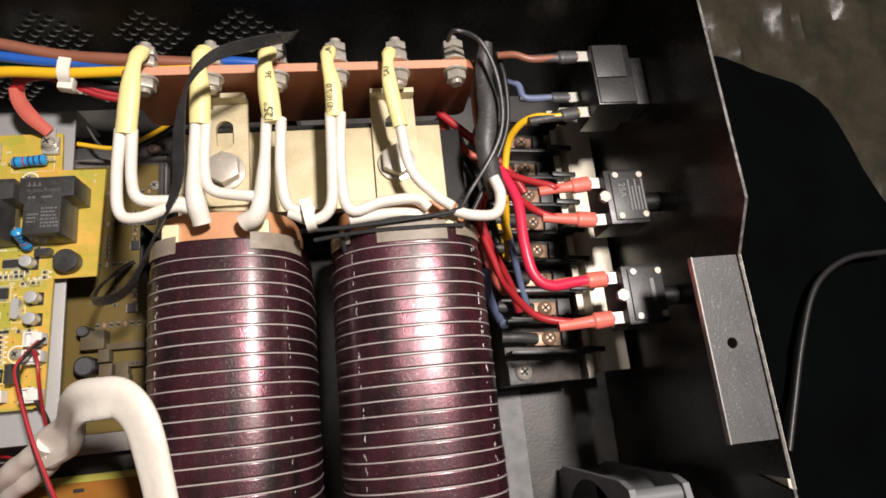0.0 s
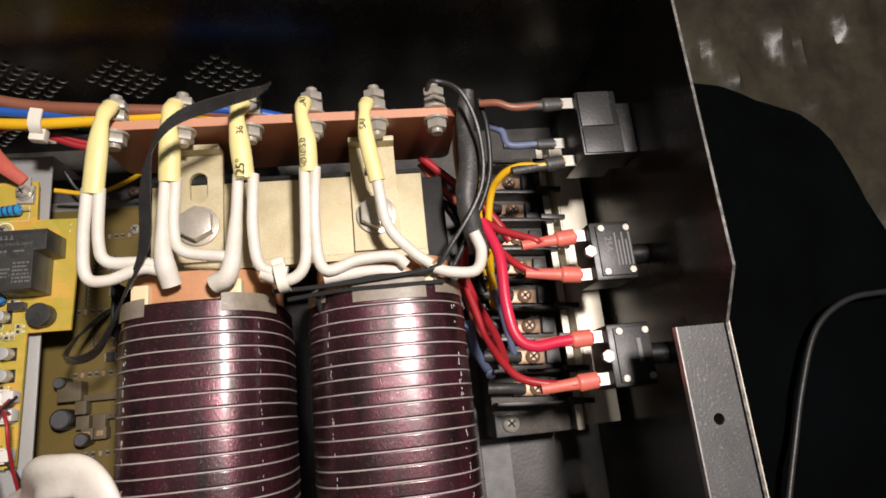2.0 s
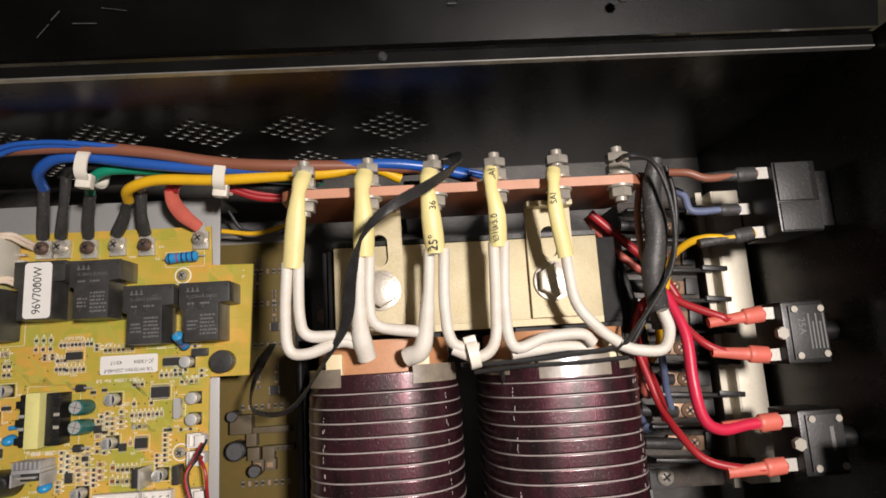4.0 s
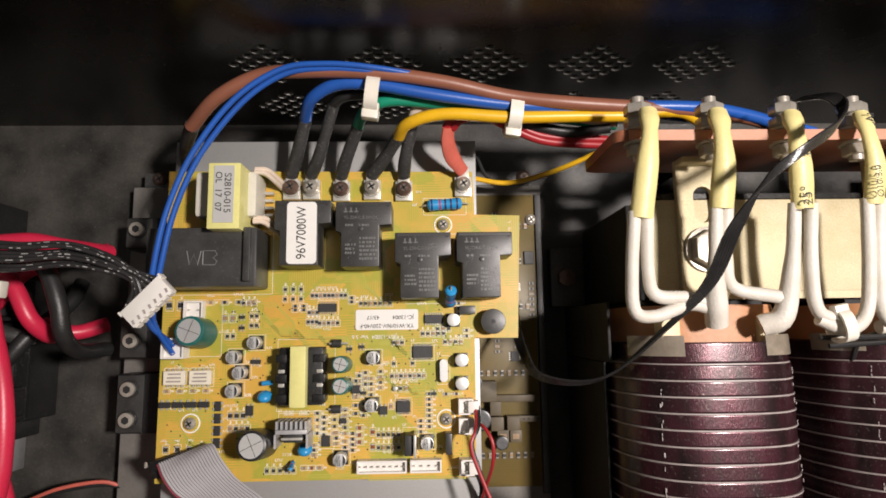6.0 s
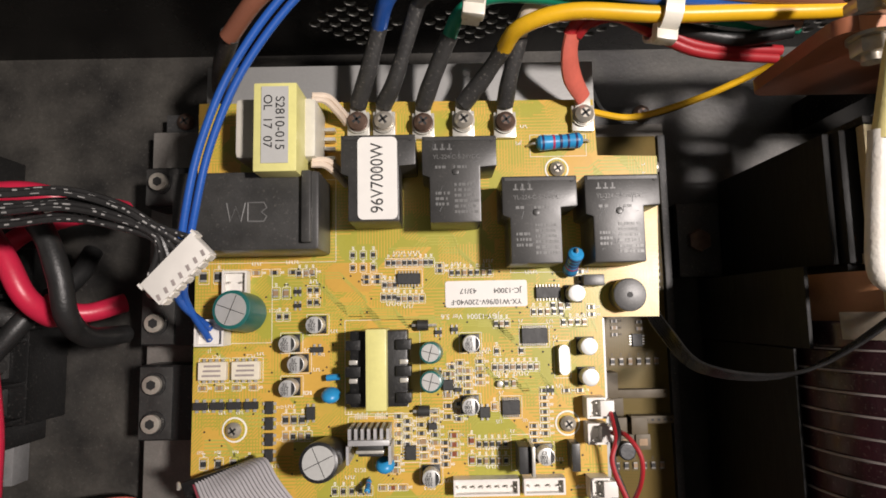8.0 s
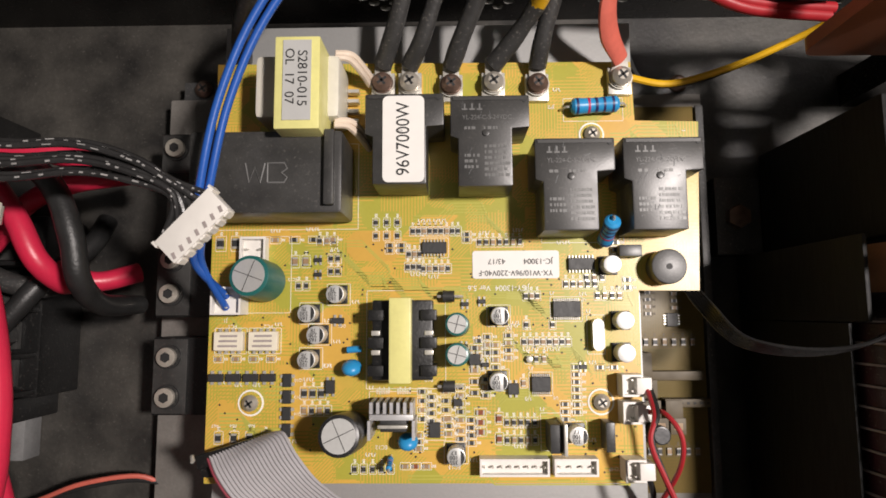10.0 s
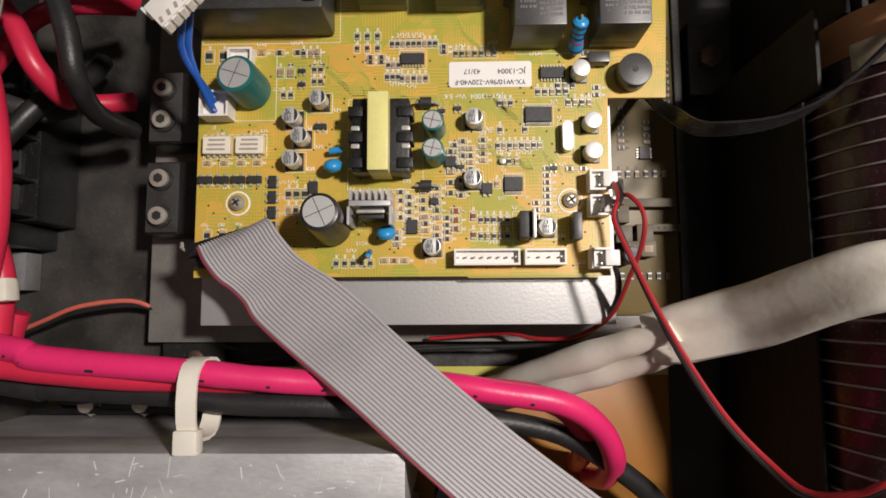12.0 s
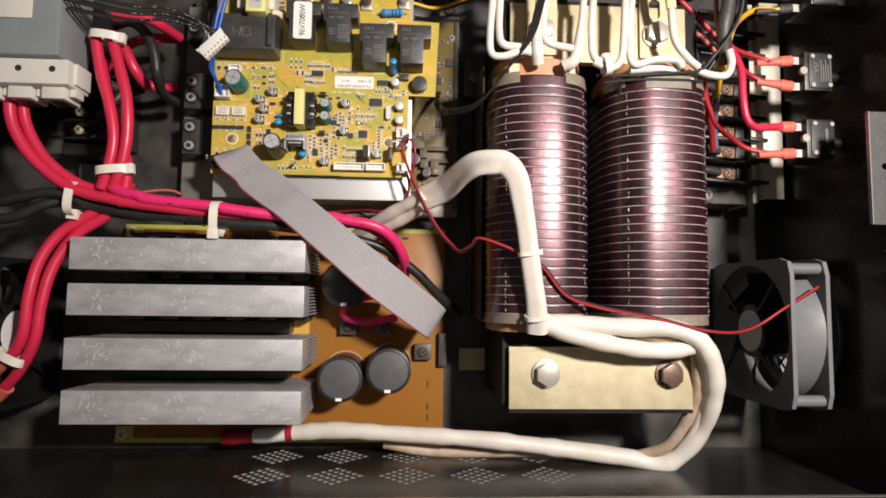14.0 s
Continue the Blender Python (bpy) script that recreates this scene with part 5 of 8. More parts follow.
tracks(0.050, 0.0470, 5, [(0.014, 0), (0.004, -0.004), (0.014, 0)], 0.0010, 0.0004)
tracks(0.084, 0.0720, 3, [(0.006, 0), (0.008, -0.008), (0.006, 0)], 0.0013, 0.0004)
tracks(0.126, 0.0450, 5, [(0.006, 0), (0.005, -0.005), (0.008, 0)], 0.0009, 0.0004)
tracks(0.098, 0.0430, 5, [(0.006, 0), (0.008, -0.008), (0.004, 0)], 0.0010, 0.0004)
tracks(0.108, -0.0020, 5, [(0.006, 0), (0.004, -0.004), (0.008, 0)], 0.0010, 0.0004)
tracks(0.060, -0.0270, 2, [(0.030, 0), (0.002, -0.002), (0.050, 0)], 0.0012, 0.0005)
tracks(0.104, 0.0180, 4, [(0.008, 0), (0.003, -0.003), (0.012, 0)], 0.0010, 0.0004)
tracks(-0.015, 0.0330, 3, [(0.006, 0), (0.005, -0.005), (0.010, 0)], 0.0014, 0.0005)
tracks(0.140, 0.1040, 4, [(0.006, 0), (0.004, 0.003), (0.016, 0)], 0.0014, 0.0005)
bm = bmesh.new()
for _ in range(170):
    x, y = rnd.uniform(-0.015, 0.146), rnd.uniform(-0.027, 0.064)
    cyl((x, y, ZB), .00042, .00008, bm, 7)
tagged(part("via_holes", bm, "ink", cb, "tiny dark plated holes", smooth=False), kind="stuff")


def outline(x0, x1, y0, y1, w=0.00018):
    bm = bmesh.new()
    for a in ((x0, x1, y0, y0 + w), (x0, x1, y1 - w, y1), (x0, x0 + w, y0, y1), (x1 - w, x1, y0, y1)):
        box(*a, ZB - .0001, ZB + .00006, bm=bm)
    part("printed_outline", bm, "silk", cb, smooth=False)


# relays
def relay(x0, y0, label):
    """T-shaped power relay, 28.6 by 33 mm, its south-west corner at x0, y0 as it stands on the board."""
    pts = [(0.0028, 0), (0.0222, 0), (0.0222, 0.0212), (0.0286, 0.0216), (0.0286, 0.0335), (0.0, 0.0335), (0.0, 0.0185), (0.0028, 0.0175)]
    obs = []
    for z0, z1, d, m, nm in ((ZB + .0004, ZB + .0058, 0.0002, "relay_base", "relay_base"), (ZB + .0060, 0.0818, 0.0, "relay", "relay")):
        bm = bmesh.new()
        f = bm.faces.new([bm.verts.new((x0 + px, y0 + py, z0)) for px, py in pts])
        g2 = bmesh.ops.extrude_face_region(bm, geom=[f])["geom"]
        bmesh.ops.translate(bm, vec=(0, 0, z1 - z0), verts=[v for v in g2 if isinstance(v, bmesh.types.BMVert)])
        bmesh.ops.bevel(bm, geom=[e for e in bm.edges if max(v.co.z for v in e.verts) > z1 - 1e-6], offset=0.0006, segments=2, profile=.6, affect="EDGES")
        obs.append((bm, m, nm))
    r = part("relay", obs[1][0], "relay", cb, label)
    part("relay_base", obs[0][0], "relay_base", r, "smoky resin base")
    part("pip", cyl((x0 + .0128, y0 + .0195, 0.0818), .0013, .0005, seg=16, bev=.0003), "relay", r)
    part("vent_pip", cyl((x0 + .0268, y0 + .0317, 0.0818), .0009, .0003, seg=14), "ink", r)
    part("top_rim", box(x0 + .001, x0 + .0276, y0 + .0316, y0 + .0328, 0.0818, 0.0822), "relay", r)
    return r


def relay_print(r, x0, y0):
    """A slanted three-stroke mark, the type code, and lines of small worn print."""
    bm = bmesh.new()
    for k in range(3):
        box(x0 + .0042 + k * .0027, x0 + .0062 + k * .0027, y0 + .0280, y0 + .0286, .0818, .08195, bm=bm)
        box(x0 + .0049 + k * .0027, x0 + .0055 + k * .0027, y0 + .0286, y0 + .0304, .0818, .08195, bm=bm)
    part("printed_logo", bm, "print", r, smooth=False)
    text("type_text", "YL-224-C-S-24VDC", 0.0024, (x0 + .0132, y0 + .0252, 0.0820), 0, "print", r, "embossed type code", .92)
    rp = random.Random(int(x0 * 1e4))
    bm = bmesh.new()
    for xa, xb, ya, n in ((.0122, .0200, .0035, 6), (.0050, .0098, .0065, 3), (.0050, .0085, .0208, 1), (.0120, .0170, .0208, 1)):
        for k in range(n):
            x = x0 + xa
            while x < x0 + xb:
                w = rp.choice((.0006, .0009, .0014))
                y = y0 + ya + k * .0021
                box(x, x + w, y, y + .0011, .0818, .08193, bm=bm)
                x += w + rp.choice((.0003, .0004, .0008))
    tagged(part("small_print", bm, "print", r, "worn lines of small print", smooth=False), kind="stuff")


R1 = relay(0.0460, 0.0797, "charcoal power relay with a white sticker")
R2 = relay(0.0770, 0.0787, "charcoal power relay with embossed print")
R3 = relay(0.1072, 0.0625, "charcoal power relay with embossed print")
R4 = relay(0.1387, 0.0625, "charcoal power relay, scuffed")
for r, x0, y0 in ((R2, 0.0770, 0.0787), (R3, 0.1072, 0.0625), (R4, 0.1387, 0.0625)):
    relay_print(r, x0, y0)
bm = box(0.0525, 0.0676, 0.0803, 0.1122, 0.0820, 0.0823)
bmesh.ops.bevel(bm, geom=[e for e in bm.edges if abs(e.verts[0].co.z - e.verts[1].co.z) > 1e-4], offset=.002, segments=3, profile=0.5, affect="EDGES")
stk = part("sticker", bm, "paper", R1, "white sticker lettered 96V7000W")
text("sticker_text", "96V7000W", 0.0068, (0.0601, 0.0962, 0.0825), 90, "ink", cb, "bold black lettering", 0.86)

# black block with a raised mark, and the small mains transformer
blk = part("current_sensor", box(-0.0165, 0.0385, 0.0690, 0.0990, ZB + .0004, 0.0850, 0.0016), "relay", cb, "long black moulded block")
part("clip_rib", box(0.0325, 0.0360, 0.0715, 0.0985, 0.0851, 0.0880, 0.0006), "relay", blk)
for pts in (((0.0040, 0.0870), (0.0055, 0.0800), (0.0075, 0.0855), (0.0095, 0.0800), (0.0110, 0.0870)), ((0.0120, 0.0800), (0.0120, 0.0870), (0.0180, 0.0870), (0.0190, 0.0850), (0.0170, 0.0835), (0.0190, 0.0818), (0.0180, 0.0800), (0.0120, 0.0800))):
    part("raised_mark", tube([(x, y, 0.0851) for x, y in pts], .00035, 6, 1), "print", blk)
mt = part("mains_transformer", box(0.0050, 0.0365, 0.1050, 0.1290, ZB + .0010, 0.0810, 0.0025), "bobbin", cb, "milky plastic bobbin of a small transformer")
tp = part("tape_core", box(0.0165, 0.0322, 0.0965, 0.1295, ZB + .0006, 0.0945, 0.0006), "yellow_tape", mt, "pale yellow taped core")
part("core_label", box(0.0195, 0.0293, 0.0995, 0.1280, 0.0947, 0.0949), "label_grey", mt, "grey printed label")
text("label_text", "S2810-015", 0.0047, (0.0262, 0.1142, 0.0951), -90, "ink", cb, "black printed code")
text("label_text", "OL  17  07", 0.0045, (0.0218, 0.1150, 0.0951), -90, "ink", cb, "black printed code")
for y in (0.103, 0.129):
    part("lead_wire", tube([(0.0340, y, 0.078), (0.0390, y, 0.076), (0.0430, y - .003, 0.070), (0.0450, y - .005, 0.0625)], .0013, 8, 5), "white_wire", mt)
    part("lead_wire", tube([(0.0340, y + .002, 0.077), (0.0400, y + .002, 0.075), (0.0440, y - .001, 0.068), (0.0460, y - .003, 0.0625)], .0013, 8, 5), "white_wire", mt)
for y in (0.108, 0.112, 0.116, 0.12):
    part("pin", box(0.0366, 0.0410, y, y + .0014, 0.0620, 0.0655), "tin", mt)

# screw lugs along the north edge
for x, y, m in ((0.0503, 0.1240, "dark_screw"), (0.0610, 0.1240, "steel"), (0.0773, 0.1230, "dark_screw"), (0.0940, 0.1237, "steel"), (0.1113, 0.1229, "dark_screw"), (0.1439, 0.1252, "steel")):
    pad = part("terminal_pad", box(x - .0046, x + .0046, y - .0062, y + .0048, ZB, 0.0630, .0004), "tin", cb)
    bm = cyl((x, y, 0.0632), 0.0047, 0.0012, seg=24)
    box(x - .0032, x + .0032, y, y + .0100, 0.0632, 0.0642, .0002, bm=bm)
    part("ring_lug", bm, "tin", pad, "tinned ring lug")
    part("washer", cyl((x, y, 0.0645), 0.0042, 0.0008, seg=24), m, pad)
    pan_screw("terminal_screw", (x, y, 0.0653), 0.0038, 0.0030, m, cb)


# axial and standing components
def axial(p, q, r, name="resistor"):
    p, q = Vector(p), Vector(q)
    d = (q - p).normalized()
    L = (q - p).length
    o = part(name, tube([p, p + d * L * .06, p + d * L * .16, p + d * L * .5, p + d * L * .84, p + d * L * .94, q], [r * .7, r * 1.05, r * 1.05, r * .92, r * 1.05, r * 1.05, r * .7], 14, 3), "blue_part", cb, "sky blue banded resistor")
    for f, m in ((.12, "band"), (.36, "red_band"), (.52, "band"), (.68, "band"), (.86, "band")):
        rr = 1.08 if f in (.12, .86) else 1.0
        part("colour_band", tube([p + d * L * (f - .025), p + d * L * (f + .025)], r * rr, 14, 1), m, o)
    part("wire_lead", tube([p - d * r * 1.2 + Vector((0, 0, -r)), p - d * r * .6, p], .0005, 6, 3), "tin", o)
    part("wire_lead", tube([q, q + d * r * .6, q + d * r * 1.2 + Vector((0, 0, -r))], .0005, 6, 3), "tin", o)


axial((0.1242, 0.1137, 0.0640), (0.1428, 0.1147, 0.0640), 0.0031)
outline(0.1218, 0.1455, 0.1090, 0.1185)
axial((0.1358, 0.0605, 0.0625), (0.1358, 0.0668, 0.0765), 0.0029)
axial((0.0537, -0.0200, 0.0625), (0.0537, -0.0225, 0.0690), 0.0011)
bz = part("buzzer", cyl((0.1582, 0.0505, ZB + .0003), 0.0066, 0.0078, seg=36, bev=.0005), "relay", cb, "round black buzzer")
part("sound_hole", cyl((0.1582, 0.0505, 0.0683), 0.0011, 0.0002, seg=16), "ink", bz)


def radial(x, y, r, z1, m, tilt=(0, 0), label="", top=.78):
    """Standing electrolytic capacitor with a scored aluminium top."""
    p = Vector((x, y, ZB + .0002))
    ax = Vector((tilt[0], tilt[1], 1)).normalized()
    h = z1 - ZB
    bm = tube([p, p + ax * h * .06, p + ax * h * .10, p + ax * h * .14, p + ax * h * .9, p + ax * h], [r * .96, r, r * .93, r, r, r * .97, r * .9], 24, 2)
    c = part("capacitor", bm, m, cb, label)
    part("can_top", cyl(p + ax * (h + .0001), r * top, 0.0003, seg=24, axis=ax), "cap_top", c, "scored aluminium top")
    for a in (25, 115):
        s = box(-r * top * .95, r * top * .95, -.00012, .00012, 0, .0004, rz=a)
        s.transform(Matrix.Translation(p + ax * (h + .0001)) @ ax.to_track_quat("Z", "Y").to_matrix().to_4x4())
        part("score_line", s, "relay", c)
    return c


radial(0.0050, 0.0460, 0.0079, 0.0765, "teal", (-.10, .10), "teal electrolytic capacitor, leaning")
radial(0.0385, -0.0105, 0.0075, 0.0850, "cap_black", (0, .12), "tall black electrolytic capacitor")
radial(0.0795, 0.0290, 0.0044, 0.0725, "teal", (-.06, .05), "small teal electrolytic capacitor")
radial(0.0795, 0.0180, 0.0044, 0.0725, "teal", (-.06, .05), "small teal electrolytic capacitor")


def smd_can(x, y, striped=True):
    """Surface-mounted can on a dark square base, with its dark polarity segment and faint print."""
    b = part("can_base", box(x - .0036, x + .0036, y - .0036, y + .0036, ZB, ZB + .0012, .0003), "black_plastic", cb)
    c = part("can", cyl((x, y, ZB + .0013), 0.0034, 0.0066, seg=24, bev=.0004), "cap_top", b, "aluminium can capacitor")
    if striped:
        bm = bmesh.new()
        pts = [(x + .0031 * math.cos(a), y + .0031 * math.sin(a), ZB + .0081) for a in np.linspace(-1.0, 1.0, 9)]
        bm.faces.new([bm.verts.new(v) for v in pts])
        part("polarity_mark", bm, "chip", b, smooth=False)
        for k, w in enumerate(("16S", "220", "7E") if x < .05 else ("35S", "100", "E7")):
            text("can_text", w, 0.0021, (x - .0008, y - .0017 + k * .0017, ZB + .0082), 180, "chip", b)
    return b


for x, y in ((0.0331, 0.0410), (0.0225, 0.0338), (0.0260, 0.0258), (0.0227, 0.0166), (0.0949, 0.0325), (0.0941, 0.0082), (0.0782, -0.0185), (0.1228, -0.0112)):
    smd_can(x, y)
for x, y in ((0.1412, 0.0305), (0.1412, 0.0185), (0.1372, 0.0515)):
    smd_can(x, y, False)

# switching transformer
xf = part("switching_transformer", box(0.0478, 0.0700, 0.0095, 0.0385, ZB + .0004, 0.0725, 0.0008), "black_plastic", cb, "black ferrite transformer")
part("core_tape", box(0.0546, 0.0624, 0.0090, 0.0392, ZB + .001, 0.0785, 0.0005), "yellow_tape", xf, "pale yellow core tape")
for s, x in ((-1, 0.0478), (1, 0.0700)):
    for y in (0.0195, 0.0265):
        part("winding_pin", box(*sorted((x + s * .0002, x - s * .0030)), y - .0009, y + .0009, 0.0724, 0.0731, .0003), "tin", xf)
    for y in (0.0130, 0.0230, 0.0330):
        part("bobbin_rib", box(*sorted((x - s * .0045, x + s * .0014)), y - .0020, y + .0020, 0.0640, 0.0738, .0004), "black_plastic", xf)
for y in (0.0400, 0.0062):
    part("ferrite_bead", cyl((0.0735, y, 0.0625), .0022, .0045, seg=16, axis="X"), "relay", cb)
    part("bead_wire", tube([(0.0715, y, .0625), (0.0735, y, .0630), (0.0785, y, .0630), (0.0810, y, .0605)], .0006, 6, 4), "tin", cb)

# heatsink with its transistor, disc capacitors
hs = part("heatsink", box(0.0475, 0.0630, -0.0040, -0.0020, ZB + .001, 0.0760, .0002), "alu", cb, "small finned aluminium heatsink")
for k in range(7):
    x = 0.0475 + k * .0024
    part("fin", box(x, x + .0011, -0.0018, 0.0022, ZB + .002, 0.0758), "alu", hs)
for x in (0.0468, 0.0626):
    part("fin", box(x, x + .0010, -0.0110, -0.0042, ZB + .001, 0.0755), "alu", hs)
part("transistor", box(0.0510, 0.0605, -0.0085, -0.0042, ZB + .004, 0.0735, .0005), "chip", hs)
part("tab_plate", box(0.0505, 0.0610, -0.0068, -0.0056, 0.0737, 0.0765, .0003), "tin", hs)
for x, y in ((0.0395, 0.0136), (0.0605, -0.0132)):
    bm = bmesh.new()
    bmesh.ops.create_uvsphere(bm, u_segments=16, v_segments=10, radius=0.0038, matrix=Matrix.Translation((x, y, 0.0665)) @ Matrix.Rotation(radians(25), 4, "X") @ Matrix.Diagonal((1, .72, 1.1, 1)))
    part("disc_capacitor", bm, "blue_part", cb, "sky blue dipped capacitor")
part("disc_capacitor", tube([(0.0375, 0.0200, .0640), (0.0425, 0.0205, .0645)], .0013, 10, 1), "blue_part", cb)
part("regulator_tab", box(0.1160, 0.1172, -0.0165, -0.0055, ZB + .001, 0.0765, .0002), "tin", cb, "tinned regulator tab")
part("regulator", box(0.1115, 0.1158, -0.0160, -0.0060, ZB + .002, 0.0740, .0004), "chip", cb)
part("diode_block", box(0.1322, 0.1355, -0.0165, -0.0060, ZB + .001, 0.0700, .0004), "relay", cb)
part("transistor_pack", box(0.1405, 0.1490, 0.0545, 0.0590, ZB + .001, 0.0660, .0004), "relay", cb)

# optocouplers, chips, crystal
for x in (-0.0085, 0.0048):
    o = chip(cb, x, 0.0234, ZB, 0.0112, 0.0072, 0.0030, "opto", 4, 0.0025, "x", "optocoupler")
    for k in range(3):
        part("print_bar", box(x - .004 + k * .0004, x + .0035, y0 := 0.0212 + k * .0019, y0 + .0008, ZB + .0030, ZB + .00308), "ink" if False else "film", o)
chip(cb, 0.0703, 0.0589, ZB, 0.0096, 0.0044, 0.0016, pins=7)
chip(cb, 0.1209, 0.0349, ZB, 0.0106, 0.0060, 0.0018, pins=14, pitch=.00072)
chip(cb, 0.1105, 0.0067, ZB, 0.0072, 0.0056, 0.0016, pins=10, pitch=.0007)
chip(cb, 0.1270, 0.0522, ZB, 0.0100, 0.0045, 0.0016, pins=8)
chip(cb, 0.0702, -0.0101, ZB, 0.0042, 0.0056, 0.0016, pins=4, along="y")
bm = bmesh.new()
pl2 = [(0.1319 + (.0022 if abs(a) < math.pi / 2 else -.0022) * 0 + .0021 * math.cos(a), 0.0252 + .0021 * math.sin(a) + (.0038 if math.sin(a) > 0 else -.0038)) for a in np.linspace(0, 2 * math.pi, 24, endpoint=False)]
f = bm.faces.new([bm.verts.new((*v, ZB + .0004)) for v in pl2])
g2 = bmesh.ops.extrude_face_region(bm, geom=[f])["geom"]
bmesh.ops.translate(bm, vec=(0, 0, .0042), verts=[v for v in g2 if isinstance(v, bmesh.types.BMVert)])
part("crystal", bm, "cap_top", cb, "silver crystal can")

# connectors
def header(x0, x1, y0, y1, z1, n, along="x", m="white_plastic", label="white pin header"):
    """An open-topped nylon pin header: four walls, a floor and its pins."""
    w = .0008
    bm = box(x0, x1, y0, y1, ZB + .0002, z1 - .0030)
    for a in ((x0, x1, y0, y0 + w), (x0, x1, y1 - w, y1), (x0, x0 + w, y0 + w, y1 - w), (x1 - w, x1, y0 + w, y1 - w)):
        box(*a, z1 - .0030, z1, bm=bm)
    o = part("connector", bm, m, cb, label, smooth=False)
    for k in range(n):
        t = (k + .5) / n
        px, py = (x0 + (x1 - x0) * t, (y0 + y1) / 2) if along == "x" else ((x0 + x1) / 2, y0 + (y1 - y0) * t)
        part("pin", box(px - .0003, px + .0003, py - .0003, py + .0003, z1 - .0029, z1 - .0004), "tin", o)
    return o


header(0.0868, 0.1122, -0.0258, -0.0195, 0.0665, 8)
header(0.1140, 0.1300, -0.0258, -0.0195, 0.0665, 4)
header(-0.0045, 0.0055, 0.0540, 0.0632, 0.0650, 2)
header(-0.0135, -0.0020, 0.0335, 0.0440, 0.0690, 2, "y")
for y in (0.0068, -0.0030, -0.0235):
    header(0.1392, 0.1468, y - .0040, y + .0040, 0.0680, 2, "y")
    part("plug", box(0.1440, 0.1495, y - .0030, y + .0030, 0.0625, 0.0695, .0004), "white_plastic", cb)
part("flat_cable_socket", box(-0.0165, 0.0160, -0.0262, -0.0195, ZB + .0002, 0.0655, .0004), "black_plastic", cb, "black flat cable socket")
bm = box(0.0851, 0.1186, 0.0468, 0.0576, ZB, ZB + .0002)
bmesh.ops.bevel(bm, geom=[e for e in bm.edges if abs(e.verts[0].co.z - e.verts[1].co.z) > 1e-4], offset=.001, segments=2, profile=0.5, affect="EDGES")
part("board_sticker", bm, "paper", cb, "white printed type sticker")
text("sticker_text", "YX-W10/96V-220V40-F", 0.0030, (0.1018, 0.0490, ZB + .0004), 180, "ink", cb, "black type code", .98)
text("sticker_text", "JC-13004", 0.0030, (0.1105, 0.0535, ZB + .0004), 180, "ink", cb, "black type code")
text("sticker_text", "43/17", 0.0030, (0.0945, 0.0535, ZB + .0004), 180, "ink", cb, "black date code")
text("board_text", "JGY-13004  Ver 5.6", 0.0030, (0.0950, 0.0432, ZB + .0002), 180, "silk", cb, "white silk-screened board name")
for s, x, y in (("J1", -0.0108, 0.0312), ("PC1", -0.0080, 0.0290), ("PC2", 0.0060, 0.0290), ("EC12", 0.050, -0.0165), ("U5", 0.1055, 0.0012), ("EC13", 0.0775, -0.0238), ("EC6", 0.0865, 0.0240), ("R62", 0.068, 0.0085), ("EC8", 0.0290, 0.0140), ("L", 0.1690, 0.1050), ("N", 0.1690, 0.1010), ("JP2", 0.1170, 0.1150)):
    text("board_text", s, 0.0021, (x, y, ZB + .0002), 180 if s not in "LN" else 90, "silk", cb)

# small surface-mounted parts, row by row
smd_row(cb, 0.0475, 0.0690, 3, 0.0042)
smd_row(cb, 0.0475, 0.0638, 3, 0.0042)
smd_row(cb, 0.0620, 0.0655, 9, 0.0022, kinds="rrcr")
smd_row(cb, 0.0600, 0.0515, 3, 0.0022)
smd_row(cb, 0.0660, 0.0508, 5, 0.0024, kinds="rc")
smd_row(cb, 0.0530, 0.0600, 2, 0.0045, "x", False)
smd_row(cb, 0.0530, 0.0580, 2, 0.0045, "x", False)
smd_row(cb, 0.0605, 0.0565, 3, 0.0021, kinds="rc")
smd_row(cb, 0.0080, 0.0625, 4, 0.0075, "x", False, "crr", big=1.1)
smd_row(cb, 0.0300, 0.0550, 2, 0.0027)
smd_row(cb, 0.0300, 0.0500, 2, 0.0027)
smd_row(cb, 0.0160, 0.0540, 2, 0.0042, kinds="c", big=1.3)
smd_row(cb, 0.0830, 0.0620, 2, 0.0021, "y", False)
smd_row(cb, -0.0135, 0.0612, 2, 0.0060, big=1.6)
smd_row(cb, -0.0130, 0.0165, 4, 0.0068, "x", False, "c", big=1.0)
smd_row(cb, -0.0120, -0.0130, 4, 0.0060, kinds="r", big=1.3)
smd_row(cb, 0.0205, 0.0035, 3, 0.0033, kinds="r", big=1.3)
smd_row(cb, 0.0205, -0.0030, 4, 0.0030, kinds="cr", big=1.1)
smd_row(cb, 0.0400, -0.0245, 5, 0.0034, kinds="r")
smd_row(cb, 0.0655, 0.0040, 4, -0.0034, "y", False, "rrc")
smd_row(cb, 0.0745, 0.0040, 4, -0.0034, "y", False, "crr")
smd_row(cb, 0.0800, 0.0055, 5, -0.0030, "y", False, "rcr")
smd_row(cb, 0.0855, 0.0035, 5, 0.0042, "y", False, "rrc", big=1.1)
smd_row(cb, 0.0872, 0.0230, 4, -0.0028, "y", False, "rcc")
smd_row(cb, 0.1045, 0.0225, 8, 0.0024, kinds="rc")
smd_row(cb, 0.0985, 0.0250, 4, -0.0028, "y", False, "rc")
smd_row(cb, 0.1055, 0.0290, 2, 0.0100, kinds="r")
smd_row(cb, 0.1055, 0.0400, 3, 0.0022, kinds="rc")
smd_row(cb, 0.1210, 0.0445, 5, 0.0028, kinds="rrc")
smd_row(cb, 0.1240, 0.0130, 7, -0.0028, "y", False, "r")
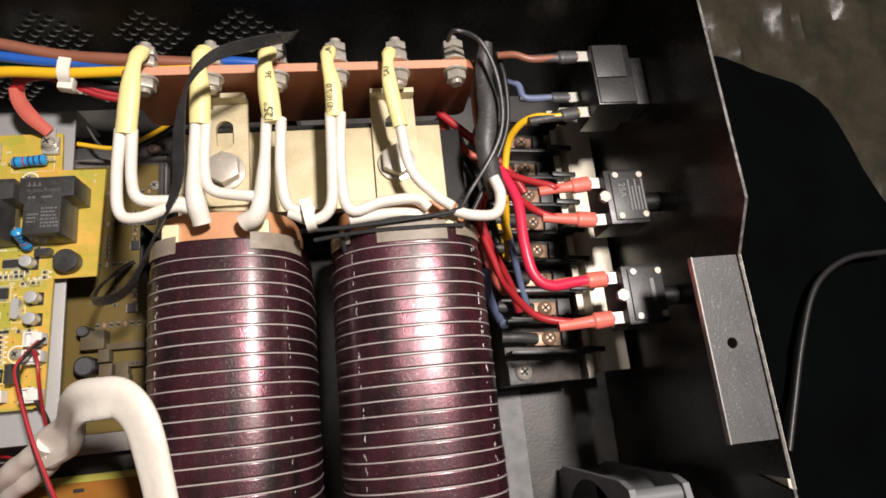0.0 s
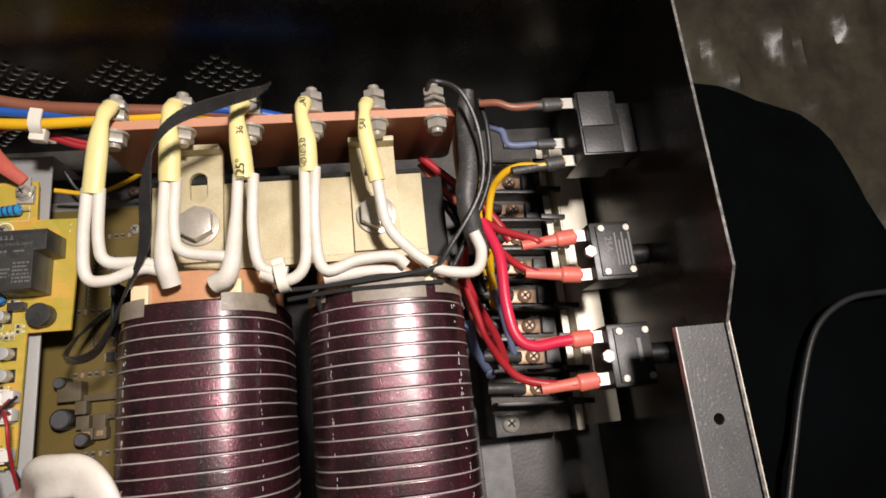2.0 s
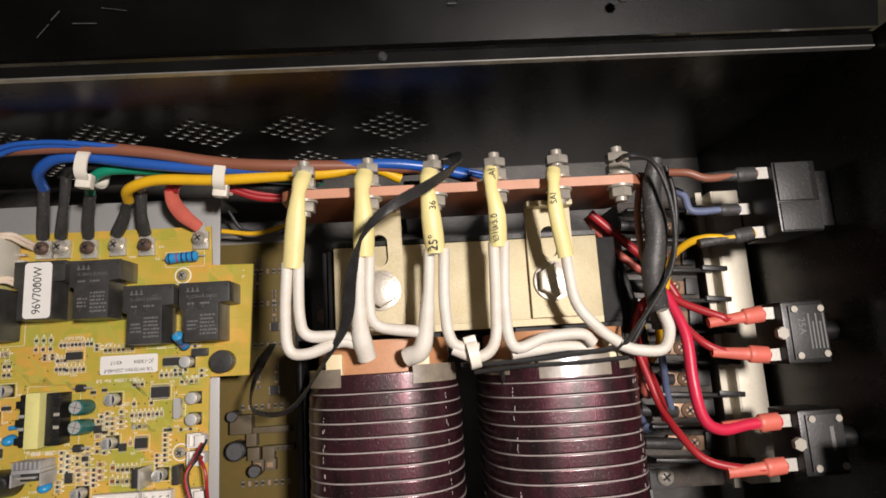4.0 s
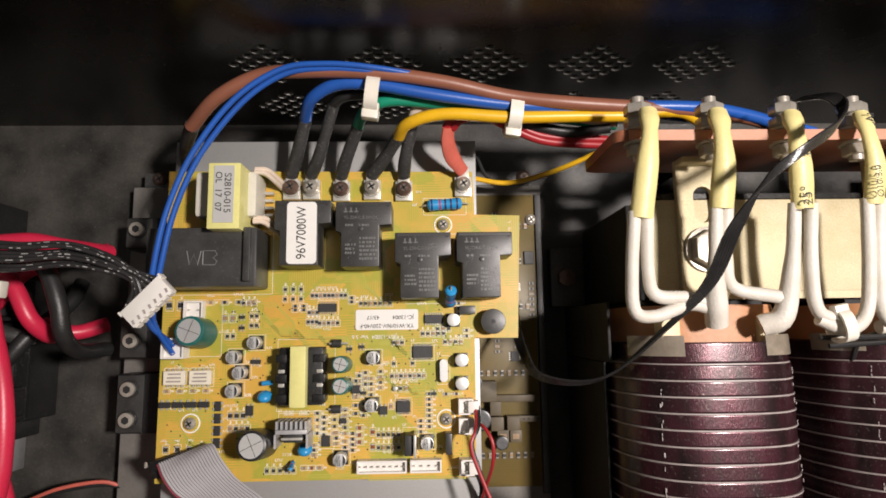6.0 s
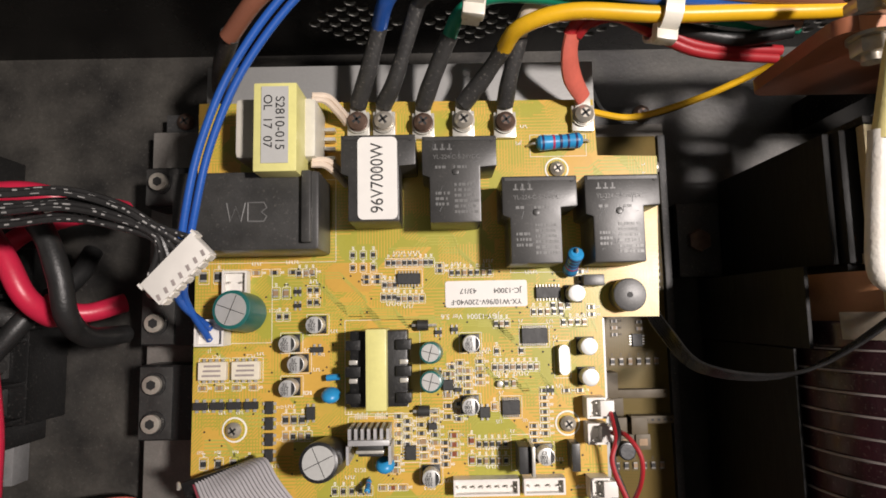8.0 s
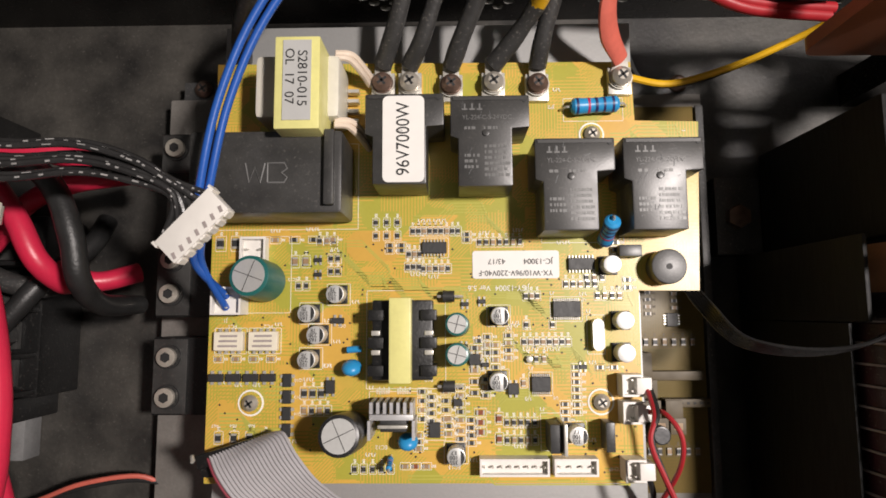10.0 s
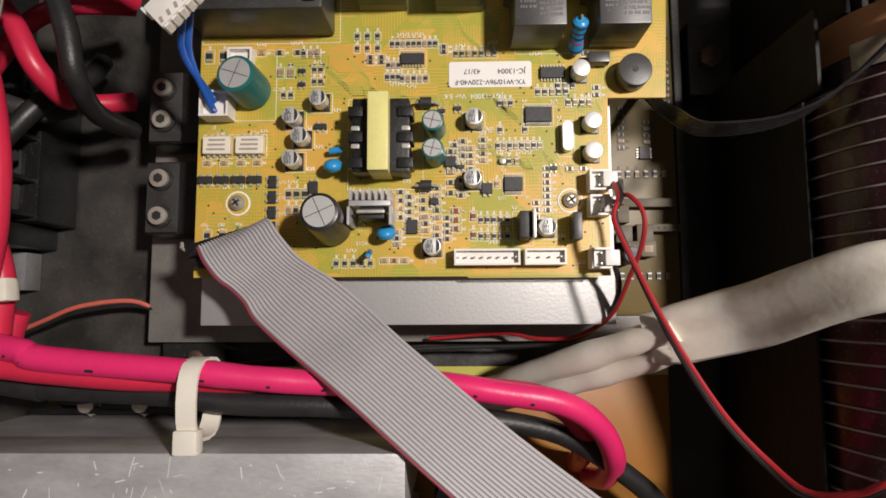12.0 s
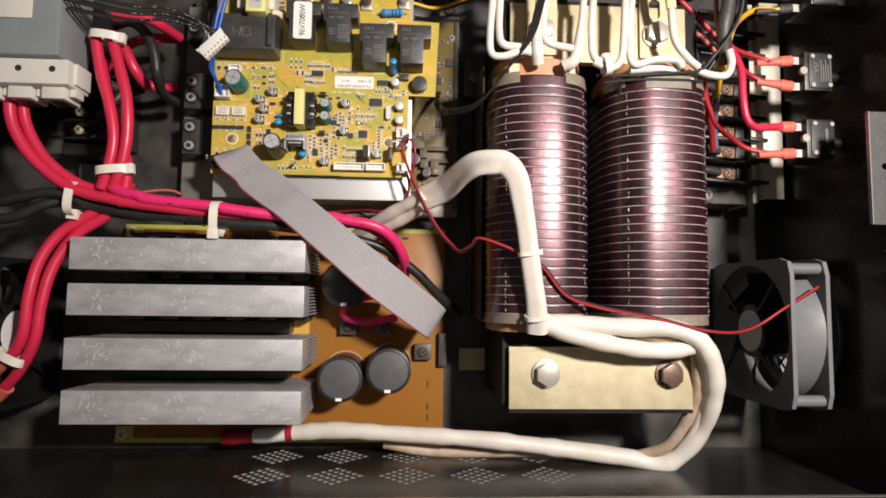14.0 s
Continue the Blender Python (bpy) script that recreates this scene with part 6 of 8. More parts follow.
smd_row(cb, 0.1195, -0.0008, 3, -0.0028, "y", False, "r")
smd_row(cb, 0.0975, -0.0075, 5, 0.0026, kinds="rr")
smd_row(cb, 0.0975, -0.0140, 5, 0.0026, kinds="rc")
smd_row(cb, 0.0875, -0.0110, 3, 0.0036, "y", False, "d", big=1.2)
smd_row(cb, 0.0945, -0.0060, 2, -0.0075, "y", True, "d", big=1.2)
smd_row(cb, 0.0840, -0.0150, 4, 0.0028, "y", False, "r")
smd_row(cb, 0.0590, -0.0235, 3, 0.0040, "x", False, "cd")
smd_row(cb, 0.1330, 0.0128, 2, 0.0055, "x", False, "r")
smd_row(cb, 0.1445, 0.0460, 2, -0.0030, "y", False, "r")
smd_row(cb, 0.1405, 0.0605, 3, -0.0028, "y", False, "r")
smd_row(cb, 0.0935, 0.0130, 4, 0.0028, "y", False, "rc")
smd_row(cb, 0.0640, -0.0170, 3, 0.0024, "y", False, "cr")
for x, y in ((0.0250, 0.0545), (0.0250, 0.0488), (0.0820, 0.0370), (0.0885, 0.0380), (0.0895, 0.0140), (0.1265, 0.0130), (0.0815, 0.0210)):
    chip(cb, x, y, ZB, 0.0030, 0.0016, 0.0012, pins=2, pitch=.0019, name="transistor")
for k in range(4):
    chip(cb, -0.0135 + k * .0067, 0.0095, ZB, 0.0058, 0.0030, 0.0016, pins=2, pitch=.003, name="transistor")
for k in range(4):
    chip(cb, 0.0140, 0.0085 - k * .0062, ZB, 0.0032, 0.0050, 0.0016, pins=2, pitch=.003, along="y", name="transistor")
for x, y, w, h2 in ((0.0305, 0.0060, .0035, .0050), (0.0330, 0.0310, .005, .0022), (0.1000, 0.0050, .0042, .0042), (0.0855, 0.0160, .0042, .0042), (0.0790, 0.0000, .0032, .0026)):
    chip(cb, x, y, ZB, w, h2, .0018, pins=2, pitch=.0022, name="chip")
outline(0.0440, 0.0745, 0.0050, 0.0425)
outline(-0.0168, 0.0405, 0.0665, 0.1010)
outline(-0.0060, 0.0145, 0.0340, 0.0640)
outline(0.1120, 0.1440, 0.0605, 0.0985)

# printed frames round the cans, and more small parts between the rows
bm = bmesh.new()


def print_frame(x0, x1, y0, y1, w=0.00018):
    for a in ((x0, x1, y0, y0 + w), (x0, x1, y1 - w, y1), (x0, x0 + w, y0, y1), (x1 - w, x1, y0, y1)):
        box(*a, ZB - .0001, ZB + .00007, bm=bm)


def print_ticks(x, y, n, along="x"):
    for k in range(n):
        px, py = (x + k * .0011, y) if along == "x" else (x, y + k * .0011)
        box(px, px + .0003, py, py + .0014, ZB - .0001, ZB + .00007, bm=bm)
        box(px, px + .0007, py + (k % 2) * .0010, py + .0003 + (k % 2) * .0010, ZB - .0001, ZB + .00007, bm=bm)


for x, y in ((0.0331, 0.0410), (0.0225, 0.0338), (0.0260, 0.0258), (0.0227, 0.0166), (0.0949, 0.0325), (0.0941, 0.0082), (0.0782, -0.0185), (0.1228, -0.0112)):
    print_frame(x - .0046, x + .0046, y - .0042, y + .0042)
    print_ticks(x + .0052, y - .0035, 3)
for x, y in ((-0.0085, 0.0234), (0.0048, 0.0234)):
    print_frame(x - .0063, x + .0063, y - .0050, y + .0050)
for x, y, a, b in ((0.1209, 0.0349, .0062, .0048), (0.1105, 0.0067, .0045, .0045), (0.0703, 0.0589, .0056, .0040), (0.1319, 0.0252, .0034, .0075), (0.1140, -0.0110, .0040, .0070), (0.0552, -0.0010, .0100, .0052), (0.0703, -0.0101, .0040, .0040)):
    print_frame(x - a, x + a, y - b, y + b)
    print_ticks(x - a, y + b + .0006, 2)
for x0 in (0.0480, 0.0560):
    for k in range(6):
        print_frame(x0 + k * .0009, x0 + k * .0009 + .0005, 0.0030, 0.0052 + (k % 2) * .0006, .00016)
for x, y, n in ((0.0085, 0.0290, 3), (-0.0130, 0.0070, 3), (-0.0065, 0.0060, 3), (0.0005, 0.0060, 3), (0.0150, -0.0150, 3), (0.0200, 0.0080, 4), (0.0300, -0.0080, 3), (0.0640, 0.0690, 5), (0.0700, 0.0690, 5), (0.0610, 0.0480, 6), (0.0680, 0.0470, 4), (0.0300, 0.0580, 3), (0.0900, 0.0160, 3), (0.0985, 0.0280, 4), (0.1040, 0.0190, 6), (0.1120, 0.0190, 6), (0.1045, 0.0270, 3), (0.1260, 0.0400, 3), (0.1290, 0.0140, 3), (0.1000, -0.0100, 5), (0.1000, -0.0170, 5), (0.0690, 0.0000, 3), (0.0770, -0.0090, 3), (0.0820, -0.0120, 3), (0.0440, -0.0200, 4), (0.1390, 0.0420, 4), (0.1180, 0.0600, 5), (0.0880, 0.0640, 4), (0.1010, 0.0650, 4), (0.0200, 0.0660, 5), (0.0060, 0.0655, 4), (0.1310, 0.0830, 3), (0.1000, 0.1160, 4), (0.1180, 0.1215, 3), (0.0790, 0.1140, 4), (0.1570, 0.0650, 3)):
    print_ticks(x, y, n)
tagged(part("silk_print", bm, "silk", cb, "white silk-screened frames and marks", smooth=False), kind="stuff")
text("board_text", "TEMP", 0.0020, (0.1375, -0.0245, ZB + .0002), 180, "silk", cb)
for s, x, y in (("R67", -0.0135, -0.0085), ("R64", -0.0065, -0.0085), ("R66", 0.0005, -0.0085), ("U7", 0.1275, 0.0385), ("U5", 0.1160, 0.0015), ("EC15", 0.0150, 0.0470), ("Q10", 0.0180, 0.0085), ("Q13", 0.0180, 0.0022), ("Q16", 0.0180, -0.0042), ("D26", 0.0345, 0.0290), ("R47", 0.0985, 0.0275)):
    text("board_text", s, 0.0017, (x, y, ZB + .0002), 180, "silk", cb)
smd_row(cb, 0.0905, 0.0245, 3, -0.0030, "y", False, "rc")
smd_row(cb, 0.0895, 0.0085, 3, -0.0030, "y", False, "rc")
smd_row(cb, 0.0690, 0.0020, 4, -0.0030, "y", False, "rr")
smd_row(cb, 0.0755, -0.0060, 3, -0.0028, "y", False, "cr")
smd_row(cb, 0.1290, 0.0470, 3, 0.0030, kinds="rc")
smd_row(cb, 0.1060, 0.0160, 3, 0.0030, kinds="cr")
smd_row(cb, 0.0880, 0.0610, 7, 0.0026, kinds="rrc")
smd_row(cb, 0.0255, 0.0620, 3, 0.0028, kinds="rc")
smd_row(cb, 0.1330, 0.0400, 4, 0.0028, kinds="rc")
smd_row(cb, 0.0175, 0.0445, 2, 0.0030, kinds="r")
smd_row(cb, 0.0800, -0.0105, 2, -0.0030, "y", False, "cr")
smd_row(cb, 0.1040, 0.0070, 1, 0.003, kinds="c")
tp1 = part("test_post", cyl((0.1062, 0.0160, ZB), .0013, .0022, seg=16, bev=.0005), "tin", cb, "rounded tin test post")

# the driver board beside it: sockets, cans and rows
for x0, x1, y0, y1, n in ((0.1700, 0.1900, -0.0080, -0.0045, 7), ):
    o = part("pin_socket", box(x0, x1, y0, y1, 0.0163, 0.0225, .0003), "resin_tan", drv, "milky pin socket coloured dark tan for shade")
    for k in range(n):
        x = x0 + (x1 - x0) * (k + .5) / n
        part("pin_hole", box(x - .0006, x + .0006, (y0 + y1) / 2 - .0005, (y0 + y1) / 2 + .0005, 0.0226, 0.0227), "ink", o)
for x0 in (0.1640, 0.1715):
    o = part("pin_socket", box(x0, x0 + .0068, -0.0195, -0.0125, 0.0163, 0.0235, .0003), "resin_tan", drv, "milky pin socket coloured dark tan for shade")
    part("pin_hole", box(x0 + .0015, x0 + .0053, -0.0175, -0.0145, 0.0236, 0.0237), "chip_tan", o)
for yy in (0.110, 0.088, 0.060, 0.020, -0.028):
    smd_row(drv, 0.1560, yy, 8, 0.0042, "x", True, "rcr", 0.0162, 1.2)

# scuffs on the relay lids and the long block
for host, x0, x1, y0, y1, n, sd in ((R2, 0.081, 0.098, 0.081, 0.111, 9, 5), (R3, 0.111, 0.128, 0.065, 0.095, 10, 6), (R4, 0.143, 0.165, 0.065, 0.095, 22, 7)):
    bm = bmesh.new()
    rs3 = random.Random(sd)
    for _ in range(n):
        x, y, a, ln = rs3.uniform(x0, x1), rs3.uniform(y0, y1), rs3.choice((1.5, 1.2, .9, .3)) + rs3.uniform(-.3, .3), rs3.uniform(.0006, .0035)
        ux, uy, w = math.cos(a) * ln, math.sin(a) * ln, rs3.uniform(.00004, .00012)
        x, y = min(x, x1 - abs(ux)), min(y, y1 - abs(uy))
        bm.faces.new([bm.verts.new((x + p * ux - q * w * math.sin(a), y + p * uy + q * w * math.cos(a), 0.08196)) for p, q in ((0, -1), (1, -1), (1, 1), (0, 1))])
    tagged(part("scuff_mark", bm, "fan_grey", host, "pale scuffs", smooth=False), kind="stuff")
rb = thing("flat_grey_cable", "wide grey flat ribbon cable with a red edge crossing the cables", "ribbon cable", (0.08, -0.07, 0.07))
RL = [(-0.0122, -0.0180, 0.0685), (-0.0078, -0.0240, 0.0720), (-0.0018, -0.0305, 0.0740), (0.0040, -0.0346, 0.0745), (0.0098, -0.0397, 0.0765), (0.0152, -0.0463, 0.0795), (0.0302, -0.0575, 0.0860), (0.0501, -0.0713, 0.0950), (0.0855, -0.1008, 0.1000), (0.1209, -0.1310, 0.0940), (0.1640, -0.1625, 0.0780), (0.1690, -0.1661, 0.0560)]
RR = [(0.0112, -0.0091, 0.0685), (0.0167, -0.0083, 0.0735), (0.0221, -0.0147, 0.0770), (0.0290, -0.0222, 0.0790), (0.0355, -0.0268, 0.0805), (0.0440, -0.0318, 0.0830), (0.0562, -0.0413, 0.0870), (0.0732, -0.0556, 0.0950), (0.1073, -0.0829, 0.1000), (0.1432, -0.1103, 0.0940), (0.1793, -0.1393, 0.0780), (0.1830, -0.1441, 0.0560)]
part("insulation", ribbon(RL, RR, 20, 0.0006), "grey_ribbon", rb, "grey ribbed insulation")
part("edge_wire", tube([Vector(p) + Vector((-.0004, -.0004, 0)) for p in RL], 0.0005, 6, 6), "ribbon_edge", rb, "red marked edge wire")
part("cable_clamp", box(-0.0172, 0.0120, -0.0185, -0.0135, 0.0662, 0.0690, .0004, rz=17), "black_plastic", rb)
part("clamp_clip", tube([(-0.0172, -0.0200, 0.0660), (-0.0182, -0.0185, 0.0690), (-0.0170, -0.0172, 0.0715), (-0.0160, -0.0188, 0.0735)], .0007, 8, 4), "tin", rb, "bright wire clip")

# ---- loom behind the control board ----


def loom(name, pts, r, m, label, sleeve=None, flat=1.0):
    """A wire of the loom; its lug end wears a dark sleeve."""
    t = thing(name, label, "wire", pts[0], "wires of the loom")
    part("wire", tube(pts if not sleeve else sleeve[-1:] + pts, r, 12, 6), m, t)
    if sleeve:
        part("shrink_sleeve", tube(sleeve, [r * 1.25, r * 1.25, r * 1.1, r * 1.15], 12, 5, flat=.85, wob=.12), "red_sleeve" if m == "red_wire" else "sleeve", t, "crimped shrink sleeve")
    return t


loom("loom_wire", [(0.0060, 0.1501, 0.0900), (0.0219, 0.1600, 0.1020), (0.0436, 0.1696, 0.1060), (0.0674, 0.1699, 0.1100), (0.0983, 0.1692, 0.1100), (0.1324, 0.1657, 0.1070), (0.1651, 0.1604, 0.1020), (0.2000, 0.1566, 0.1020), (0.2583, 0.1551, 0.0960), (0.2950, 0.1521, 0.0900), (0.3141, 0.1482, 0.0800)], .0034, "brown_wire", "thick brown wire bound into the loom", [(-0.0106, 0.1398, 0.0500), (-0.0047, 0.1450, 0.0700), (0.0060, 0.1501, 0.0900)])
for dx in (0, 9):
    loom("loom_wire", [(-0.0085, 0.0405 + dx * .0004, 0.066)] + [(-0.0124, 0.0508, 0.0850), (-0.0088, 0.0600, 0.0950), (-0.0051, 0.0796, 0.1000), (0.0015, 0.1045, 0.1040), (0.0137, 0.1305, 0.1080), (0.0333, 0.1550, 0.1120), (0.0551, 0.1690, 0.1140), (0.0755, 0.1714, 0.1150), (0.0983, 0.1701, 0.1140), (0.1271, 0.1674, 0.1080), (0.1603, 0.1632, 0.1000), (0.1962, 0.1594, 0.0980), (0.2590, 0.1541, 0.0900), (0.2951, 0.1545, 0.0900), (0.3296, 0.1484, 0.0850)][:] if dx == 0 else [(-0.0085, 0.0360, 0.066)] + [(-0.0112, 0.0505, 0.0820), (-0.0077, 0.0602, 0.0920), (-0.0031, 0.0796, 0.0970), (0.0038, 0.1048, 0.1010), (0.0161, 0.1303, 0.1050), (0.0360, 0.1545, 0.1090), (0.0563, 0.1674, 0.1120), (0.0763, 0.1698, 0.1130), (0.0983, 0.1690, 0.1120), (0.1274, 0.1668, 0.1050), (0.1610, 0.1624, 0.0970), (0.1969, 0.1589, 0.0960), (0.2592, 0.1533, 0.0880), (0.2955, 0.1533, 0.0880), (0.3302, 0.1472, 0.0830)], .0014, "blue_wire", "thin blue wire arching from a board plug into the loom")
loom("loom_wire", [(0.0614, 0.1553, 0.0840), (0.0667, 0.1604, 0.0980), (0.0799, 0.1652, 0.1050), (0.0983, 0.1650, 0.1060), (0.1273, 0.1606, 0.1040), (0.1654, 0.1569, 0.1000), (0.2011, 0.1560, 0.0990), (0.2581, 0.1562, 0.0980), (0.2876, 0.1535, 0.0940), (0.3081, 0.1492, 0.0900)], .0031, "blue_wire", "thick blue wire bound into the loom", [(0.0503, 0.1310, 0.0645)] + [(0.0556, 0.1410, 0.0740), (0.0614, 0.1553, 0.0840)])
loom("loom_wire", [(0.0763, 0.1615, 0.0880), (0.0826, 0.1638, 0.0940), (0.0984, 0.1637, 0.0960), (0.1285, 0.1608, 0.0940), (0.1627, 0.1543, 0.0880), (0.1976, 0.1481, 0.0840), (0.2190, 0.1490, 0.0880)], .0028, "black_rubber", "black wire bound into the loom", [(0.0610, 0.1310, 0.0645)] + [(0.0670, 0.1393, 0.0740), (0.0763, 0.1615, 0.0880)])
loom("loom_wire", [(0.0885, 0.1509, 0.0850), (0.0934, 0.1566, 0.0930), (0.1064, 0.1603, 0.0970), (0.1338, 0.1591, 0.0950), (0.1674, 0.1565, 0.0920), (0.2058, 0.1533, 0.0860), (0.2229, 0.1513, 0.0860)], .0029, "green_wire", "green wire bound into the loom", [(0.0773, 0.1300, 0.0645)] + [(0.0813, 0.1379, 0.0730), (0.0885, 0.1509, 0.0850)])
loom("loom_wire", [(0.1094, 0.1461, 0.0830), (0.1149, 0.1495, 0.0940), (0.1330, 0.1525, 0.0990), (0.1653, 0.1508, 0.0990), (0.2012, 0.1516, 0.0980), (0.2260, 0.1518, 0.0980), (0.2518, 0.1546, 0.0960), (0.2686, 0.1493, 0.0900)], .0031, "yellow_wire", "thick yellow wire bound into the loom", [(0.0940, 0.1308, 0.0645)] + [(0.1025, 0.1390, 0.0730), (0.1094, 0.1461, 0.0830)])
loom("loom_wire", [(0.1159, 0.1517, 0.0820), (0.1200, 0.1593, 0.0900), (0.1343, 0.1611, 0.0920), (0.1681, 0.1598, 0.0900), (0.2051, 0.1542, 0.0880), (0.2220, 0.1519, 0.0880)], .0029, "white_wire", "cream wire bound into the loom", [(0.1113, 0.1300, 0.0645)] + [(0.1127, 0.1388, 0.0730), (0.1159, 0.1517, 0.0820)])
for d in (0, 1):
    loom("loom_wire", [(0.1338, 0.1498, 0.0860), (0.1384, 0.1538, 0.0900), (0.1511, 0.1571, 0.0900), (0.1687, 0.1521, 0.0860), (0.1866, 0.1464, 0.0820), (0.2209, 0.1465, 0.0760)] if d == 0 else [(0.1375, 0.1497, 0.0860), (0.1414, 0.1526, 0.0900), (0.1526, 0.1552, 0.0890), (0.1674, 0.1502, 0.0850), (0.1868, 0.1441, 0.0810), (0.2196, 0.1438, 0.0750)], .0022, "red_wire", "thin red wire bound into the loom")
rt = thing("red_lug_sleeve", "faded red flattened sleeve on a board lug", "sleeve", (0.1439, 0.1320, 0.0645))
part("shrink_sleeve", tube([(0.1439, 0.1320, 0.0655)] + [(0.1376, 0.1380, 0.0740), (0.1350, 0.1440, 0.0820), (0.1354, 0.1499, 0.0870)], [.0036, .0044, .0044, .0040], 14, 6, flat=.5, wob=.1), "red_sleeve", rt)
solo("thin_loom_wire", tube([(0.1508, 0.1335, 0.0450), (0.1726, 0.1320, 0.0400), (0.1965, 0.1363, 0.0480), (0.2156, 0.1425, 0.0580), (0.2281, 0.1472, 0.0660)], .0015, 8, 6), "yellow_wire", "thin yellow wire behind the board", "wire")
solo("thin_loom_wire", tube([(0.1534, 0.1481, 0.0400), (0.1616, 0.1359, 0.0350), (0.1798, 0.1336, 0.0350), (0.2022, 0.1386, 0.0450), (0.2167, 0.1436, 0.0550)], .0012, 8, 6), "black_rubber", "thin black wire behind the board", "wire")
tie((0.0975, 0.1600, 0.1000), (1, -.12, -.05), 0.0065, (0.0085, 0.0125), head=(1, .35, 0))
tie((0.1680, 0.1540, 0.0930), (1, -.12, -.05), 0.0065, (0.0085, 0.0105), head=(1, .2, 0))

# ---- loose plug on a black strand cable ----
pg = thing("loose_plug", "white eight-way plug hanging on a black strand cable", "connector", (-0.012, 0.072, 0.106))
c0, c1 = Vector((0.0062, 0.0689, 0.1110)), Vector((-0.0107, 0.0525, 0.1090))
ax = (c1 - c0).normalized()
ay = ax.cross(Vector((0, 0, 1))).normalized()
L = (c1 - c0).length
bm = box(-L / 2, L / 2, -.0048, .0046, -.003, .003, .0004)
for e in (-1, 1):
    box(*sorted((e * L / 2, e * (L / 2 + .0009))), .0030, .0052, -.0026, .0026, bm=bm)
for k in range(7):
    x = -L / 2 + L * (k + .5) / 7
    box(x - .0010, x + .0010, -.0054, -.0046, -.0022, .0024, bm=bm)
mm = Matrix.Translation((c0 + c1) / 2) @ Matrix(((ax.x, ay.x, 0, 0), (ax.y, ay.y, 0, 0), (ax.z, ay.z, 1, 0), (0, 0, 0, 1)))
bm.transform(mm)
hs2 = part("housing", bm, "white_plastic", pg, "white nylon housing")
for k in range(7):
    x = -L / 2 + L * (k + .5) / 7
    q = box(x - .0005, x + .0006, -.0040, -.0020, .0031, .0032, rz=18)
    q.transform(mm)
    part("window", q, "film", hs2)
ends = [(-0.0085, 0.0720, 0.1120), (-0.0205, 0.0782, 0.1130), (-0.0377, 0.0822, 0.1140), (-0.0590, 0.0809, 0.1160), (-0.0834, 0.0830, 0.1200), (-0.1079, 0.0886, 0.1200)]
for k in range(7):
    f = (k + .5) / 7
    s = c0.lerp(c1, f) - ay * .0042 * (1 if ay.x > 0 else -1)
    o = Vector((.0, .0030 * (f - .5) * -2.2, .0016 * math.sin(k * 2.1)))
    w = part("strand", tube([s] + [Vector(p) + o * (1 + .35 * i) for i, p in enumerate(ends)], .0011, 8, 6), "strand_black", pg)
    ln = spline([s] + [Vector(p) + o * (1 + .35 * i) for i, p in enumerate(ends)], 16)
    marks, i = bmesh.new(), rnd.randrange(3, 12)
    while i < 64:
        j = i + rnd.choice((1, 1, 2))
        lift = Vector((rnd.uniform(-.0005, .0005), rnd.uniform(-.0004, .0004), .00098))
        tube([ln[i] + lift, ln[j] + lift], rnd.choice((.00018, .00026, .0003)), 5, 1, marks)
        i = j + rnd.choice((1, 2, 2, 4, 6))
    tagged(part("white_print", marks, "print_pale", w, "worn white print marks"), kind="stuff")

# ---- power board with heatsinks ----
pb = thing("power_board", "orange power circuit board on the case floor", "circuit board", (0.04, -0.165, 0.0105))
part("pcb", box(-0.1055, 0.1850, -0.2640, -0.0695, 0.0110, 0.0126, 0.0002), "pcb_orange", pb)
for a in ((-0.1055, 0.1850, -0.0735, -0.0695), (-0.1055, 0.1850, -0.2640, -0.2600), (-0.1055, -0.0900, -0.2600, -0.2500), (-0.1055, -0.0900, -0.0850, -0.0735)):
    part("pcb_margin", box(*a, 0.0126, 0.0128), "pcb_trace", pb)
for x, y in ((-0.1000, -0.0760), (-0.1000, -0.2570), (0.1780, -0.2570)):
    part("hole_ring", cyl((x, y, 0.0129), .0042, .0002, seg=24), "silk", pb)
    part("hole_land", cyl((x, y, 0.0132), .0034, .0002, seg=24), "pcb_trace", pb)
    pan_screw("board_screw", (x, y, 0.0135), .0024, .0016, "steel", pb)
part("slot", box(-0.082, -0.030, -0.0790, -0.0780, 0.0126, 0.0128), "silk", pb)
for x0 in (-0.075, -0.03, 0.145):
    part("slot", box(x0, x0 + .006, -0.0792, -0.0770, 0.0128, 0.0131), "ink", pb)
part("slot", box(-0.07, -0.03, -0.2585, -0.2577, 0.0128, 0.0131), "ink", pb)
for y0 in (-0.215, -0.235, -0.245):
    part("slot", box(0.1700, 0.1712, y0, y0 + .006, 0.0127, 0.0130), "ink", pb)
smd_row(pb, -0.085, -0.0835, 14, 0.0055, "x", False, "rc", 0.0129, 1.4)
for x, w, h, m in ((-0.088, .012, .030, "chip"), (-0.068, .016, .034, "black_plastic"), (-0.044, .010, .028, "chip"), (-0.004, .012, .036, "black_plastic"), (0.014, .018, .034, "chip"), (0.036, .016, .036, "black_plastic")):
    part("driver_part", box(x, x + w, -0.0865, -0.0795, 0.0130, h, .0008), m, pb, "dark moulded component")
for x in (-0.074, -0.050, -0.020):
    nut = part("bolt", cyl((x, -0.0835, 0.0130), .0035, .0220, seg=14), "steel", pb, "bright threaded bolt")
    part("nut", hexhead((x, -0.0835, 0.0270), .0058, .0040), "steel", nut)
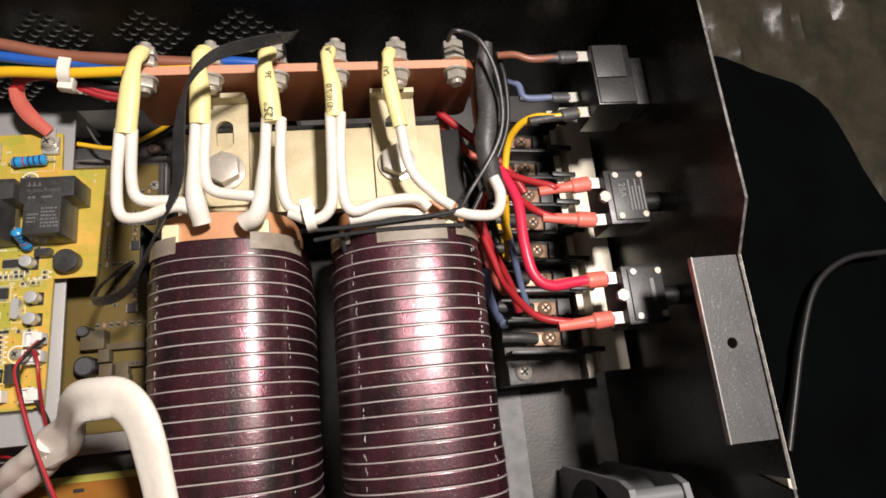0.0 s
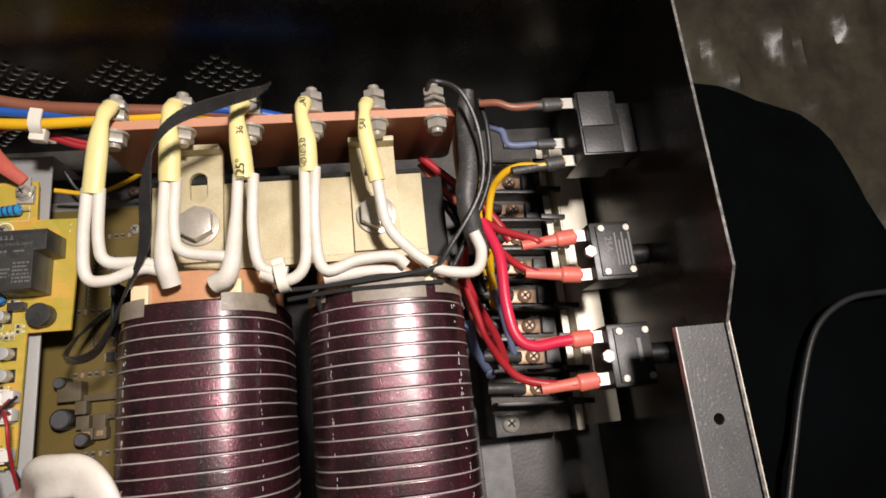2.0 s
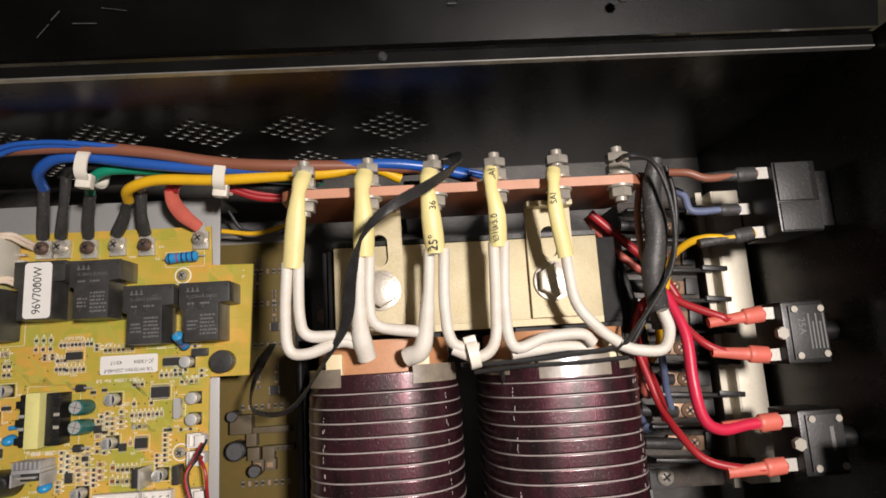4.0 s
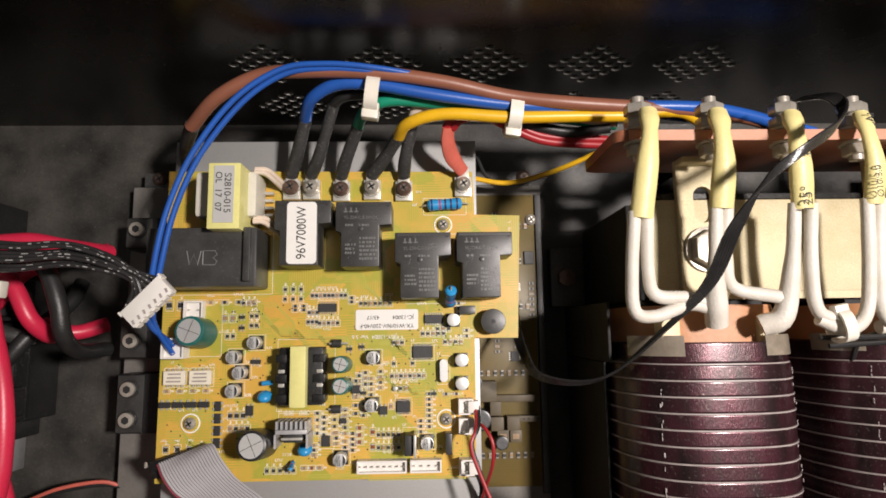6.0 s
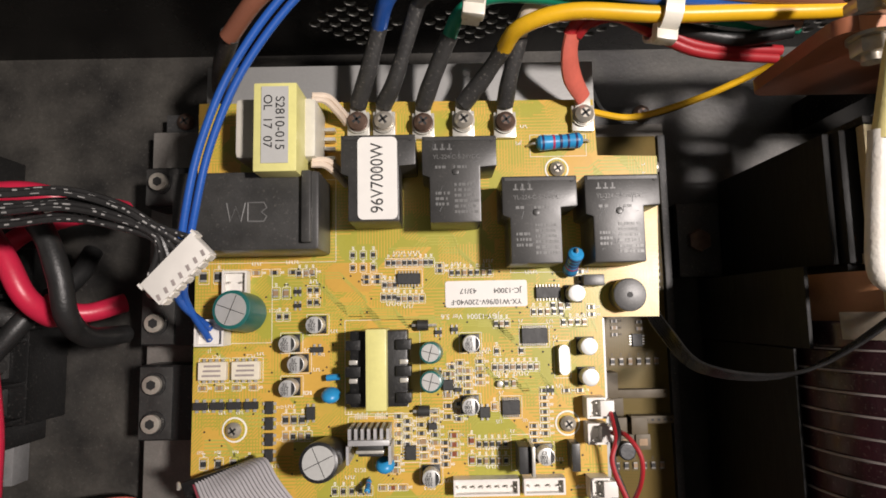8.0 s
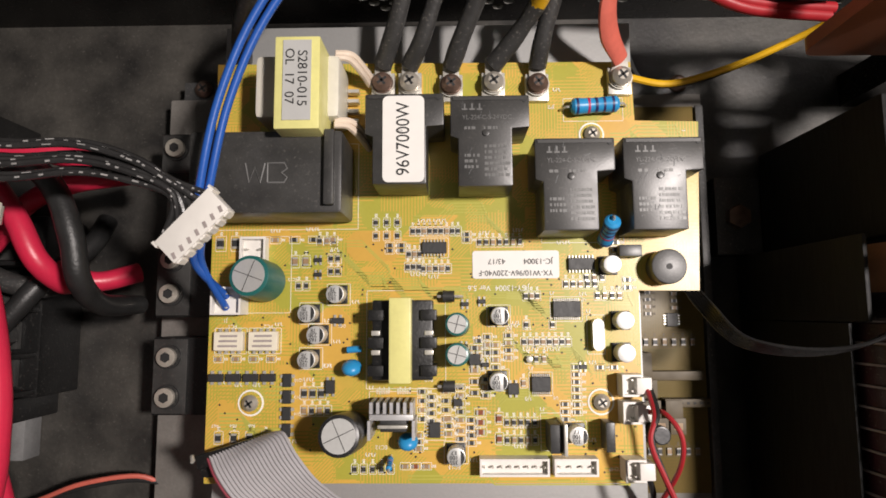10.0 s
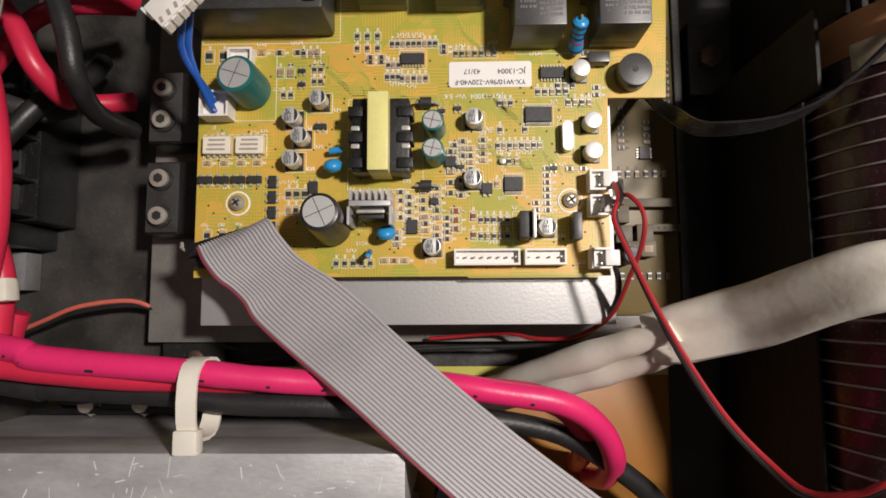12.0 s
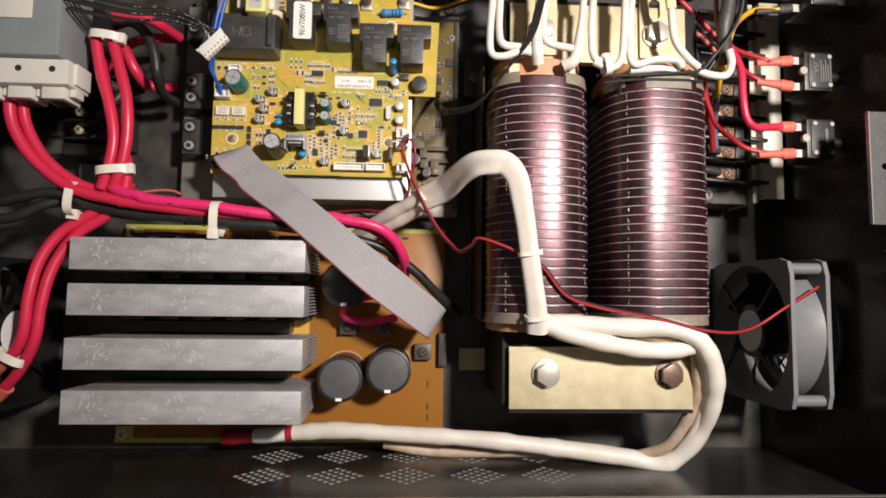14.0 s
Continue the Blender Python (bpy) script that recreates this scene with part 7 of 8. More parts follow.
for x in (0.052, 0.064):
    ter = part("clip_socket", box(x, x + .010, -0.0870, -0.0790, 0.0130, 0.0330, .0006), "resin_tan", pb, "tan clip socket")
    part("clip_hole", cyl((x + .005, -0.0830, 0.0331), .0016, .0003, seg=12), "ink", ter)
part("jumper_wire", tube([(-0.092, -0.0800, .030), (-0.080, -0.0815, .036), (-0.060, -0.0800, .037), (-0.030, -0.0815, .034), (-0.010, -0.0800, .036)], .0018, 10, 5), "black_rubber", pb, "black jumper wire")
for x in (-0.090, -0.082, -0.060, -0.052, -0.035):
    part("resistor", tube([(x, -0.0855, .0150), (x + .006, -0.0855, .0150)], .0014, 10, 1), "blue_part", pb)
for cx2, cy2, rr2, h2, m in ((0.0956, -0.2020, .0190, .0590, "cap_grey"), (0.1360, -0.1950, .0190, .0590, "cap_grey"), (0.0975, -0.1220, .0200, .0560, "cap_black")):
    c = part("bulk_capacitor", cyl((cx2, cy2, 0.0130), rr2, h2 - .0135, seg=40, bev=.0012), "cap_black", pb, "large black electrolytic capacitor")
    part("can_top", cyl((cx2, cy2, h2 - .0004), rr2 * .86, 0.0005, seg=36, bev=.0002), m, c, "grey vinyl top")
    part("glue_ring", cyl((cx2, cy2 + .001, 0.0130), rr2 * 1.03, .0012, seg=36), "card", c)
    part("print_bar", box(cx2 - .003, cx2 + .002, cy2 - rr2 * .93, cy2 - rr2 * .80, h2 - .0002, h2 + .0003), "silk", c)
for x, y in ((0.0980, -0.1600), (0.1294, -0.1600), (0.1655, -0.1820)):
    o = part("screw_terminal", box(x - .0075, x + .0075, y - .0070, y + .0070, 0.0130, 0.0215, .0006), "lit_steel", pb, "plated screw terminal")
    pan_screw("terminal_screw", (x, y, 0.0217), .0046, .003, "dark_screw", o)
part("fuse_clip", box(0.180, 0.187, -0.195, -0.165, 0.013, 0.02, .0005), "lit_steel", pb)
part("track_bars", box(0.030, 0.062, -0.172, -0.155, 0.0127, 0.0129), "pcb_amber", pb)


# added black strips stand for the shade between the heatsink bars
for y0, y1 in ((-0.1240, -0.1200), (-0.1655, -0.1555), (-0.2050, -0.1960), (-0.0875, -0.0850)):
    part("gap_strip", box(-0.1000, 0.0480, y0, y1, 0.0130, 0.0340, .0004), "black_plastic", pb, "black strip darkening the shaded gap between the heatsinks")


def bar_sink(y0, y1, label):
    """Extruded aluminium heatsink bar: a top block over a comb of thin fins, on the power board."""
    t = thing("bar_heatsink", label, "heatsink", (-0.018, (y0 + y1) / 2, 0.0130), "heatsinks on the power board")
    part("block", box(-0.1085, 0.0705, y0, y1, 0.0700, 0.0960, 0.0004), "alu", t)
    for k in range(9):
        y = y0 + .0006 + (y1 - y0 - .0026) * k / 8
        part("fin", box(-0.1080, 0.0700, y, y + .0013, 0.0135, 0.0698), "alu", t)
    for k in range(6):
        x = -0.09 + k * .028
        part("transistor", box(x, x + .015, y0 - .0052, y0 - .0004, 0.016, 0.036, .0005), "chip", t)
    bm = bmesh.new()
    for _ in range(90):
        x, y = rnd.choice((rnd.uniform(-0.105, 0.066), rnd.gauss(-.085, .006), rnd.gauss(.045, .009), rnd.gauss(-.02, .008))), rnd.uniform(y0 + .003, y1 - .003)
        x = min(max(x, -.104), .062)
        ang, ln, w = rnd.choice((1.5, 1.2, 0.2, 0.0, 2.0)) + rnd.uniform(-.3, .3), rnd.uniform(.0006, .0042) * rnd.choice((.5, 1, 1, 1.7)), rnd.uniform(.00006, .00026)
        ux, uy = math.cos(ang), math.sin(ang)
        y = min(max(y, y0 + .001 + max(0, -uy * ln)), y1 - .001 - max(0, uy * ln))
        bm.faces.new([bm.verts.new((x + ux * p * ln - uy * s * w, y + uy * p * ln + ux * s * w, 0.09605)) for p, s in ((0, -1), (1, -1), (1, 1), (0, 1))])
    tagged(part("scratch_mark", bm, "bright_scratch", t, "bright scratches", smooth=False), kind="stuff")
    return t


for y0, y1 in ((-0.1142, -0.0893), (-0.1492, -0.1250), (-0.1903, -0.1665), (-0.2310, -0.2060)):
    bar_sink(y0, y1, "scratched brushed aluminium heatsink bar on the power board")

# ---- battery cables ----


def cable(pts, r, m, label, name="battery_cable", prints=0):
    t = thing(name, label, "cable", pts[0], "battery cables")
    part("sheath", tube(pts, r, 14, 7, wob=.05), m, t)
    if prints:
        ln = spline(pts, 20)
        n = len(ln)
        for i in range(prints):
            k = int(n * (.25 + .5 * i / prints))
            part("print_bar", tube([ln[k] + Vector((0, -r * .45, r * .90)), ln[k + 1] + Vector((0, -r * .45, r * .90))], .0005, 4, 1), "ink", t)
    return t


cable([(-0.0790, -0.0020, 0.0870), (-0.0850, -0.0280, 0.0875), (-0.0880, -0.0430, 0.0895), (-0.0760, -0.0525, 0.0925), (-0.0603, -0.0561, 0.0940), (-0.0524, -0.0587, 0.0940), (-0.0063, -0.0629, 0.0925), (0.0210, -0.0661, 0.0890), (0.0442, -0.0681, 0.0850), (0.0782, -0.0681, 0.0850), (0.1023, -0.0714, 0.0850), (0.1243, -0.0755, 0.0820), (0.1387, -0.0851, 0.0740), (0.1472, -0.0996, 0.0600), (0.1481, -0.1121, 0.0400), (0.1461, -0.1173, 0.0200)], .0044, "pink_cable", "thick pink-red cable lying across the board edge", prints=9)
cable([(-0.1592, 0.0279, 0.1000), (-0.1560, -0.0028, 0.0980), (-0.1392, -0.0306, 0.0950), (-0.1107, -0.0515, 0.0930), (-0.0757, -0.0601, 0.0920), (-0.0725, -0.0609, 0.0920), (-0.0310, -0.0653, 0.0900), (-0.0042, -0.0668, 0.0850), (0.0283, -0.0691, 0.0790), (0.0627, -0.0710, 0.0760), (0.1029, -0.0720, 0.0750), (0.1235, -0.0772, 0.0700), (0.1348, -0.0882, 0.0600), (0.1381, -0.1006, 0.0450), (0.1405, -0.1110, 0.0200)], .0044, "red_cable", "thick red cable sweeping from the switchgear across the board edge")
cable([(-0.1527, 0.0242, 0.0940), (-0.1493, -0.0014, 0.0920), (-0.1333, -0.0287, 0.0900), (-0.1061, -0.0480, 0.0880), (-0.0710, -0.0561, 0.0860)], .0042, "red_cable", "thick red cable sweeping from the switchgear")
cable([(-0.1920, -0.0653, 0.0850), (-0.1644, -0.0615, 0.0880), (-0.1377, -0.0553, 0.0900), (-0.1191, -0.0552, 0.0880), (-0.0978, -0.0635, 0.0840), (-0.0615, -0.0698, 0.0840), (-0.0587, -0.0698, 0.0830), (-0.0145, -0.0720, 0.0840), (0.0094, -0.0751, 0.0830), (0.0480, -0.0768, 0.0800), (0.0873, -0.0821, 0.0700), (0.1267, -0.0904, 0.0600), (0.1569, -0.1103, 0.0500), (0.1751, -0.1277, 0.0400), (0.1978, -0.1471, 0.0200)], .0042, "black_rubber", "thick black cable lying across the board edge")
cable([(-0.1922, -0.0764, 0.0850), (-0.1576, -0.0744, 0.0880), (-0.1369, -0.0639, 0.0860), (-0.1208, -0.0608, 0.0820), (-0.0899, -0.0669, 0.0780), (-0.0603, -0.0706, 0.0780)], .0042, "black_rubber", "thick black cable bending into the loom")
cable([(-0.0998, 0.0727, 0.0950), (-0.0936, 0.0421, 0.0950), (-0.0851, 0.0150, 0.0960), (-0.0804, -0.0112, 0.0960), (-0.0832, -0.0327, 0.0950), (-0.0897, -0.0507, 0.0920)], .0044, "red_cable", "thick red cable rising beside the screw blocks")
cable([(-0.0876, 0.0724, 0.0940), (-0.0786, 0.0444, 0.0960), (-0.0714, 0.0207, 0.0980), (-0.0694, -0.0089, 0.0980), (-0.0735, -0.0337, 0.0960), (-0.0811, -0.0513, 0.0920)], .0044, "red_cable", "thick red cable rising beside the screw blocks")
cable([(-0.0984, 0.0546, 0.0850), (-0.0915, 0.0268, 0.0860), (-0.0818, -0.0049, 0.0880), (-0.0718, -0.0305, 0.0900), (-0.0735, -0.0503, 0.0880)], .0042, "red_cable", "thick red cable rising beside the screw blocks")
for pts, sl in (([(-0.0830, -0.0420, 0.0800), (-0.0890, -0.0570, 0.0800), (-0.1040, -0.0705, 0.0800), (-0.1235, -0.0848, 0.0820), (-0.1364, -0.1079, 0.0860), (-0.1415, -0.1364, 0.0880), (-0.1450, -0.1649, 0.0860), (-0.1569, -0.1828, 0.0800), (-0.1804, -0.1992, 0.0700)], [(-0.1569, -0.1828, 0.0800), (-0.1804, -0.1992, 0.0700), (-0.2101, -0.2102, 0.0600)]), ([(-0.0740, -0.0430, 0.0780), (-0.0800, -0.0590, 0.0775), (-0.0945, -0.0725, 0.0780), (-0.1137, -0.0872, 0.0800), (-0.1269, -0.1122, 0.0840), (-0.1328, -0.1408, 0.0860), (-0.1371, -0.1693, 0.0840), (-0.1525, -0.1946, 0.0760), (-0.1761, -0.2169, 0.0660)], [(-0.1640, -0.2077, 0.0700), (-0.1794, -0.2190, 0.0640), (-0.2104, -0.2283, 0.0550)])):
    t = cable(pts, .0043, "red_cable", "thick red cable curving down past the fan")
    part("end_sleeve", tube(sl, .0052, 14, 5, wob=.1), "red_sleeve", t, "faded orange-red end sleeve")
cable([(-0.0915, 0.0917, 0.0850), (-0.0732, 0.0929, 0.0840), (-0.0599, 0.0908, 0.0780), (-0.0522, 0.0913, 0.0500)], .0042, "red_cable", "thick red cable running to a screw block")
cable([(-0.0930, 0.0873, 0.0800), (-0.0787, 0.0895, 0.0820), (-0.0650, 0.0788, 0.0840), (-0.0578, 0.0618, 0.0840), (-0.0564, 0.0458, 0.0800), (-0.0595, 0.0379, 0.0600), (-0.0580, 0.0381, 0.0350)], .0042, "black_rubber", "thick black cable looping to a screw block")
cable([(-0.0985, 0.0843, 0.0700), (-0.0871, 0.0700, 0.0720), (-0.0799, 0.0548, 0.0700), (-0.0761, 0.0466, 0.0600), (-0.0780, 0.0473, 0.0500)], .0044, "red_cable", "thick red cable bending down beside the screw blocks")
cable([(-0.1127, 0.0622, 0.0500), (-0.0955, 0.0788, 0.0550), (-0.0768, 0.0870, 0.0550), (-0.0577, 0.0940, 0.0400)], .0040, "red_cable", "thick red cable running to a screw block")
cable([(-0.0855, 0.0522, 0.0500), (-0.0714, 0.0476, 0.0450), (-0.0591, 0.0520, 0.0340)], .0042, "red_cable", "short red cable end in a screw block")
cable([(-0.1171, 0.0191, 0.0500), (-0.1036, 0.0332, 0.0500), (-0.0936, 0.0483, 0.0450), (-0.0839, 0.0640, 0.0300), (-0.0826, 0.0772, 0.0200)], .0044, "black_rubber", "dusty black cable on the case floor")
cable([(-0.1235, 0.0536, 0.0450), (-0.1083, 0.0473, 0.0450), (-0.0969, 0.0455, 0.0400), (-0.0911, 0.0510, 0.0300)], .0046, "sleeve", "dusty black cable on the case floor")
cable([(0.1417, -0.1504, 0.0300), (0.1178, -0.1552, 0.0340), (0.0980, -0.1511, 0.0360), (0.0962, -0.1431, 0.0360), (0.1071, -0.1356, 0.0400), (0.1208, -0.1318, 0.0440), (0.1381, -0.1340, 0.0400)], .0036, "pink_cable", "pink-red cable end looped over the screw terminals")
tie((-0.0901, 0.0693, 0.0950), (.1, 1, 0), .0065, (0.0115, 0.0085), head=(1, .25, 0))
tie((-0.0801, -0.0367, 0.0920), (-.1, 1, 0), .0065, (0.0125, 0.0085), head=(1, .3, 0))
tie((-0.1119, -0.0583, 0.0860), (1, -.1, 0), .0065, (0.0125, 0.0105), head=(1, -.1, 0))
tie((-0.0005, -0.0725, 0.0885), (1, 0, 0), .0065, (0.0128, 0.0105), head=(1, .75, 0))
tie((-0.1551, -0.1829, 0.0800), (-.5, -1, 0), .0065, (0.0105, 0.0075), head=(1, .4, 0))

# thin pink and black pair on the floor
solo("thin_wire", tube([(-0.1285, -0.0560, 0.0150), (-0.1069, -0.0478, 0.0180), (-0.0876, -0.0407, 0.0200), (-0.0650, -0.0385, 0.0160), (-0.0531, -0.0454, 0.0100)], .0011, 8, 6), "red_sleeve", "thin pink wire on the case floor", "wire")
solo("thin_wire", tube([(-0.1299, -0.0582, 0.0130), (-0.1082, -0.0499, 0.0160), (-0.0893, -0.0432, 0.0170), (-0.0620, -0.0409, 0.0140), (-0.0422, -0.0507, 0.0100), (-0.0198, -0.0606, 0.0120), (0.0190, -0.0613, 0.0200)], .0011, 8, 6), "black_rubber", "thin black wire on the case floor", "wire")

# ---- white sleeved heavy leads of the transformer ----


def heavy(pts, r, label, m="white_fat"):
    t = thing("heavy_lead", label, "cable", pts[0], "heavy transformer leads")
    part("sleeve", tube(pts, r, 14, 7, wob=.16), m, t)
    return t


def shell(pts, r, flat, thick=.0011, seg=22, step=7):
    """An open-ended soft sleeve: outer and inner skin joined at both mouths; r and flat vary along the points."""
    line = spline(pts, step)
    n = len(line)
    rs = np.interp(np.linspace(0, 1, n), np.linspace(0, 1, len(r)), r)
    fl = np.interp(np.linspace(0, 1, n), np.linspace(0, 1, len(flat)), flat)
    skins = []
    bm = bmesh.new()
    for inset in (0.0, thick):
        side = Vector((0, 0, 1))
        rings = []
        for i, c in enumerate(line):
            d = (line[min(i + 1, n - 1)] - line[max(i - 1, 0)]).normalized()
            side = (side - d * side.dot(d)).normalized()
            other = d.cross(side)
            ring = []
            cut = 0.0015 * max(0, 1 - i / 8)
            for k in range(seg):
                a = 2 * math.pi * k / seg
                w = 1 + .05 * noise.noise((c.x * 60 + k * .5, c.y * 60, c.z * 60))
                dent = 1 - (.2 + .65 * max(0, min(1, (.55 - i / n) * 4))) * max(0, math.cos(a - .25)) ** 5 * (fl[i] < .75)
                ring.append(bm.verts.new(c + d * cut * (math.cos(a) - .2) + (side * math.cos(a) * (rs[i] * fl[i] * dent * w - inset) + other * math.sin(a) * (rs[i] * w - inset))))
            rings.append(ring)
        skins.append(rings)
    for s, rings in enumerate(skins):
        for a, b in zip(rings, rings[1:]):
            for k in range(seg):
                f = bm.faces.new((a[k], a[(k + 1) % seg], b[(k + 1) % seg], b[k]))
                f.material_index = s
    for e in (0, -1):
        for k in range(seg):
            bm.faces.new((skins[0][e][k], skins[0][e][(k + 1) % seg], skins[1][e][(k + 1) % seg], skins[1][e][k]))
    return bm


heavy([(0.0980, -0.0800, 0.0190), (0.1167, -0.0700, 0.0420), (0.1346, -0.0622, 0.0600), (0.1488, -0.0558, 0.0730), (0.1578, -0.0517, 0.0800), (0.1637, -0.0490, 0.0850)], .0053, "thick ivory sleeved lead rising into a wide sleeve")
heavy([(0.1010, -0.0855, 0.0180), (0.1194, -0.0782, 0.0380), (0.1354, -0.0713, 0.0540), (0.1511, -0.0645, 0.0670), (0.1600, -0.0599, 0.0750), (0.1657, -0.0566, 0.0810)], .0046, "thick ivory sleeved lead rising into a wide sleeve")
ws = thing("wide_sleeve", "wide flattened ivory sleeve with a dark brown inside over a coil", "sleeve", (0.215, -0.05, 0.127))
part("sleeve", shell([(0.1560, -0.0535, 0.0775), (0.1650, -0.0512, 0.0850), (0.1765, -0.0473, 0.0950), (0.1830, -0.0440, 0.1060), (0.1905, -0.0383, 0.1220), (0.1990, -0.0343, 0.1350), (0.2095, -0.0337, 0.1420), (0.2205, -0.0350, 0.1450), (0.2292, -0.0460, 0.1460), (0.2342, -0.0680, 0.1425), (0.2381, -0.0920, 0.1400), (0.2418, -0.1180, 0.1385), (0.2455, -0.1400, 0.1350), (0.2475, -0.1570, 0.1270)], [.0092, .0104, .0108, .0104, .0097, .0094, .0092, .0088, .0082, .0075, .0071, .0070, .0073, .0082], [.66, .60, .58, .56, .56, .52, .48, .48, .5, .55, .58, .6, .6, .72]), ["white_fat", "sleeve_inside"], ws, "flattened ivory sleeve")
heavy([(0.2516, -0.1509, 0.1220), (0.2759, -0.1511, 0.1270), (0.3181, -0.1532, 0.1280), (0.3449, -0.1529, 0.1290), (0.3700, -0.1613, 0.1260), (0.3849, -0.1830, 0.1190), (0.3904, -0.2105, 0.1070), (0.3874, -0.2409, 0.0870), (0.3678, -0.2672, 0.0720), (0.3374, -0.2646, 0.0640), (0.2869, -0.2598, 0.0550), (0.2152, -0.2534, 0.0480), (0.1426, -0.2504, 0.0400), (0.0934, -0.2488, 0.0340), (0.0536, -0.2521, 0.0280)], .0072, "thick ivory sleeved lead sweeping round to the power board")
heavy([(0.2500, -0.1498, 0.1240), (0.2682, -0.1570, 0.1280), (0.2937, -0.1638, 0.1280), (0.3247, -0.1693, 0.1250), (0.3520, -0.1702, 0.1220), (0.3711, -0.1669, 0.1190)], .0066, "thick ivory sleeved lead across the coil ends")
heavy([(0.3224, -0.1578, 0.1200), (0.3540, -0.1620, 0.1180), (0.3713, -0.1664, 0.1140), (0.3787, -0.1887, 0.1080), (0.3794, -0.2168, 0.0960), (0.3694, -0.2470, 0.0800), (0.3552, -0.2599, 0.0680), (0.3226, -0.2692, 0.0500), (0.2658, -0.2659, 0.0400), (0.1824, -0.2682, 0.0300), (0.1324, -0.2623, 0.0240)], .0048, "brown-stained ivory sleeved lead below the coil ends", "white_stained")
heavy([(0.3729, -0.1638, 0.1200), (0.3816, -0.1881, 0.1130), (0.3866, -0.2161, 0.1000), (0.3802, -0.2488, 0.0820), (0.3656, -0.2665, 0.0660)], .0040, "ivory sleeved lead beside its twin")
tt = thing("end_tape", "red and white tape round the end of a heavy lead", "tape", (0.0249, -0.2535, 0.0300))
part("red_tape", tube([(-0.0076, -0.2563, 0.0260), (0.0072, -0.2561, 0.0270), (0.0193, -0.2552, 0.0270)], .0064, 12, 4, wob=.15), "red_wire", tt, "red tape")
part("white_tape", tube([(0.0193, -0.2552, 0.0270), (0.0341, -0.2540, 0.0280), (0.0468, -0.2530, 0.0280)], .0066, 12, 4, wob=.1), "paper", tt, "white tape")
part("red_tape", tube([(0.0468, -0.2530, 0.0280), (0.0565, -0.2521, 0.0280)], .0068, 12, 4), "red_wire", tt)
tie((0.2393, -0.1000, 0.1392), (.14, -1, -.06), .003, (0.0073, 0.0050), head=(-1, .2, 0))
tie((0.2460, -0.1457, 0.1325), (.1, -1, -.35), .003, (0.0078, 0.0056), head=(-1, .2, 0))

# ---- red and black fan lead ----
fw = thing("fan_lead", "thin red and black twin wire from the board to the fan", "wire", (0.147, 0.005, 0.068))
W = [(0.1480, 0.0065, 0.067)] + [(0.1472, -0.0022, 0.0780), (0.1442, -0.0105, 0.0820), (0.1483, -0.0232, 0.0850), (0.1577, -0.0458, 0.0890), (0.1662, -0.0630, 0.0920), (0.1753, -0.0786, 0.0960), (0.1849, -0.0904, 0.1010), (0.1909, -0.0966, 0.1110), (0.1979, -0.0933, 0.1230), (0.2064, -0.0888, 0.1320), (0.2466, -0.1058, 0.1300), (0.2678, -0.1294, 0.1300), (0.2926, -0.1387, 0.1320), (0.3301, -0.1453, 0.1340), (0.3796, -0.1557, 0.1330), (0.4154, -0.1536, 0.1200), (0.4442, -0.1373, 0.1180), (0.4734, -0.1207, 0.1150)]
part("red_core", tube(W, .0010, 8, 7), "red_wire", fw)
part("black_core", tube([Vector(p) + Vector((.0013 * math.cos(i * .6), .0013 * math.sin(i * .6), -.0007)) for i, p in enumerate(W)], .0011, 8, 7), "black_rubber", fw)
f2 = thing("fan_lead", "thin red and black twin wire looping under the bracket", "wire", (0.147, 0.0, 0.068))
W2 = [(0.1480, -0.0030, 0.067)] + [(0.1503, -0.0012, 0.0780), (0.1546, -0.0081, 0.0820), (0.1549, -0.0181, 0.0800), (0.1526, -0.0308, 0.0700), (0.1486, -0.0458, 0.0550), (0.1379, -0.0543, 0.0400), (0.1223, -0.0558, 0.0320), (0.1081, -0.0537, 0.0250), (0.0749, -0.0563, 0.0200)]
part("red_core", tube(W2, .0009, 8, 7), "red_wire", f2)
part("black_core", tube([(0.1480, -0.0235, 0.067)] + [(0.1470, -0.0242, 0.0680), (0.1506, -0.0348, 0.0620), (0.1487, -0.0459, 0.0500), (0.1386, -0.0557, 0.0360), (0.1205, -0.0591, 0.0260), (0.0853, -0.0602, 0.0200), (0.0331, -0.0628, 0.0180), (-0.0062, -0.0665, 0.0180), (-0.0271, -0.0716, 0.0180)], .0011, 8, 7), "black_rubber", f2)

# ---- switchgear and terminal block on the west side ----
ct = thing("main_breaker", "grey moulded main breaker on the case floor", "breaker", (-0.165, 0.06, 0.0))
part("base", box(-0.2320, -0.1300, 0.0330, 0.1250, 0.001, 0.0790, 0.001), "black_plastic", ct, "black base")
part("cover", box(-0.2320, -0.1100, 0.0425, 0.1250, 0.0792, 0.1240, 0.0025), "breaker_dark", ct, "slate grey cover")
low = part("terminal_housing", box(-0.2320, -0.1055, 0.0230, 0.0423, 0.0880, 0.1180, 0.0015), "breaker_grey", ct, "light grey terminal housing")
part("housing_step", box(-0.1240, -0.1030, 0.0255, 0.0420, 0.0900, 0.1100, 0.001), "breaker_grey", low)
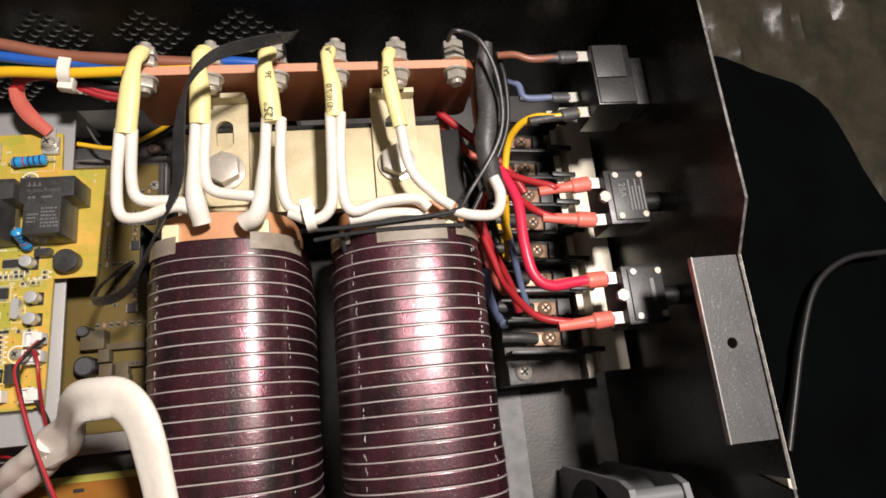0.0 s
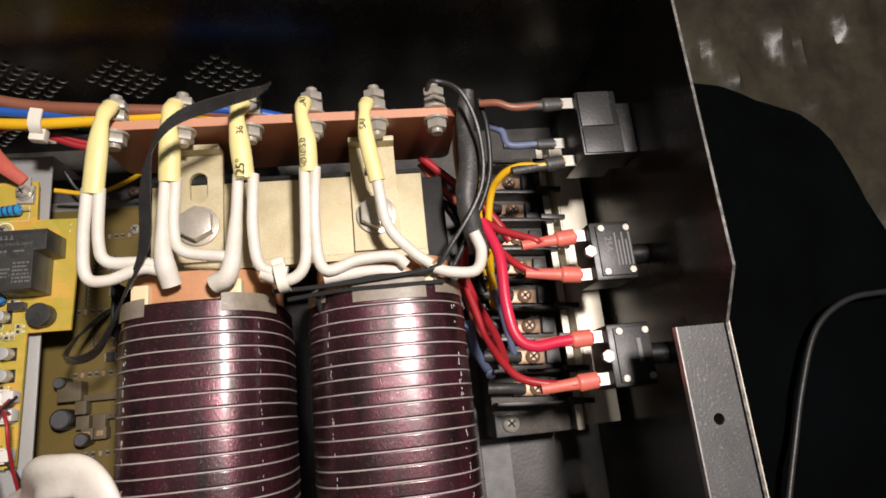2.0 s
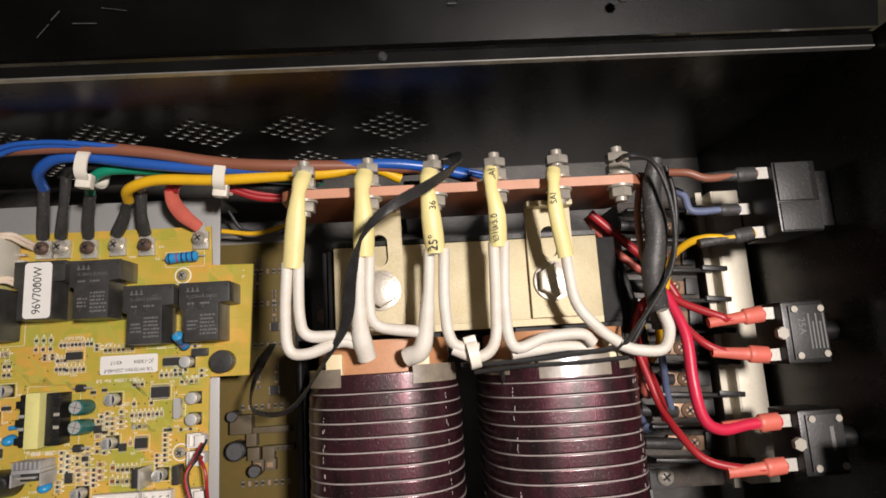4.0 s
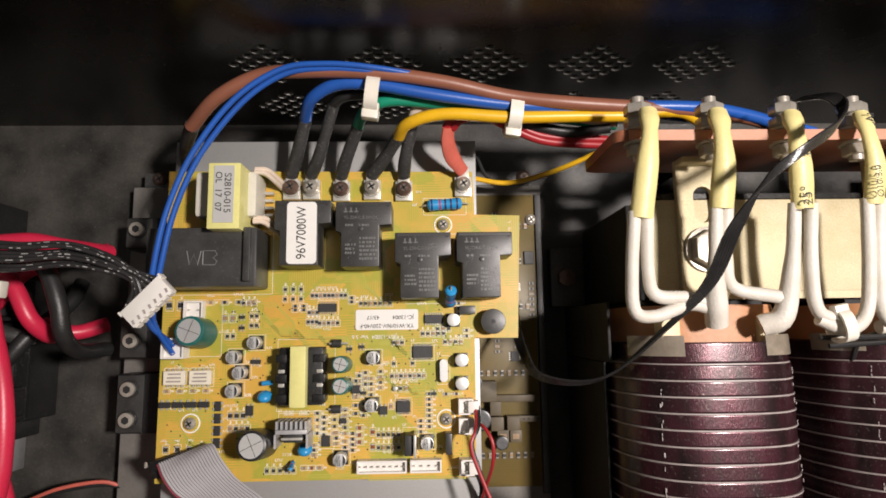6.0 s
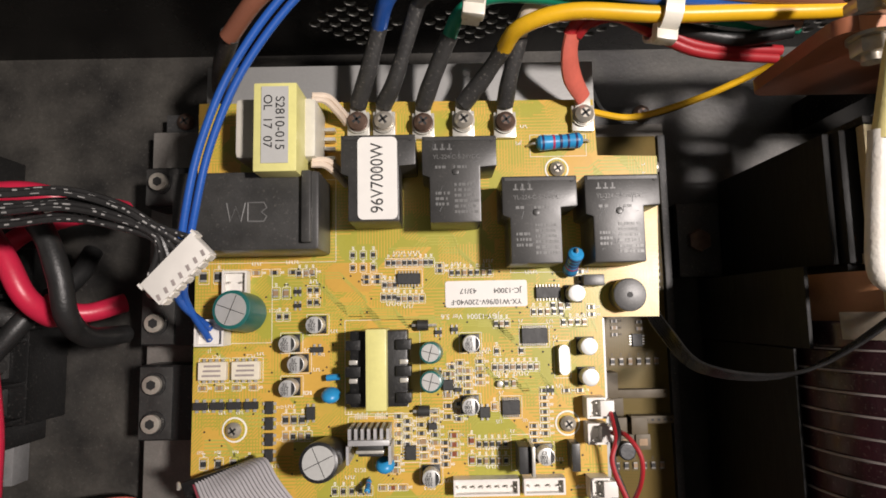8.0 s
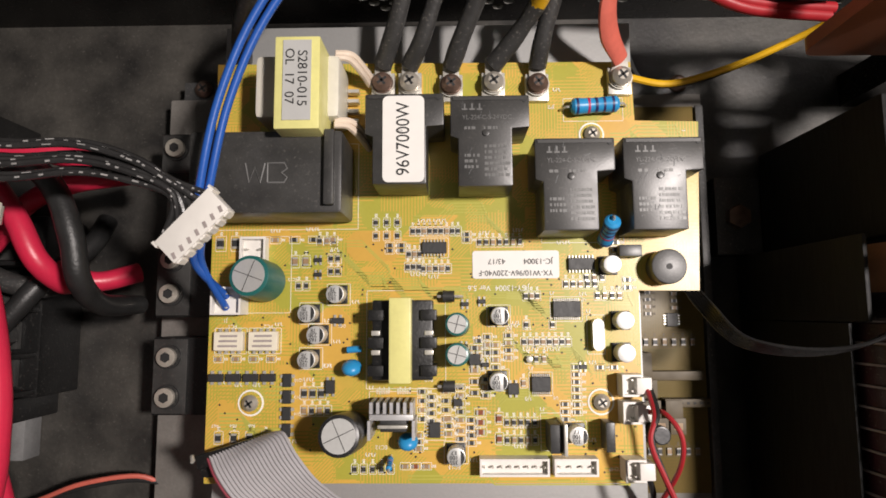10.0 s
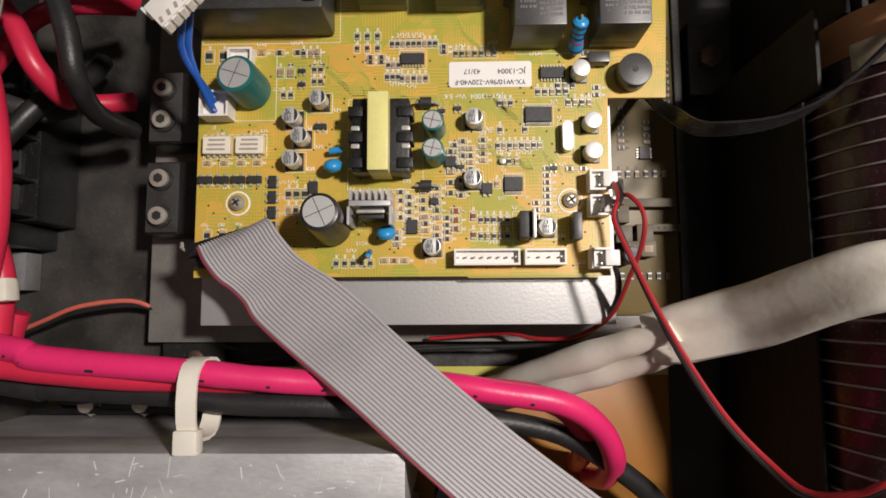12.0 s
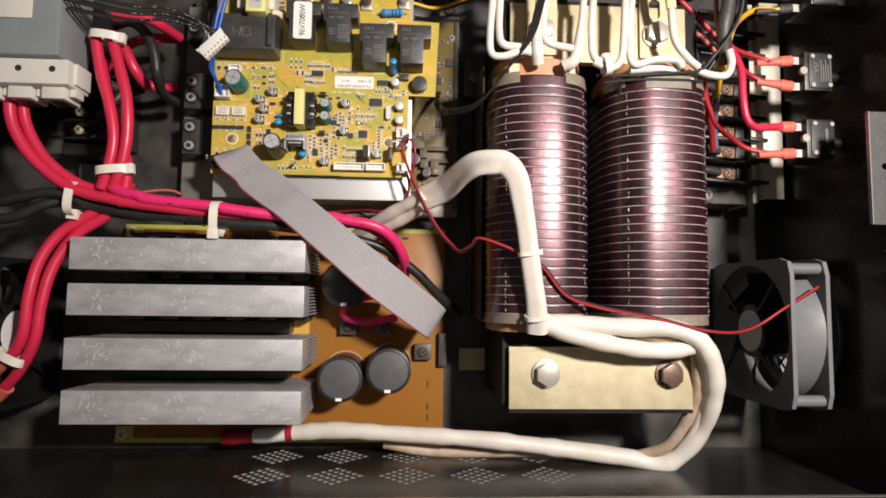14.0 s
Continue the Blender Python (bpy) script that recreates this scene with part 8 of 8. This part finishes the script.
for k in range(5):
    x = -0.2250 + k * .0245
    part("shroud", box(x, x + .017, 0.0135, 0.0228, 0.0900, 0.1130, 0.001), "breaker_grey", low)
    part("wire_port", box(x + .003, x + .014, 0.0128, 0.0134, 0.0920, 0.1080), "ink", low)
    part("clip_foot", box(x + .0178, x + .0225, 0.0165, 0.0228, 0.0960, 0.1080, .0008), "breaker_grey", low)
    part("screw_well", cyl((x + .010, 0.0345, 0.1180), .0024, .0003, seg=16), "ink", low)
part("handle_slot", box(-0.16, -0.13, 0.07, 0.10, 0.1242, 0.1252, .0005), "breaker_grey", ct)
tl = thing("west_terminal_block", "dark tiered terminal block with brass screws beside the main breaker", "terminal block", (-0.125, 0.03, 0.0))
part("block", box(-0.1500, -0.1040, -0.002, 0.0780, 0.001, 0.030, 0.001), "black_plastic", tl)
for y in (0.0640, 0.0446, 0.0250, 0.0090):
    part("barrier", box(-0.1490, -0.1050, y - .0095, y - .0075, 0.0302, 0.0470, .0005), "black_plastic", tl)
    pl3 = part("terminal_plate", box(-0.1330, -0.1120, y - .0060, y + .0060, 0.0302, 0.0330, .0006), "relay", tl, "grey terminal plate")
    part("tinned_tab", box(-0.1300, -0.1255, y - .0062, y - .0020, 0.0332, 0.0352, .0004), "tin", pl3)
    part("brass_post", cyl((-0.1362, y, 0.0302), .0030, .0110, seg=16), "zinc", tl, "brass post")
    pan_screw("terminal_screw", (-0.1362, y, 0.0414), .0042, .0035, "zinc", tl, "brass screw")
part("end_cover", box(-0.1500, -0.1130, -0.0130, -0.0025, 0.001, 0.0400, .001), "black_plastic", tl)
solo("grey_plate", box(-0.1510, -0.1210, -0.0330, -0.0145, 0.0003, 0.0120, .0008), "dust_grey", "light grey plate on the floor beside the terminal block", "plate")
pb2 = thing("loose_ferrule", "dark sleeved wire end lying on the terminal block", "wire end", (-0.122, 0.020, 0.036))
part("sleeve", tube([(-0.1350, 0.0120, .0400), (-0.1220, 0.0180, .0420), (-0.1090, 0.0260, .0440)], .0048, 14, 5), "black_rubber", pb2)
part("end_rim", cyl((-0.1092, 0.0259, .0440), .0048, .0018, seg=18, axis=(.85, .52, .13)), "sleeve", pb2)
